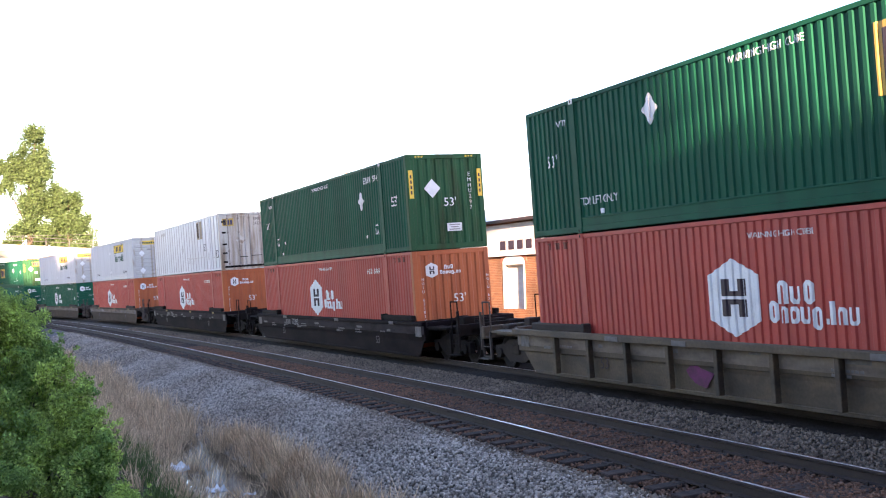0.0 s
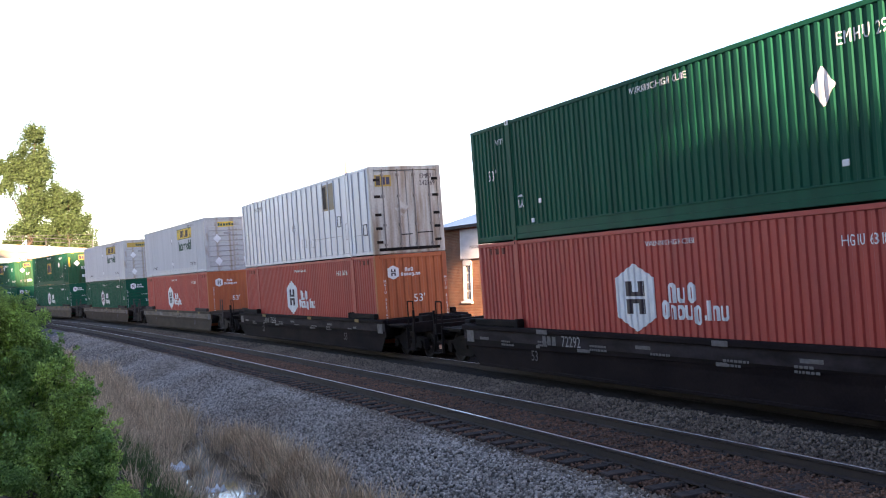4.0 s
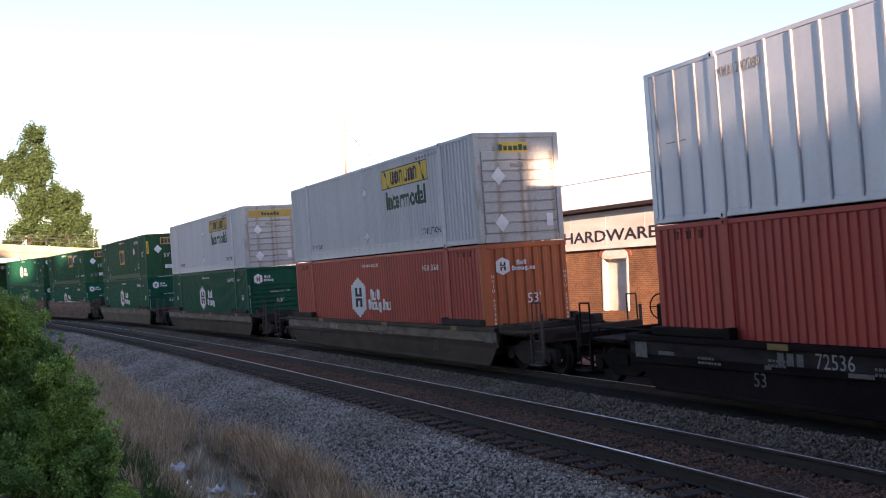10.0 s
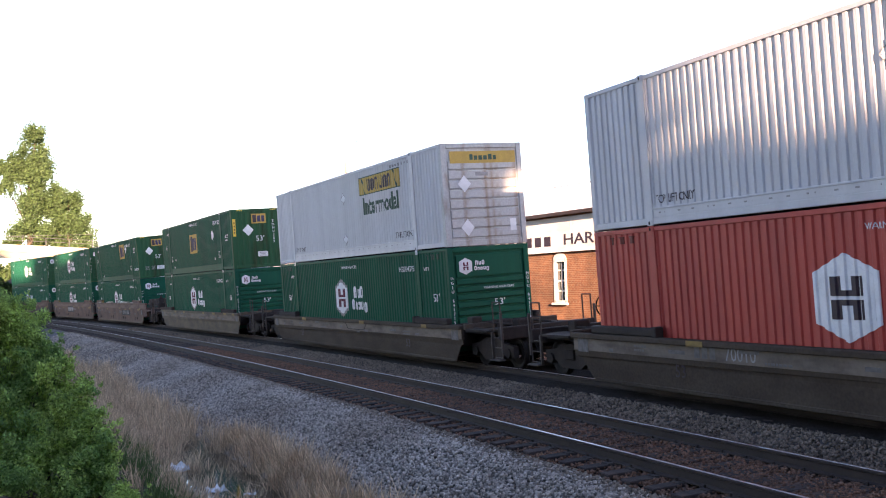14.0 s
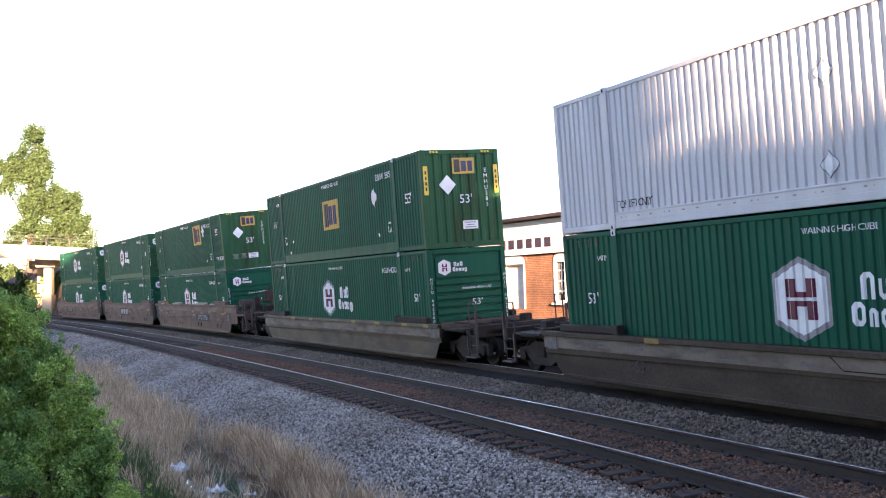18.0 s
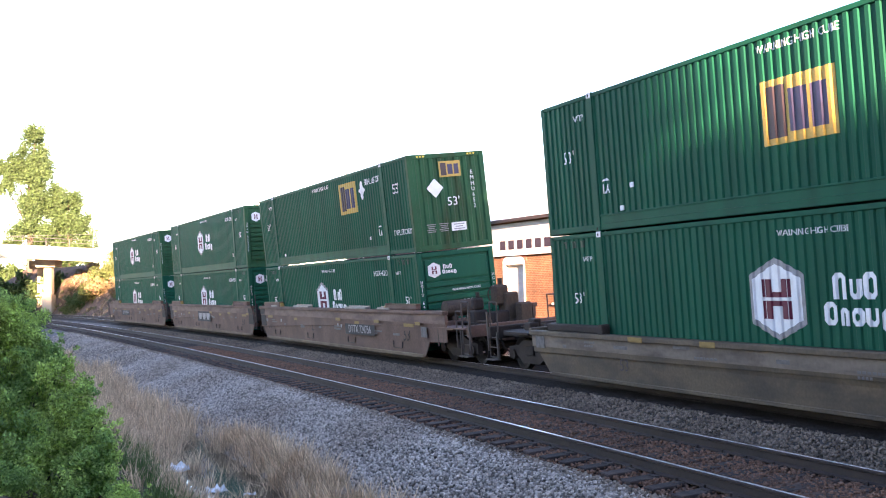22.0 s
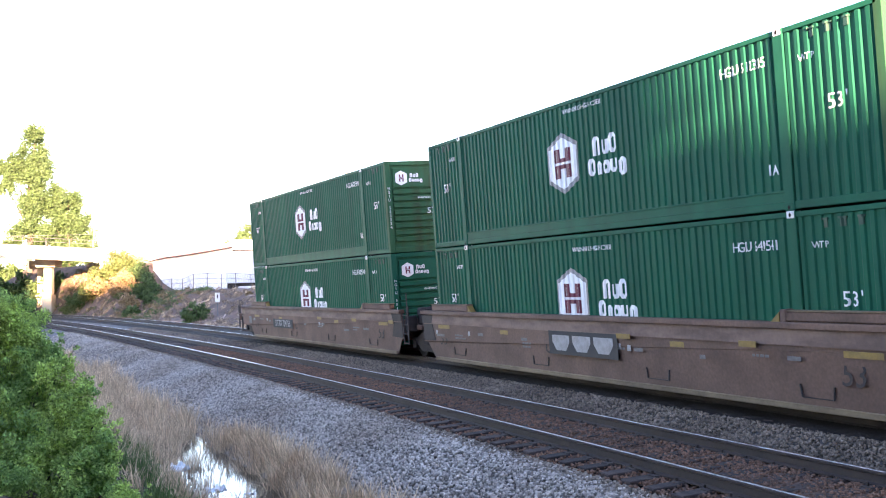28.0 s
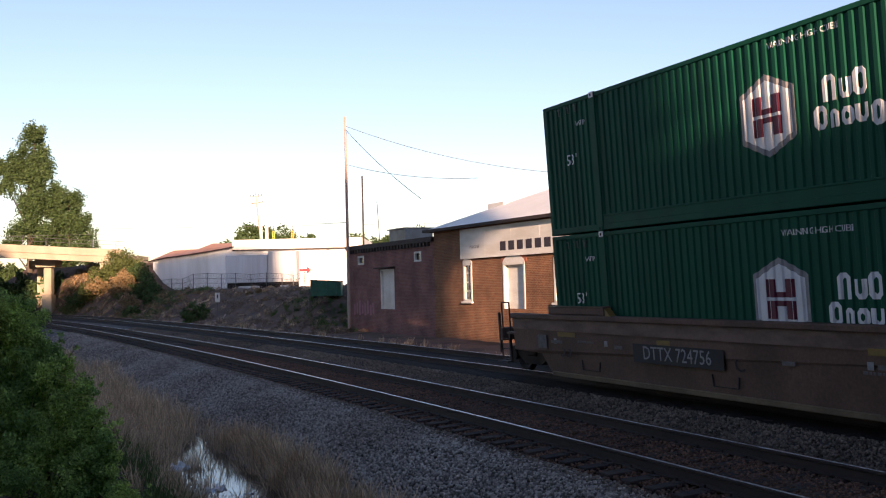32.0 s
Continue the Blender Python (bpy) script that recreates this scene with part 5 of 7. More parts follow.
scatter("fouled_stones", oct_v, oct_f, 6, np.stack([fx, fy, np.interp(fd, [-5.95, -5.3, -3.9, -3.2], [-0.41, -0.345, -0.28, -0.29])], 1), random_turns(RNG, nf) * RNG.uniform(0.018, 0.035, nf)[:, None, None], "brown fouled stones between the ties", "gravel", FOUL_ST)


# ---- plants ----
def leaves(rng, centres, radii, n, lo, hi):
    """Leaf places and turns inside clumps (ellipsoids), denser to the outside."""
    w = radii.prod(1) ** 0.67
    k = rng.choice(len(centres), n, p=w / w.sum())
    u = rng.normal(size=(n, 3))
    u /= np.linalg.norm(u, axis=1)[:, None]
    r = rng.random(n) ** 0.4 * (1 + 0.18 * rng.normal(size=n))
    pos = centres[k] + u * radii[k] * r[:, None]
    return pos, random_turns(rng, n) * rng.uniform(lo, hi, n)[:, None, None]


LEAF_V = [(-1, 0, 0), (0, -0.45, 0.12), (1, 0, 0), (0, 0.45, 0.12)]
LEAF_F = [(0, 1, 2, 3)]


def tree(name, x, y, z, high, clumps, n, leaf, material, label, lo=0.16, hi=0.34, trunk=0.4, seed=1):
    t = root(name, label, "tree", m=Matrix.Translation((x, y, z)))
    rng = np.random.default_rng(seed)
    c = np.array([q[:3] for q in clumps], float)
    r = np.array([q[3:] for q in clumps], float)
    # break every clump into smaller ones, for an uneven outline
    cc, rr = [], []
    for a, b in zip(c, r):
        for _ in range(18):
            u = rng.normal(size=3)
            u /= np.linalg.norm(u)
            cc.append(a + u * b * rng.uniform(0.35, 0.85))
            rr.append(b * rng.uniform(0.22, 0.48))
    cc, rr = np.array(cc), np.array(rr)
    pos, turn = leaves(rng, cc, rr, n, lo, hi)
    ob = scatter("crown", LEAF_V, LEAF_F, 4, pos, turn, "", "", material)
    ob.parent = t
    out = [rod((0, 0, 0), (0, 0, high * 0.5), trunk, 10, trunk * 0.6), rod((0, 0, high * 0.5), (0, 0, high * 0.85), trunk * 0.6, 8, trunk * 0.15)]
    for a in c[:12]:
        s = Vector((0, 0, max(high * 0.15, a[2] * 0.6)))
        out.append(rod(s, Vector(a), trunk * 0.3, 6, trunk * 0.08))
    simple("trunk", merge(*out), BARK, t)
    return t


def tufts(name, n, s0, s1, d0, d1, lo, hi, material, label, seed, lean=0.35, keep=None):
    rng = np.random.default_rng(seed)
    k = max(1, n // 60)
    ts, td = rng.uniform(s0, s1, k), rng.uniform(d0, d1, k)
    idx = rng.integers(0, k, n)
    s, d = ts[idx] + rng.normal(size=n) * 0.1, td[idx] + rng.normal(size=n) * 0.1
    x, y = line_points(s, d)
    z = np.maximum(ground_z(x, y), np.where((d > -9.2), np.interp(d, [b[0] for b in BED][::-1], [b[1] for b in BED][::-1]), -9)) - 0.03
    hgt = rng.uniform(lo, hi, n) * rng.uniform(0.75, 1.2, k)[idx]
    a, tilt = rng.uniform(0, 2 * math.pi, n), np.abs(rng.normal(size=n)) * lean
    wv = rng.uniform(0.003, 0.011, n)
    dx, dy = np.cos(a), np.sin(a)
    up = np.stack([dx * np.sin(tilt), dy * np.sin(tilt), np.cos(tilt)], 1)
    sidev = np.stack([-dy, dx, np.zeros(n)], 1)
    M = np.stack([sidev * wv[:, None], np.stack([dx, dy, np.zeros(n)], 1) * hgt[:, None], up * hgt[:, None]], 2)
    v = [(-1, 0, 0), (1, 0, 0), (0.8, 0.08, 0.55), (-0.8, 0.08, 0.55), (0.2, 0.28, 1.0), (-0.2, 0.28, 1.0)]
    return scatter(name, v, [(0, 1, 2, 3), (3, 2, 4, 5)], 6, np.stack([x, y, z], 1), M, label, "grass", material)


tufts("dry_grass", 5000, -14, 12, -9.3, -8.2, 0.25, 0.75, STRAW, "tall dry straw-coloured grass along the ditch", 3, 0.5)
tufts("dry_grass", 8500, 10, 27.5, -9.9, -8.5, 0.25, 0.8, STRAW, "tall dry straw-coloured grass along the ditch", 9, 0.5)
tufts("dry_grass", 6500, 12, 30.5, -11.0, -9.7, 0.2, 0.6, STRAW, "tall dry straw-coloured grass beside the shrub", 19, 0.5)
tufts("grass", 6000, -21, -9, 6.6, 11.5, 0.15, 0.42, BLADE, "green grass below the dumpster", 23)
tufts("dry_grass", 9000, -84, -60, 3.4, 9.5, 0.2, 0.6, STRAW, "dry straw grass on the sunny slope by the bridge", 25, 0.5)
tufts("dry_grass", 9000, -60, -8, 3.4, 11.5, 0.1, 0.35, STRAW, "thin dry grass on the rough embankment", 24)
tufts("dry_grass", 6500, 27, 38, -8.75, -8.1, 0.25, 0.6, STRAW, "dry straw-coloured grass beside the ballast", 4, 0.5)
tufts("grass", 2600, 27, 36, -11.6, -10.3, 0.12, 0.35, BLADE, "short green grass under the shrub", 31)
tufts("dry_grass", 2200, 27, 36, -11.8, -10.3, 0.15, 0.4, STRAW, "thin dry grass beside the shrub", 32, 0.6)
tufts("dry_grass", 3400, 25, 35, -10.9, -9.1, 0.15, 0.5, STRAW, "thin dry grass standing in the ditch", 5, 0.6)
tufts("grass", 4500, 22, 40, -12.2, -10.7, 0.15, 0.4, BLADE, "short green grass on the ditch bank", 6)
tufts("weeds", 5000, -30, 30, 2.6, 5.5, 0.12, 0.4, STRAW, "thin dry weeds beyond the train's track", 7)

BUSH = [(-5.17, 12.2, 1.80, 0.34), (-4.96, 12.1, 1.55, 0.34), (-4.75, 12.0, 1.30, 0.34), (-4.52, 11.9, 1.04, 0.36), (-4.30, 11.8, 0.75, 0.38), (-4.09, 11.6, 0.45, 0.38), (-3.95, 11.4, 0.17, 0.38), (-3.76, 11.2, -0.03, 0.36), (-5.50, 12.4, 1.69, 0.5), (-5.28, 12.2, 1.29, 0.5), (-4.93, 12.0, 0.90, 0.5), (-4.66, 11.8, 0.53, 0.5), (-4.46, 11.5, 0.13, 0.5), (-5.23, 12.0, 0.71, 0.6), (-5.00, 11.6, 0.19, 0.6), (-4.16, 11.2, -0.13, 0.5), (-4.70, 11.0, -0.19, 0.6), (-6.04, 12.6, 1.49, 0.7), (-6.02, 12.4, 0.82, 0.8), (-5.90, 12.0, 0.07, 0.8), (-6.77, 12.8, 1.07, 0.9), (-3.55, 11.0, -0.10, 0.26), (-5.39, 12.4, 1.92, 0.3), (-5.82, 12.6, 1.90, 0.4), (-4.96, 12.3, 1.68, 0.2), (-4.70, 12.1, 1.43, 0.2), (-4.24, 11.9, 0.96, 0.2), (-4.00, 11.7, 0.69, 0.2), (-3.85, 11.5, 0.37, 0.22), (-5.04, 12.2, 1.81, 0.28), (-4.55, 12.0, 1.23, 0.26), (-4.82, 10.8, 0.03, 0.5), (-5.18, 10.8, -0.08, 0.6), (-4.22, 11.8, 0.59, 0.3)]
bush_c = np.array([b[:3] for b in BUSH])
bush_r = np.array([(b[3], b[3] * 1.05, b[3] * 0.95) for b in BUSH])
rb = np.random.default_rng(8)
bc, br_ = [], []
for a, b in zip(bush_c, bush_r):
    for _ in range(26):
        u = rb.normal(size=3)
        u /= np.linalg.norm(u)
        far_out = rb.uniform(0.3, 1.2) if rb.random() < 0.85 else rb.uniform(1.2, 1.55)
        bc.append(a + u * b * far_out)
        br_.append(b * max(0.1, 0.46 - 0.26 * far_out) * rb.uniform(0.8, 1.4))
bush = root("shrub", "fresh green leafy shrub on the ditch bank", "shrub", m=Matrix.Translation((0, 0, 0)))
pos, turn = leaves(rb, np.array(bc), np.array(br_), 230000, 0.012, 0.03)
scatter("foliage", LEAF_V, LEAF_F, 4, pos, turn, "", "", LEAF_B).parent = bush
for a in bush_c:
    simple("stem", rod((-5.6, 12.0, -1.6), tuple(a), 0.03, 6, 0.01), BARK, bush)

# far trees beyond the bridge
def brush(name, n, seed, material, label, s0, s1, d0, d1, lo, hi, leaf_lo, leaf_hi):
    """Low ragged brush on the bank, in clumps of small leaves."""
    rng = np.random.default_rng(seed)
    k = n // 60
    x, y = line_points(rng.uniform(s0, s1, k), d0 + (d1 - d0) * rng.random(k))
    r = rng.uniform(lo, hi, k)
    c = np.stack([x, y, ground_z(x, y) + r * 0.3], 1)
    pos, turn = leaves(rng, c, np.stack([r * 1.3, r * 1.3, r * 0.8], 1), n, leaf_lo, leaf_hi)
    return scatter(name, LEAF_V, LEAF_F, 4, pos, turn, label, "brush", material)


tree("tall_tree", -57.6, 142, 0.0, 26, [(0.2, 0, 22.3, 2.6, 2.4, 3.6), (-2.0, 0, 20.2, 2.6, 2.4, 3.0), (1.8, 0, 19.5, 2.6, 2.6, 3.2), (0.0, 0, 17.5, 3.2, 2.8, 3.4), (1.2, 0, 13.8, 3.6, 3.2, 3.8), (0.2, 0, 10.0, 3.8, 3.4, 3.2),
     (2.8, 0, 9.5, 2.8, 2.8, 3), (-3.6, 0, 18.6, 1.4, 1.4, 2.6), (-2.4, 0, 8.8, 2.2, 2.2, 1.6), (1.0, 0, 24.6, 1.6, 1.6, 1.9)],
     46000, None, LEAF, "tall irregular green tree behind the bridge", 0.11, 0.25, 0.5, 21)
tree("bushy_tree", -51.4, 140, 3.6, 15, [(0, 0, 10.5, 2.3, 2.4, 3.2), (-1.6, 0, 12.0, 1.6, 2.0, 2.6), (1.3, 0, 8.5, 2.2, 2.6, 3.0), (-1.6, 0, 7.5, 2.6, 2.6, 2.8), (1.8, 0, 5.6, 2.2, 2.4, 2.6), (0.2, 0, 4.0, 3, 2.6, 2.2)], 26000, None, LEAF, "rounded green tree behind the bridge", 0.11, 0.23, 0.3, 22)
rs = random.Random(14)
SCRUB = [(-35.6, 112.5, 1.7, 0), (-37.6, 113.5, 1.5, 2), (-33.3, 110.8, 1.4, 1), (-38.8, 114.6, 1.6, 0), (-32.2, 109.6, 1.3, 1), (-31.2, 108.0, 1.1, 3), (-34.4, 109.8, 1.1, 2), (-34.6, 111.5, 1.3, 0), (-36.2, 113.5, 2.2, 0), (-41.0, 116.5, 1.5, 1), (-42.5, 117, 1.1, 0), (-39.8, 115.5, 1.2, 0), (-20.3, 83.5, 1.0, 3)]
for i in range(14):
    ks, kd = rs.uniform(-63, -50), rs.uniform(4.5, 10)
    p = line(ks, kd)
    if p.x < -30.5:
        SCRUB.append((p.x, p.y, rs.uniform(0.35, 0.95), rs.choice((0, 0, 2, 2, 1) if ks < -62 else (1, 1, 3, 2))))
for i in range(6):
    p = line(rs.uniform(-50, -14), rs.uniform(6, 12))
    SCRUB.append((p.x, p.y, rs.uniform(0.12, 0.25), 2))
for ks, kd, r in ((-45, -8.8, 1.2), (-49, -9.6, 1.7), (-53, -10.6, 1.9)):
    p = line(ks, kd)
    SCRUB.append((p.x, p.y, r, 3))
DEAD = mat("dead_weed_stems", (0.24, 0.17, 0.12), 0.8, 0, (0.13, 0.09, 0.065), 0.7, rand=0.5, island=True, bump=0)
RED_L = mat("russet_brush_leaves", (0.22, 0.145, 0.07), 0.7, 0, (0.12, 0.09, 0.04), 0.6, rand=0.4, island=True, bump=0)
for i, (x, y, r, k) in enumerate(SCRUB):
    z = float(ground_z([x], [y])[0]) - 0.1
    tree("roadside_shrub", x, y, z, 1.6 * r, [(0, 0, r * 0.9, r, r, r * 0.85), (0.7 * r, 0, r * 0.5, 0.8 * r, 0.7 * r, 0.6 * r), (-0.8 * r, 0, r * 0.45, 0.8 * r, 0.7 * r, 0.55 * r)], int(1500 + 900 * r), None,
         (LEAF_Y, LEAF, RED_L, LEAF)[k], ("yellow-green scrub on the sunny embankment", "dull green scrub on the embankment slope", "russet dry brush on the embankment slope", "dark green shrub on the bank beside the line")[k], 0.09, 0.19, 0.05, 80 + i)
for i, (x, y, z, s) in enumerate(((-62, 131, -0.8, 0.62), (-57.5, 130.5, -0.8, 0.6), (-53.5, 131, -0.8, 0.64), (-49.5, 130.5, -0.8, 0.6), (-45.5, 131, -0.8, 0.62), (-42, 130.5, 0, 0.55), (-65, 118, -0.9, 0.4), (-60.5, 117, -0.9, 0.36), (-67, 150, -0.8, 1.2), (-73, 152, -0.8, 1.3), (-63, 151, -0.8, 1.0), (-59, 150, -0.8, 1.0), (-55, 148, -0.8, 0.95), (-51, 147, -0.8, 0.95), (-47, 146, -0.8, 0.95), (-43.5, 146, 0, 0.95))):
    tree("leafy_tree", x, y, z, 8 * s, [(0, 0, 5.4 * s, 2.6, 2.4, 2.6), (-2, 0, 3.2 * s, 2.6, 2.4, 2.6), (2, 0, 3 * s, 2.6, 2.4, 2.6), (0, 0, 1.4 * s, 3, 2, 1.6)], 6000, None, LEAF, "dense dark green tree seen under the bridge", 0.24, 0.44, 0.3, 30 + i)
for i, (x, y, z, s) in enumerate(((-32.5, 175, 5.2, 1.0), (-29, 176, 4.6, 1.0), (-26, 178, 3.4, 1.0), (-22.5, 176, 3.0, 1.0), (-36.5, 176, 2.6, 1.0), (-14.4, 175, 3.0, 1.0), (-11, 176, 2.4, 1.0), (-8, 175, 2.4, 1.0), (-4.5, 172, 4.0, 1.0), (-17.5, 177, 1.6, 1.0))):
    tree("distant_tree", x, y, z, 9 * s, [(0, 0, 6.6 * s, 2.6, 2.4, 2.2), (-2, 0, 5 * s, 2.4, 2.4, 2.0), (2, 0, 5 * s, 2.4, 2.4, 2.0)], 2600, None, LEAF, "distant round green tree above the roofs", 0.22, 0.42, 0.25, 40 + i)

brush("dry_brush", 11000, 61, RED_L, "russet dry brush covering the embankment by the bridge", -84, -50, 3.6, 11.5, 0.2, 0.55, 0.05, 0.12)
brush("green_brush", 7000, 62, LEAF, "dull green weeds on the embankment by the bridge", -64, -48, 4.0, 12.0, 0.2, 0.5, 0.05, 0.12)
brush("yellow_brush", 5000, 63, LEAF_Y, "yellow-green weeds on the sunny slope by the bridge", -86, -62, 3.4, 11.0, 0.2, 0.55, 0.05, 0.12)
brush("dry_brush", 14000, 66, DEAD, "dead grey-brown weeds on the slope by the bridge", -80, -44, 3.6, 11.0, 0.12, 0.35, 0.04, 0.1)
brush("dry_brush", 22000, 64, DEAD, "dead grey-brown weeds on the rough embankment", -50, -6, 4.0, 11.5, 0.12, 0.32, 0.03, 0.09)
brush("green_brush", 6000, 65, LEAF, "low green weeds on the rough embankment", -22, -8, 8.0, 12.5, 0.12, 0.3, 0.03, 0.08)
for i in range(14):
    ps, pd = rs.uniform(-46, -12), rs.uniform(4.6, 9.5)
    p = line(ps, pd)
    m = Matrix.Translation((p.x, p.y, float(ground_z([p.x], [p.y])[0]) + 0.03)) @ Matrix.Rotation(rs.uniform(0, 3.1), 4, "Z") @ Matrix.Rotation(rs.uniform(-0.25, 0.25), 4, "Y")
    k = rs.uniform(0.3, 0.8)
    pk = simple("scrap_board", box_vf(-k, k, -0.07, 0.07, -0.03, 0.03, 0.008), POLE_M, None, m)
    tagged(pk, "weathered grey scrap board lying on the embankment", "scrap board", "boards on the embankment")
# ---- bridge ----
bridge = root("road_bridge", "pale concrete road bridge over the railway with chain-link railing", "bridge", m=Matrix.Translation((0, 118, 0)))
EDGE = [(-130, 9.6), (-90, 9.0), (-60, 8.6), (-51.3, 8.22), (-41.8, 7.52), (-37.0, 7.2)]


def along(dz0, dz1, y0, y1):
    return prism([(x, z + dz0) for x, z in EDGE] + [(x, z + dz1) for x, z in EDGE[::-1]], y0, y1)


simple("fascia", along(-0.85, -1.55, 0.12, 0.5), CONCRETE, bridge)
simple("deck", along(-0.55, -0.95, 0.5, 10.0), CONCRETE, bridge)
simple("parapet", along(0.0, -0.85, -0.05, 0.3), CONCRETE, bridge)
for y in (2.4, 5.0, 7.6):
    simple("girder", along(-0.95, -1.5, y, y + 0.4), CONCRETE, bridge)
for x, y in ((-47.6, 5.0), (-51.0, 11.5)):
    simple("pier_cap", box_vf(x - 1.2, x + 1.2, y - 1.1, y + 1.1, 5.5, 6.55, 0.06), CONCRETE, bridge)
    simple("pier_column", box_vf(x - 0.46, x + 0.46, y - 0.5, y + 0.5, 2.2, 5.5, 0.06), CONCRETE, bridge)
    simple("pier_footing", box_vf(x - 0.62, x + 0.55, y - 0.75, y + 0.75, -0.9, 2.2, 0.06), CONCRETE, bridge)
for i in range(34):
    x = -127 + 2.7 * i
    z = float(np.interp(x, [e[0] for e in EDGE], [e[1] for e in EDGE]))
    shared("railing_post", "p", lambda: rod((0, 0.1, -0.05), (0, 0.1, 0.95), 0.035, 6), WIRE_M, bridge, Matrix.Translation((x, 0, z)))
for dz in (0.5, 0.93):
    simple("railing_bar", merge(*[rod((a[0], 0.1, a[1] + dz), (b[0], 0.1, b[1] + dz), 0.025, 6) for a, b in zip(EDGE, EDGE[1:])]), WIRE_M, bridge)
simple("abutment", box_vf(-40.0, -35.0, 0.6, 9.8, 1.0, 5.9), CONCRETE, bridge)

# ---- depot with the painted sign ----
def brick_mat(name, c1, c2, mortar):
    m = bpy.data.materials.new(name)
    m.use_nodes = True
    n, l = m.node_tree.nodes, m.node_tree.links
    b = n["Principled BSDF"]
    b.inputs["Roughness"].default_value = 0.88
    tc, mp, br = n.new("ShaderNodeTexCoord"), n.new("ShaderNodeMapping"), n.new("ShaderNodeTexBrick")
    mp.inputs["Rotation"].default_value = (radians(90), 0, 0)
    l.new(tc.outputs["Object"], mp.inputs[0])
    l.new(mp.outputs[0], br.inputs[0])
    br.inputs["Color1"].default_value, br.inputs["Color2"].default_value, br.inputs["Mortar"].default_value = (*c1, 1), (*c2, 1), (*mortar, 1)
    br.inputs["Scale"].default_value, br.inputs["Brick Width"].default_value, br.inputs["Row Height"].default_value = 1.0, 0.215, 0.076
    br.inputs["Mortar Size"].default_value, br.inputs["Mortar Smooth"].default_value = 0.008, 0.2
    no = n.new("ShaderNodeTexNoise")
    no.inputs["Scale"].default_value, no.inputs["Detail"].default_value = 0.9, 6
    l.new(tc.outputs["Object"], no.inputs[0])
    mr = n.new("ShaderNodeMapRange")
    mr.inputs[1].default_value, mr.inputs[2].default_value, mr.inputs[3].default_value, mr.inputs[4].default_value = 0.3, 0.7, 0.62, 1.2
    l.new(no.outputs[0], mr.inputs[0])
    hs = n.new("ShaderNodeHueSaturation")
    l.new(br.outputs[0], hs.inputs["Color"]), l.new(mr.outputs[0], hs.inputs["Value"]), l.new(hs.outputs[0], b.inputs["Base Color"])
    bp = n.new("ShaderNodeBump")
    bp.inputs["Strength"].default_value, bp.inputs["Distance"].default_value, bp.invert = 0.6, 0.012, True
    l.new(br.outputs["Fac"], bp.inputs["Height"]), l.new(bp.outputs[0], b.inputs["Normal"])
    return m


BRICKWORK = brick_mat("red_brickwork", (0.26, 0.1, 0.043), (0.175, 0.066, 0.031), (0.3, 0.21, 0.125))
BRICK_OLD = brick_mat("purple_red_brickwork", (0.25, 0.1, 0.085), (0.18, 0.07, 0.062), (0.25, 0.17, 0.15))
DM = Matrix.Translation((3.2, 46.0, 0)) @ Matrix.Rotation(radians(-63), 4, "Z")


def wall_with_holes(x0, x1, z0, z1, holes, thick=0.35):
    """One wall on y = 0 .. thick with openings (x0, x1, z0, z1) that go through."""
    xs = sorted({x0, x1, *[h[0] for h in holes], *[h[1] for h in holes]})
    zs = sorted({z0, z1, *[h[2] for h in holes], *[h[3] for h in holes]})
    nx_, nz_ = len(xs), len(zs)
    v = [(x, y, z) for y in (0, thick) for x in xs for z in zs]
    def vid(k, i, j):
        return k * nx_ * nz_ + i * nz_ + j
    def solid(i, j):
        if not (0 <= i < nx_ - 1 and 0 <= j < nz_ - 1):
            return False
        mx, mz = (xs[i] + xs[i + 1]) / 2, (zs[j] + zs[j + 1]) / 2
        return not any(h[0] < mx < h[1] and h[2] < mz < h[3] for h in holes)
    f = []
    for i in range(nx_ - 1):
        for j in range(nz_ - 1):
            if not solid(i, j):
                continue
            f.append((vid(0, i, j), vid(0, i + 1, j), vid(0, i + 1, j + 1), vid(0, i, j + 1)))
            f.append((vid(1, i, j), vid(1, i, j + 1), vid(1, i + 1, j + 1), vid(1, i + 1, j)))
            for di, dj, a, b in ((-1, 0, (i, j), (i, j + 1)), (1, 0, (i + 1, j + 1), (i + 1, j)), (0, -1, (i + 1, j), (i, j)), (0, 1, (i, j + 1), (i + 1, j + 1))):
                if not solid(i + di, j + dj):
                    f.append((vid(0, *a), vid(0, *b), vid(1, *b), vid(1, *a)))
    return v, f


depot = root("brick_depot", "old red brick depot with white sign board and low hipped roof", "building", m=DM)
HOLES = [(-4.9, -4.0, 1.32, 3.2), (-1.0, 0.9, 1.0, 3.1), (6.7, 8.35, 1.0, 3.1), (12.85, 13.7, 1.15, 3.15), (3.24, 4.18, 1.29, 3.12)]
simple("front_wall", wall_with_holes(-8.1, 16.0, -0.9, 5.0, HOLES), BRICKWORK, depot)
for x in (15.65, -8.1):
    simple("end_wall", box_vf(x, x + 0.35, 0.35, 10.0, -0.9, 5.0), BRICKWORK, depot)
simple("back_wall", box_vf(-8.1, 16.0, 10.0, 10.35, -0.9, 5.0), BRICKWORK, depot)
E0, E1 = -0.4, 10.75
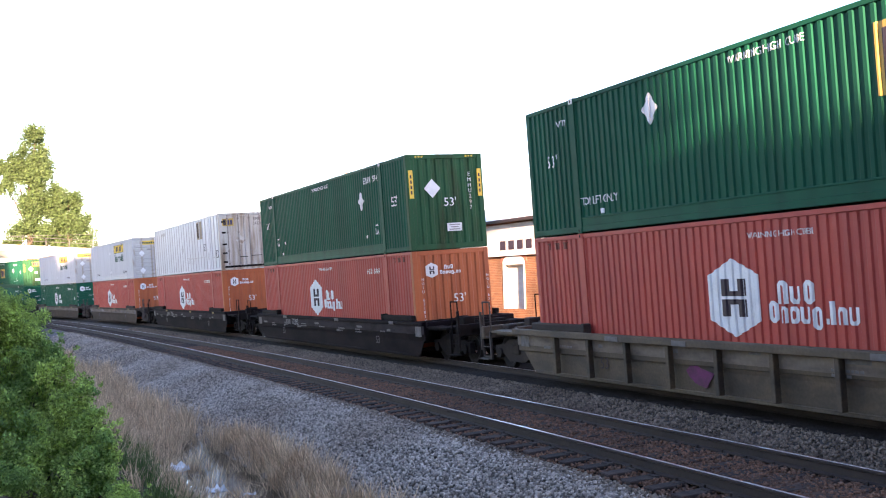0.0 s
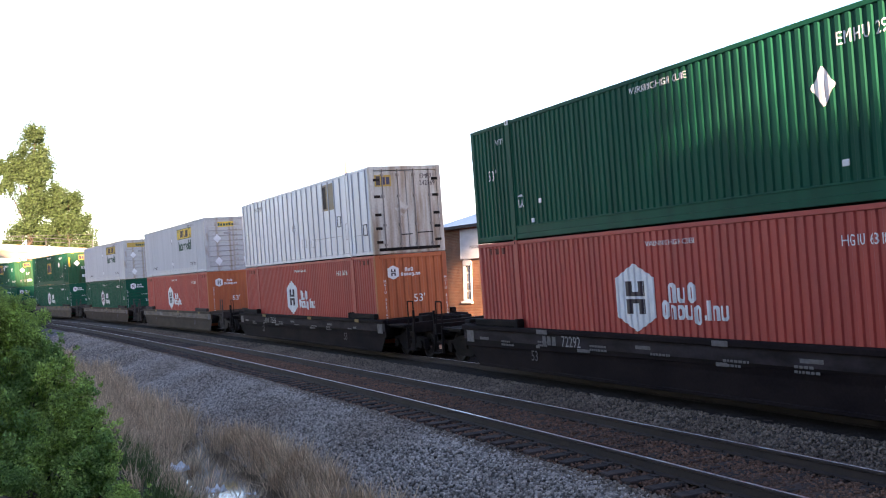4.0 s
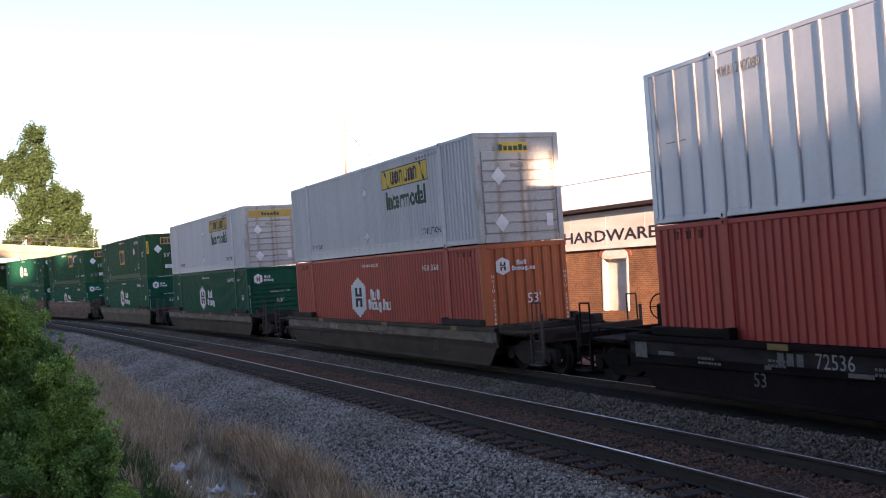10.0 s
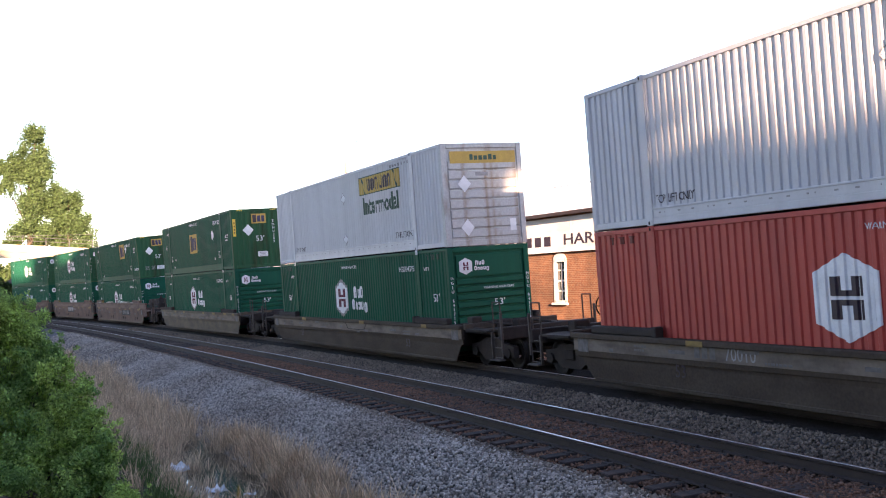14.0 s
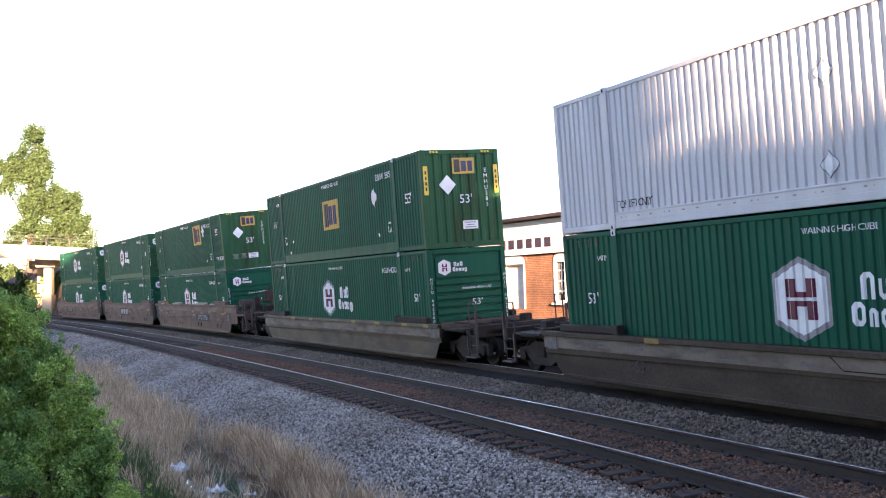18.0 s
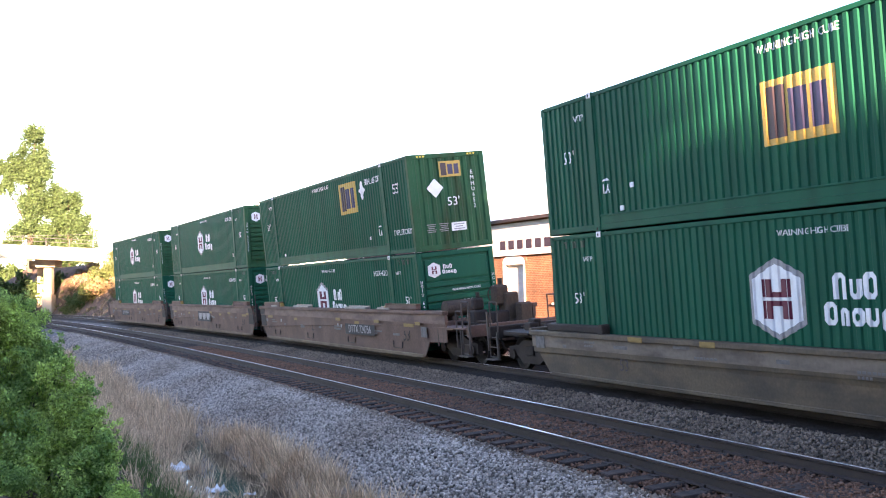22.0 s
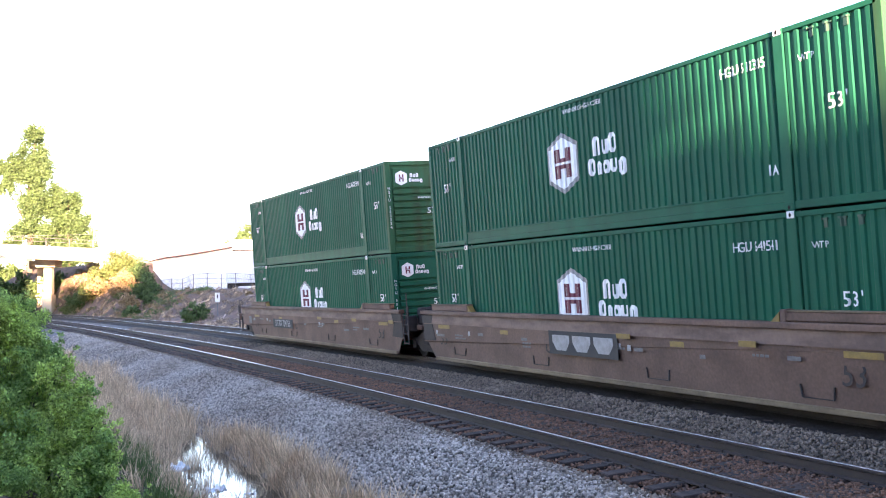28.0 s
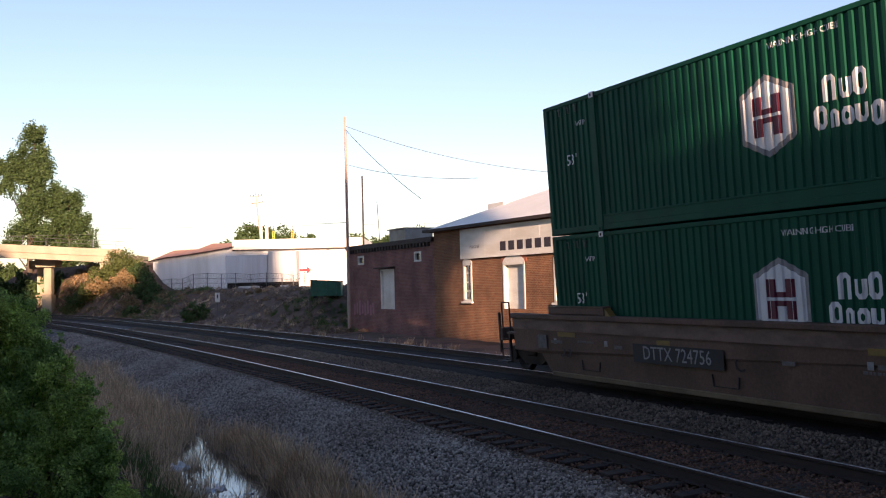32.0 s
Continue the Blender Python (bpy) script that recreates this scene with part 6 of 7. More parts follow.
simple("roof", merge((([(-8.5, E0, 5.0), (15.9, E0, 5.0), (15.9, E1, 5.0), (-8.5, E1, 5.0), (-4.7, 5.15, 7.0), (15.9, 5.15, 6.95)]),
                      [(0, 1, 5, 4), (1, 2, 5), (2, 3, 4, 5), (3, 0, 4), (0, 3, 2, 1)])), ROOF_W, depot)
simple("eave_board", merge(box_vf(-8.55, 15.9, E0 - 0.06, E0 - 0.01, 4.9, 5.04), box_vf(-8.56, -8.51, E0, E1, 4.9, 5.04)), DARKTRIM, depot)
for (a, b, z0, z1) in HOLES[1:3]:
    d = simple("door", merge(box_vf(a + 0.1, b - 0.1, 0.2, 0.26, z0, z1 - 0.1), *[box_vf(a + 0.2 + k * (b - a - 0.5) / 2, a + 0.1 + (k + 1) * (b - a - 0.3) / 2, 0.185, 0.2, z0 + q, z0 + q + 0.8) for k in (0, 1) for q in (0.15, 1.1)]), PAINT_W, depot, None, "white panelled door")
    simple("door_frame", merge(box_vf(a, a + 0.1, -0.03, 0.3, z0, z1), box_vf(b - 0.1, b, -0.03, 0.3, z0, z1), box_vf(a, b, -0.03, 0.3, z1 - 0.1, z1)), PAINT_W, depot)
    n = 9
    arc = [((a + b) / 2 + (b - a) / 2 * math.cos(math.pi * i / n), z1 + 0.36 * math.sin(math.pi * i / n)) for i in range(n + 1)]
    simple("arch_panel", prism(arc, -0.03, 0.02), PAINT_W, depot)
    arc2 = [((a + b) / 2 + ((b - a) / 2 + 0.22) * math.cos(math.pi * i / n), z1 + 0.56 * math.sin(math.pi * i / n)) for i in range(n + 1)]
    simple("arch_brick", prism(arc2 + arc[::-1], -0.02, 0.01), BRICK, depot)
for (a, b, z0, z1) in (HOLES[0], HOLES[3], HOLES[4]):
    w = simple("window", merge(box_vf(a, a + 0.13, -0.03, 0.2, z0, z1), box_vf(b - 0.13, b, -0.03, 0.2, z0, z1), box_vf(a, b, -0.03, 0.2, z1 - 0.12, z1), box_vf(a, b, -0.03, 0.2, z0, z0 + 0.1)), PAINT_W, depot, None, "white sash window frame")
    mx = (a + b) / 2
    simple("sash", merge(box_vf(mx - 0.03, mx + 0.03, 0.06, 0.12, z0 + 0.1, z1 - 0.12), *[box_vf(a + 0.13, b - 0.13, 0.06, 0.12, z0 + (z1 - z0) * k - 0.03, z0 + (z1 - z0) * k + 0.03) for k in (0.27, 0.5, 0.74)]), PAINT_W, w)
    simple("pane", box_vf(a + 0.13, b - 0.13, 0.09, 0.1, z0 + 0.1, z1 - 0.12), GLASS, w)
    simple("sill", box_vf(a - 0.1, b + 0.1, -0.12, 0.0, z0 - 0.1, z0, 0.02), PAINT_W, w)
    n = 9
    arc = [((a + b) / 2 + (b - a) / 2 * math.cos(math.pi * i / n), z1 + 0.24 * math.sin(math.pi * i / n)) for i in range(n + 1)]
    simple("arch_panel", prism(arc, -0.04, 0.0), PAINT_W, w)
sb = simple("sign_board", merge(box_vf(-4.9, 14.0, -0.1, -0.02, 3.45, 4.85), *[box_vf(x, x + 0.02, -0.106, -0.1, 3.45, 4.85) for x in np.arange(-2.5, 14, 2.4)], box_vf(-4.95, 14.05, -0.13, -0.1, 3.4, 3.47), box_vf(-4.95, -4.88, -0.13, -0.1, 3.4, 4.85)), PAINT_W, depot, None, "long white painted sign board with black words")


def on_front(x, z, out=0.104):
    return Matrix(((1, 0, 0, x), (0, 0, -1, -out), (0, 1, 0, z), (0, 0, 0, 1)))


letters("HARDWARE", 0.44, on_front(7.2, 3.89, 0.11), NAVY, sb, 1.75, bold=0.02)
for k in range(6):
    shared("name_bar", "n", lambda: plate(0.5, 0.42), NAVY, sb, on_front(-0.8 + 0.75 * k, 3.88, 0.105))
letters("PHONE", 0.16, on_front(11.95, 4.0, 0.11), NAVY, sb, 1.3)
letters("PHONE", 0.16, on_front(-3.5, 3.95, 0.11), GREYMARK, sb, 1.3)
simple("chimney", box_vf(-7.6, -5.9, 3.0, 4.2, 5.4, 6.4, 0.03), PAINT_W, depot)
simple("drain_pipe", merge(rod((15.6, -0.08, -0.5), (15.6, -0.08, 4.9), 0.05, 8)), PAINT_W, depot)

annex = root("brick_annex", "low dark red brick annex with flat roof and white door", "building", m=DM)
AH = [(-15.1, -13.2, 0.85, 3.15), (-18.55, -17.6, 3.5, 4.05), (-10.5, -9.6, 3.45, 4.0)]
simple("front_wall", wall_with_holes(-20.1, -8.12, -0.9, 4.45, AH), BRICK_OLD, annex)
simple("side_wall", box_vf(-20.1, -19.75, 0.35, 9.0, -0.9, 4.45), BRICK_OLD, annex)
simple("back_wall", box_vf(-20.1, -8.12, 9.0, 9.35, -0.9, 4.45), BRICK_OLD, annex)
simple("roof", box_vf(-20.1, -8.12, 0.35, 9.0, 4.2, 4.4), ROOF_W, annex)
simple("cornice", merge(box_vf(-20.25, -8.12, -0.16, 0.4, 4.45, 4.7), box_vf(-20.25, -19.7, -0.16, 9.4, 4.45, 4.7)), DARKTRIM, annex)
for x in np.arange(-20.0, -8.3, 0.42):
    shared("dentil", "d", lambda: box_vf(-0.1, 0.1, -0.13, 0.0, 4.22, 4.45), DARKTRIM, annex, Matrix.Translation((float(x), 0, 0)))
a, b, z0, z1 = AH[0]
simple("door", merge(box_vf(a + 0.1, b - 0.1, 0.12, 0.18, z0, z1 - 0.1), box_vf((a + b) / 2 - 0.02, (a + b) / 2 + 0.02, 0.1, 0.12, z0, z1 - 0.1)), PAINT_W, annex, None, "white boarded door")
simple("door_frame", merge(box_vf(a, a + 0.1, -0.03, 0.3, z0, z1), box_vf(b - 0.1, b, -0.03, 0.3, z0, z1), box_vf(a, b, -0.03, 0.3, z1 - 0.1, z1)), PAINT_W, annex)
simple("awning", box_vf(a - 0.3, b + 0.1, -0.35, 0.0, z1 + 0.05, z1 + 0.12, 0.01), DARKTRIM, annex)
for a, b, z0, z1 in AH[1:]:
    w = simple("vent_window", merge(box_vf(a, a + 0.1, -0.03, 0.2, z0, z1), box_vf(b - 0.1, b, -0.03, 0.2, z0, z1), box_vf(a, b, -0.03, 0.2, z1 - 0.1, z1), box_vf(a, b, -0.03, 0.2, z0, z0 + 0.1)), PAINT_W, annex)
    simple("pane", box_vf(a + 0.1, b - 0.1, 0.1, 0.12, z0 + 0.1, z1 - 0.1), GLASS, w)
simple("roof_unit", merge(box_vf(-16.5, -14.2, 1.2, 3.0, 4.41, 5.5, 0.03), box_vf(-16.6, -14.1, 1.1, 3.1, 5.5, 5.56), box_vf(-14.0, -13.2, 1.5, 2.4, 4.41, 4.9, 0.02)), mat("grey_galvanised_unit", (0.22, 0.22, 0.22), 0.5, 0.4, (0.12, 0.12, 0.12), 2), annex)
simple("wall_marks", merge(*[box_vf(-19.4 + 0.42 * k, -19.12 + 0.42 * k, -0.004, -0.001, 0.45 + 0.1 * (k % 2), 1.1 + 0.12 * (k % 3)) for k in range(8)]), mat("faded_pink_spray", (0.36, 0.16, 0.2), 0.8, 0, (0.25, 0.1, 0.11), 5), annex)

shed = root("white_shed", "white painted store wall with a stepped brick-edged parapet", "building", m=DM)
simple("front_wall", wall_with_holes(16.05, 36, -0.9, 5.55, [(18.6, 19.7, 0.6, 2.8)], 0.3), SHEET_W, shed)
simple("side_wall", box_vf(16.05, 16.35, 0.3, 10, -0.9, 5.55), BRICKWORK, shed)
simple("back_wall", box_vf(16.05, 36, 10, 10.3, -0.9, 5.55), SHEET_W, shed)
STEP_X = [17.15, 18.2, 19.15, 20.0, 21.0, 22.2, 36.0]
for i, (x0, x1) in enumerate(zip(STEP_X, STEP_X[1:])):
    z1 = (5.78, 5.92, 6.04, 6.14, 6.24, 6.3)[i]
    simple("parapet_step", box_vf(x0 + 0.1, x1, 0.0, 0.3, 5.55, z1), SHEET_W, shed)
    simple("parapet_brick", box_vf(x0, x0 + 0.1, -0.01, 0.31, 5.55, z1 + 0.03), BRICK, shed, None, "bare brick edge of the stepped parapet")
simple("parapet_brick", box_vf(16.02, 16.12, -0.012, 0.31, 4.7, 5.57), BRICK, shed, None, "bare brick edge of the stepped parapet")
simple("roof", box_vf(16.35, 35.7, 0.3, 10, 5.2, 5.35), ROOF_W, shed)
simple("ridge_cap", rod((-4.6, 5.15, 7.0), (15.85, 5.15, 6.955), 0.035, 8), mat("grey_ridge_flashing", (0.1, 0.085, 0.08), 0.6, 0.2, (0.2, 0.17, 0.15), 2.5), depot)
simple("vent_pipe", rod((11.6, 5.15, 6.9), (11.6, 5.15, 7.33), 0.025, 6), ROOF_W, depot)
simple("vent_cap", rod((11.6, 5.15, 7.33), (11.6, 5.15, 7.62), 0.09, 8, 0.02), DARKTRIM, depot)
sd_door = simple("door", box_vf(18.63, 19.67, 0.02, 0.08, 0.6, 2.77), PAINT_W, shed)
for k in range(6):
    shared("door_board", "b", lambda: box_vf(0, 0.1, 0.012, 0.02, 0.65, 2.7), PAINT_W, sd_door, Matrix.Translation((18.7 + 0.16 * k, 0, 0)))
simple("door_frame", merge(box_vf(18.6, 18.63, -0.02, 0.3, 0.6, 2.8), box_vf(19.67, 19.7, -0.02, 0.3, 0.6, 2.8), box_vf(18.6, 19.7, -0.02, 0.3, 2.77, 2.8), box_vf(19.14, 19.17, 0.0, 0.012, 0.6, 2.77)), DARKTRIM, shed)

# ---- poles and wires ----
def utility_pole(x, y, z, high, arms, label, lean=0.0, thick=0.14, wood=POLE_M):
    p = root("utility_pole", label, "utility pole", m=Matrix.Translation((x, y, z)) @ Matrix.Rotation(lean, 4, "Y"))
    simple("pole", rod((0, 0, 0), (0, 0, high), thick, 10, thick * 0.65), wood, p)
    for za in arms:
        simple("crossarm", box_vf(-0.75, 0.75, -0.05, 0.05, za - 0.05, za + 0.05, 0.01), wood, p)
        for q in (-0.68, -0.3, 0.3, 0.68):
            simple("insulator", rod((q, 0, za + 0.06), (q, 0, za + 0.22), 0.035, 6, 0.05), WIRE_M, p)
    return p


utility_pole(-5.9, 63.2, -0.6, 13.4, (), "tall weathered wooden utility pole beside the annex", 0.0, 0.11)
utility_pole(-7.0, 90, 1.5, 10.5, (), "dark wooden utility pole in the distance", thick=0.1, wood=DARKTRIM)
utility_pole(-21.3, 122, 2.0, 12.0, (11.4, 10.6), "thin leaning utility pole in the distance", -0.085, 0.09, POLE_M)
utility_pole(-6.2, 105, 1.0, 10.0, (), "thin dark pole far beyond the annex", -0.05, 0.05, DARKTRIM)
for k, (a, b, sag) in enumerate((((-64, 120, 9.6), (-40, 122, 9.3), 0.15), ((-5.9, 63.2, 12.2), (7.0, 60, 8.6), 0.5), ((-5.9, 63.2, 12.0), (-1.0, 50, 6.4), 0.2), ((-5.9, 63.2, 9.8), (2.0, 56, 8.0), 0.3), ((-5.9, 63.2, 6.2), (-8.0, 64, 6.2), 0.02))):
    a, b = Vector(a), Vector(b)
    pts = [a.lerp(b, i / 10) - Vector((0, 0, sag * 4 * (i / 10) * (1 - i / 10))) for i in range(11)]
    w = simple("overhead_wire", merge(*[rod(p, q, 0.016, 5) for p, q in zip(pts, pts[1:])]), WIRE_M)
    tagged(w, "thin grey overhead wire from the utility pole", "wire")

sp = root("track_sign", "white lineside marker sign on a thin post", "sign", m=Matrix.Translation((-18.2, 82.0, -0.55)))
simple("post", rod((0, 0, 0), (0, 0, 2.5), 0.04, 6), WIRE_M, sp)
simple("sign_face", box_vf(-0.2, 0.2, -0.06, -0.04, 1.8, 2.55, 0.005), PAINT_W, sp)
simple("sign_print", merge(box_vf(-0.05, 0.05, -0.066, -0.06, 2.1, 2.4)), NAVY, sp)

# ---- white warehouse yard ----
ware = root("white_warehouse", "long white sheet-metal warehouse behind the fence", "building", m=Matrix.Translation((0, 118, 0)))
LEFT_WALL = [(-33.6, 5.7), (-32.13, 6.1), (-29.2, 6.42), (-25.4, 6.98), (-24.1, 7.2)]
RED_TOP = [(-24.1, 7.79), (-27.46, 7.81), (-29.17, 7.2), (-32.12, 7.08), (-34.0, 5.95)]
simple("wall", prism([(-33.6, 1.8)] + LEFT_WALL + [(-24.1, 1.8)], 0, 0.3), SHEET_W, ware)
simple("wall", box_vf(-24.1, -9.5, 0.0, 0.3, 1.8, 6.75), SHEET_W, ware)
simple("side_wall", box_vf(-33.6, -33.3, 0.3, 16, 1.8, 5.5), SHEET_W, ware)
RUST = mat("rust_red_roof_sheet", (0.5, 0.27, 0.19), 0.7, 0, (0.36, 0.18, 0.13), 1)
# the sheet roof leans back from the wall's head to a broken ridge
lower, upper = [(-34.0, 5.72)] + LEFT_WALL[1:], RED_TOP[::-1]
simple("roof", ([(x, -0.5, z + 0.02) for x, z in lower] + [(x, 3.5, z) for x, z in upper] + [(x, 14, z - 1.2) for x, z in upper],
                [(i, i + 1, i + 6, i + 5) for i in range(4)] + [(i + 5, i + 6, i + 11, i + 10) for i in range(4)]), RUST, ware)
simple("roof_edge", prism([(x, z - 0.1) for x, z in lower] + [(x, z + 0.04) for x, z in lower[::-1]], -0.56, -0.5), DARKTRIM, ware)
for x in (-22.1, -21.4):
    simple("vent_stack", rod((x, 6, 7.9), (x, 6, 10.3), 0.2, 10), PAINT_W, ware)
for x in (-24.9, -22.1, -4.19, -2.61):
    sg = root("traffic_signal", "yellow traffic signal hanging on a wire beyond the roofs", "traffic signal", m=Matrix.Translation((x, 150, 9.6)))
    simple("housing", box_vf(-0.2, 0.2, -0.15, 0.15, 0, 1.1, 0.04), YELLOW, sg)
    simple("hanger", rod((0, 0, 1.1), (0, 0, 1.667 - 0.8 * (x + 60) / 90 + 0.56), 0.03, 6), WIRE_M, sg)
    for k in range(3):
        simple("lens", rod((0, -0.15, 0.2 + 0.33 * k), (0, -0.2, 0.2 + 0.33 * k), 0.12, 10), GLASS, sg)
simple_wire = simple("overhead_wire", rod((-60, 150, 11.8), (30, 150, 11.0), 0.02, 5), WIRE_M)
for x, z in ((-60, 11.8), (30, 11.0)):
    utility_pole(x, 150, 0.0, z + 0.4, (), "wooden pole that holds the signal wire")
tagged(simple_wire, "thin wire that carries the traffic signals", "wire")
simple("roof_slab", box_vf(-24.3, -9.3, -0.5, 16, 6.76, 7.95), ROOF_W, ware)
simple("gutter", box_vf(-24.3, -9.3, -0.56, -0.5, 6.7, 6.82), DARKTRIM, ware)
for x in np.arange(-32.2, -9.8, 1.5):
    shared("wall_rib", "r", lambda: box_vf(-0.04, 0.04, -0.05, 0.0, 2.0, 5.5), SHEET_W, ware, Matrix.Translation((float(x), 0, 0)))
arrow = simple("red_arrow", prism([(-17.0, 4.15), (-15.8, 4.15), (-15.8, 3.85), (-15.3, 4.3), (-15.8, 4.75), (-15.8, 4.45), (-17.0, 4.45)], -0.06, -0.04), RED_P, ware, None, "painted red arrow")
for x0, x1, z1, mt, lb in ((-23.5, -19.0, 5.9, ALU, "grey ribbed cargo trailer body parked in the yard"), (-18.95, -15.85, 6.3, WHITE, "white cargo trailer parked in the yard")):
    tr = root("cargo_trailer", lb, "trailer", m=Matrix.Translation((0, 110, 0)))
    simple("body", box_vf(x0, x1, 0, 2.5, 2.95, z1, 0.05), mt, tr)
    simple("chassis", box_vf(x0 + 0.1, x1 - 0.1, 0.3, 2.2, 2.6, 2.95), GRIME, tr)
    for x in (x0 + 0.5, x1 - 0.5):
        simple("wheel", rod((x, 0.2, 2.55), (x, 2.3, 2.55), 0.42, 14), GRIME, tr)
    for x in np.arange(x0 + 0.3, x1, 0.5):
        shared("body_rib", (mt.name, z1), lambda: box_vf(-0.03, 0.03, -0.03, 0.0, 3.0, z1 - 0.05), mt, tr, Matrix.Translation((float(x), 0, 0)))
fence = root("chain_link_fence", "grey chain-link fence on top of the embankment", "fence")
FP = [(-31.0, 112), (-26, 106), (-21, 103), (-16, 101), (-12.5, 100)]
def fence_at(u):
    k = min(int(u), len(FP) - 2)
    f = u - k
    x, y = FP[k][0] + f * (FP[k + 1][0] - FP[k][0]), FP[k][1] + f * (FP[k + 1][1] - FP[k][1])
    return Vector((x, y, float(ground_z([x], [y])[0])))
for i in range(13):
    p = fence_at(i / 3.001)
    simple("fence_post", rod(p - Vector((0, 0, 0.3)), p + Vector((0, 0, 1.6)), 0.035, 6), WIRE_M, fence)
    if i:
        for dz in (0.1, 0.55, 1.05, 1.55):
            simple("fence_rail", rod(o + Vector((0, 0, dz)), p + Vector((0, 0, dz)), 0.02 if dz > 1 else 0.01, 5), WIRE_M, fence)
        for j in range(9):
            q0, q1 = o.lerp(p, j / 9), o.lerp(p, (j + 1) / 9)
            shared("fence_mesh", (i, j), lambda: merge(rod(q0 + Vector((0, 0, 0.1)), q1 + Vector((0, 0, 1.5)), 0.006, 4), rod(q1 + Vector((0, 0, 0.1)), q0 + Vector((0, 0, 1.5)), 0.006, 4)), WIRE_M, fence)
    o = p
dump = root("dumpster", "dark green steel dumpster beside the warehouse", "dumpster", m=Matrix.Translation((-8.2, 71.5, float(ground_z([-8.2], [71.5])[0]) - 0.02)))
simple("body", prism([(-1.05, 0.1), (1.05, 0.1), (1.05, 1.05), (-1.05, 1.2)], -0.8, 0.8), DUMP, dump)
simple("lid", prism([(-1.1, 1.2), (1.1, 1.05), (1.1, 1.11), (-1.1, 1.26)], -0.85, 0.85), GRIME, dump)
for x in (-0.7, 0.0, 0.7):
    shared("rib", "r", lambda: box_vf(-0.05, 0.05, -0.85, -0.8, 0.15, 1.0), DUMP, dump, Matrix.Translation((x, 0, 0)))
for x in (-0.8, 0.8):
    shared("foot", "f", lambda: box_vf(-0.08, 0.08, -0.7, 0.7, 0.0, 0.1), GRIME, dump, Matrix.Translation((x, 0, 0)))

# ---- behind the camera: an unseen leaf screen, added to keep the evening sun off the near ground ----
# outline across the sun's rays, notched where sunlight should come through
SHADE_BELT = [(-60, 29.6), (-30, 29.3), (-24, 29.0), (-23.3, 25.0), (-21.5, 24.2), (-19.4, 23.8), (-19.0, 26.0), (-15.6, 25.6), (-15.2, 22.7), (-8.6, 22.5), (-7.6, 25), (-6.6, 27.4), (3, 28.3), (6.6, 27.8), (7.0, 20.4), (10.6, 19.6), (14.4, 16.8), (13.2, 13.6), (11.9, 12.2), (11.9, 7.9), (11.4, 8.6), (11.0, 10.3), (7.7, 10.9), (8.05, 9.4), (8.6, 7.9), (9.2, 7.0), (13.5, 6.2), (20, 5.2), (42, 4.4), (42, -6.4), (-60, -6.4)]
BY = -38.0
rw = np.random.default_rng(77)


def inside(poly, x, y):
    hit = np.zeros(len(x), bool)
    for (x0, y0), (x1, y1) in zip(poly, poly[1:] + poly[:1]):
        if y0 != y1:
            hit ^= ((y0 > y) != (y1 > y)) & (x < (x1 - x0) * (y - y0) / (y1 - y0) + x0)
    return hit


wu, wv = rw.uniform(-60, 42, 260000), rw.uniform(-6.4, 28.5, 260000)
ok = inside(SHADE_BELT, wu, wv)
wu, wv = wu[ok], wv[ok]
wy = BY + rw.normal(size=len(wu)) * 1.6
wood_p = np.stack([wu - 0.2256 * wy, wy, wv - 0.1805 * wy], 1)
scatter("woods", LEAF_V, LEAF_F, 4, wood_p, random_turns(rw, len(wood_p)) * rw.uniform(0.35, 0.75, len(wood_p))[:, None, None], "unseen mass of leaves added behind the viewer to shape the sunlight", "woods", LEAF)
# trunks added to the leaf screen, out of view
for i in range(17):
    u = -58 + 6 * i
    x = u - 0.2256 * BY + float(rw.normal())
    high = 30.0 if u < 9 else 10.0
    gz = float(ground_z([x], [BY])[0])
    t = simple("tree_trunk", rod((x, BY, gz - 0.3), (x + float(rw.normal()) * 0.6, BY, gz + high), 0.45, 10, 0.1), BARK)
    tagged(t, "grey-brown bare trunk added under the unseen shade-casting leaves", "tree trunk", "trunks of the woods")


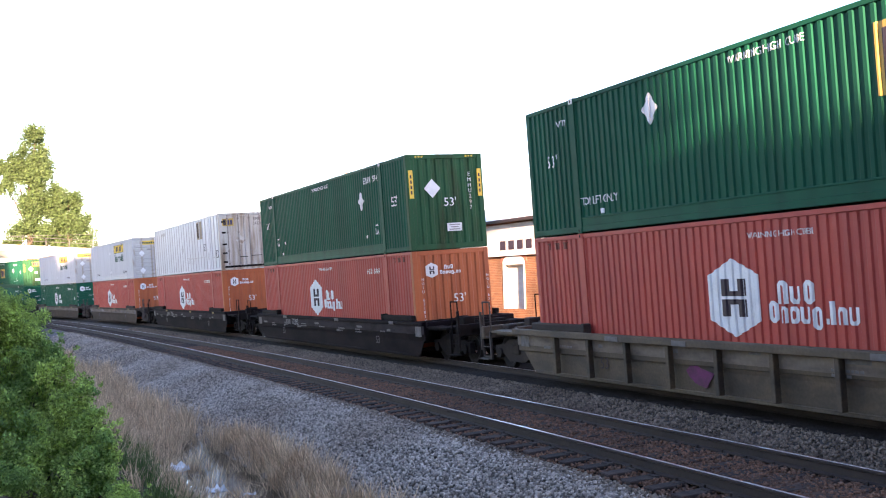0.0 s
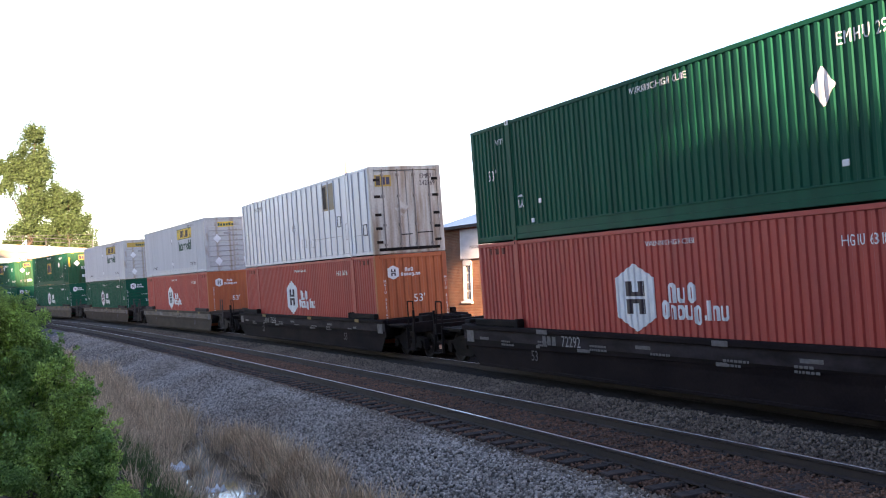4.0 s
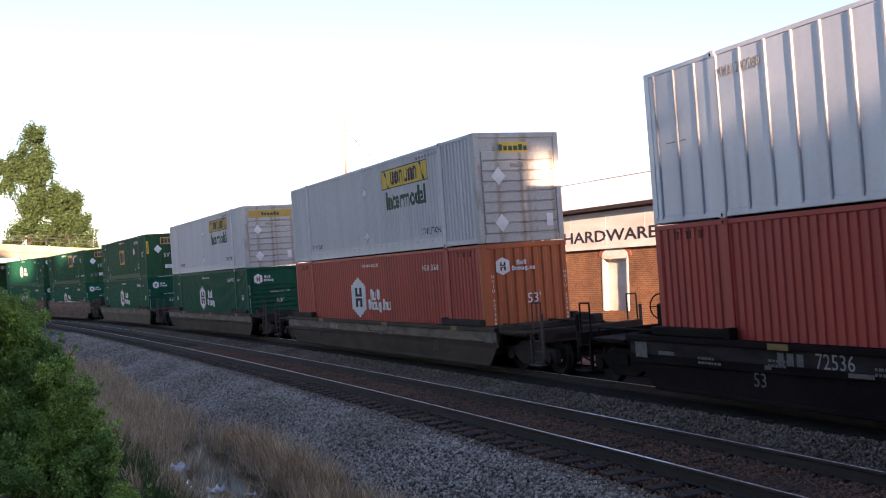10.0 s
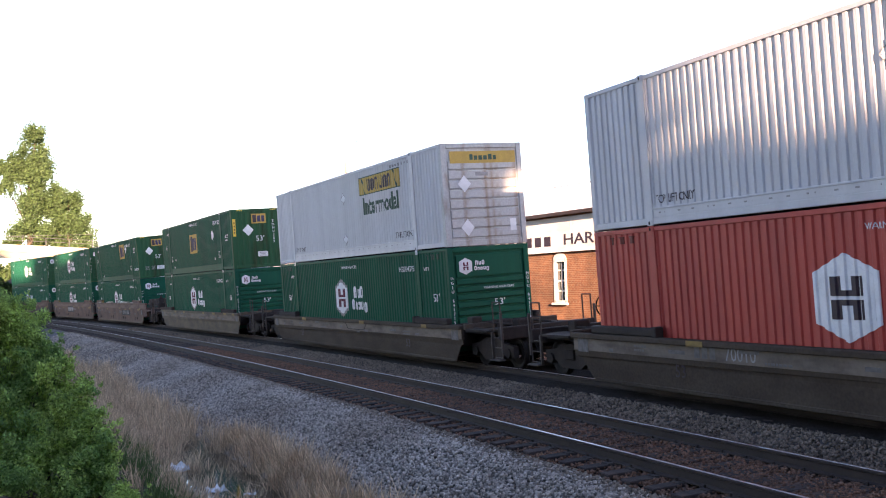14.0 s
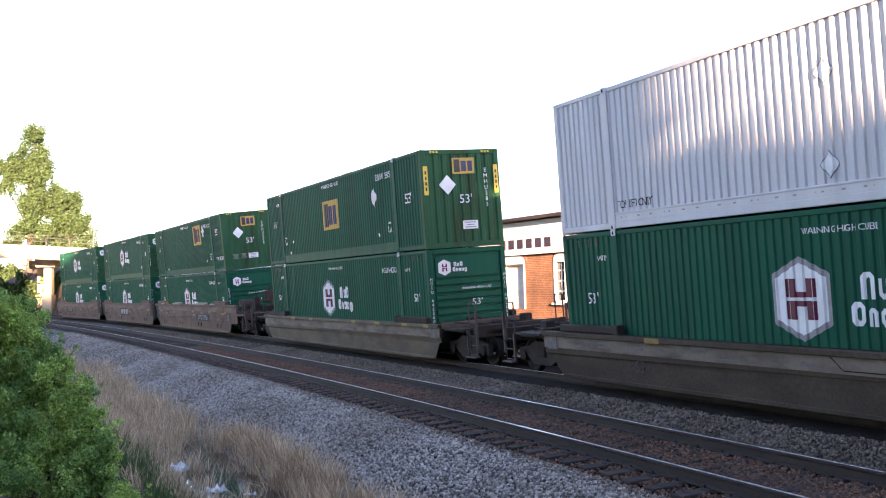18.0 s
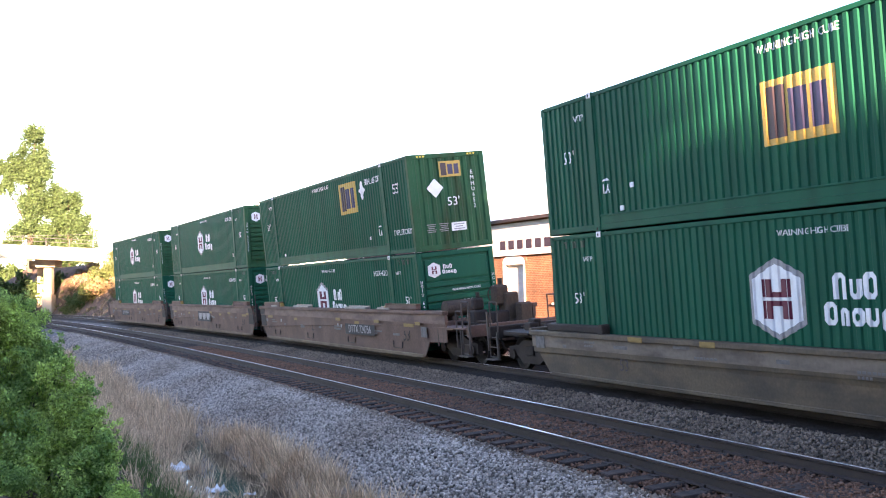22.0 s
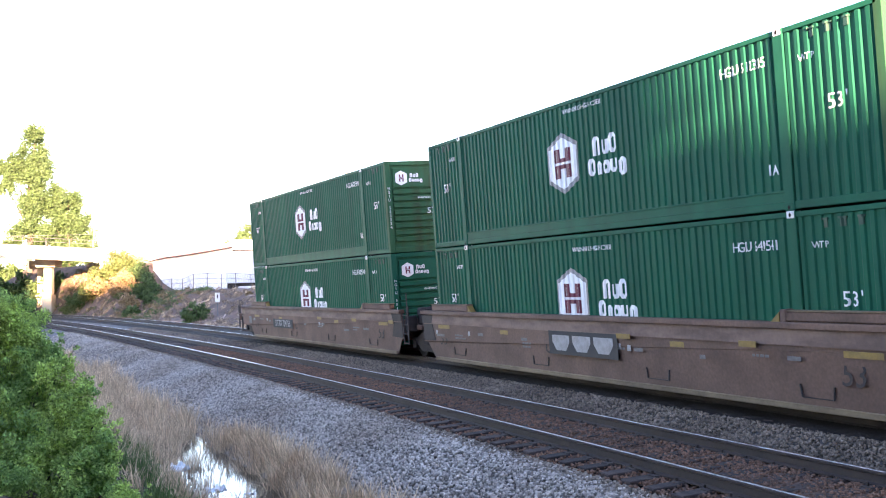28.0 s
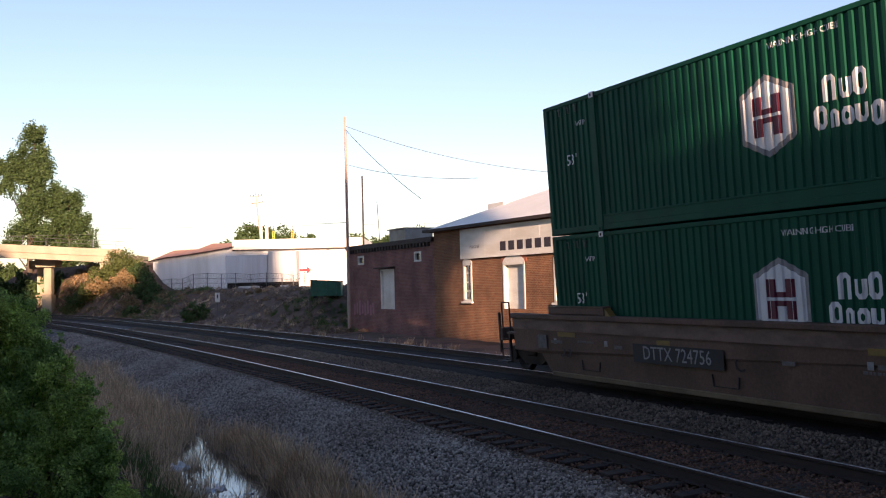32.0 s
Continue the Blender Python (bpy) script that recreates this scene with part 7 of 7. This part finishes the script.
# ---- litter ----
def litter(px, py, pz, size, seed, label, material=DECAL):
    """A crumpled sheet of thin plastic."""
    rng = np.random.default_rng(seed)
    n = 7
    g = np.linspace(-1, 1, n)
    v = [(float(a * size + rng.normal() * size * 0.1), float(b * size * 0.6 + rng.normal() * size * 0.1), float(abs(rng.normal()) * size * 0.34)) for a in g for b in g]
    f = [(i * n + j, (i + 1) * n + j, (i + 1) * n + j + 1, i * n + j + 1) for i in range(n - 1) for j in range(n - 1)]
    ob = simple("litter", (v, f), material, None, Matrix.Translation((px, py, pz)))
    tagged(ob, label, "litter")


litter(-5.05, 18.75, -1.16, 0.28, 3, "crumpled white plastic lying in the wet ditch")
litter(-3.85, 16.95, -1.18, 0.16, 4, "crumpled white plastic lying in the wet ditch")
litter(-3.3, 17.0, -1.25, 0.09, 5, "crumpled white plastic lying in the wet ditch")
litter(-8.54, 34.55, -0.73, 0.05, 6, "small white scrap on the ballast slope")
litter(2.50, 24.57, -0.38, 0.07, 7, "small pale scrap on the ballast between the tracks")
litter(-0.99, 19.52, -0.48, 0.05, 8, "small white scrap on the ballast slope")
litter(-5.31, 27.48, -0.78, 0.04, 9, "small white scrap on the ballast slope")

# ---- what moves ----
# boxes that sit askew on their car: sideways, up, lean in degrees; lower box, upper box
LEANS = {6: ((0.06, -0.03, 2.2), (-0.02, -0.01, 2.5))}


def motions():
    times = [0.5 * k for k in range(65)]
    for i, (gap, _, _) in enumerate(STACKS):
        poses = [(t, unit_pose(run_of(t) + gap)) for t in times]
        walk(CARS[i], poses)
        low, top = LEANS.get(i, ((0, 0, 0), (0, 0, 0)))
        walk(LOWS[i], [(t, m @ Matrix.Translation((0, low[0], BOX_LOW + low[1])) @ Matrix.Rotation(radians(low[2]), 4, "X")) for t, m in poses])
        walk(TOPS[i], [(t, m @ Matrix.Translation((0, top[0], BOX_TOP + top[1])) @ Matrix.Rotation(radians(top[2]), 4, "X")) for t, m in poses])
    ticks = [k / 15 for k in range(481)]
    for w, at, i in WHEELS:
        walk(w, [(t, Matrix.Translation(at) @ Matrix.Rotation((run_of(t) + i) / WHEEL_R, 4, "Y")) for t in ticks])


motions()
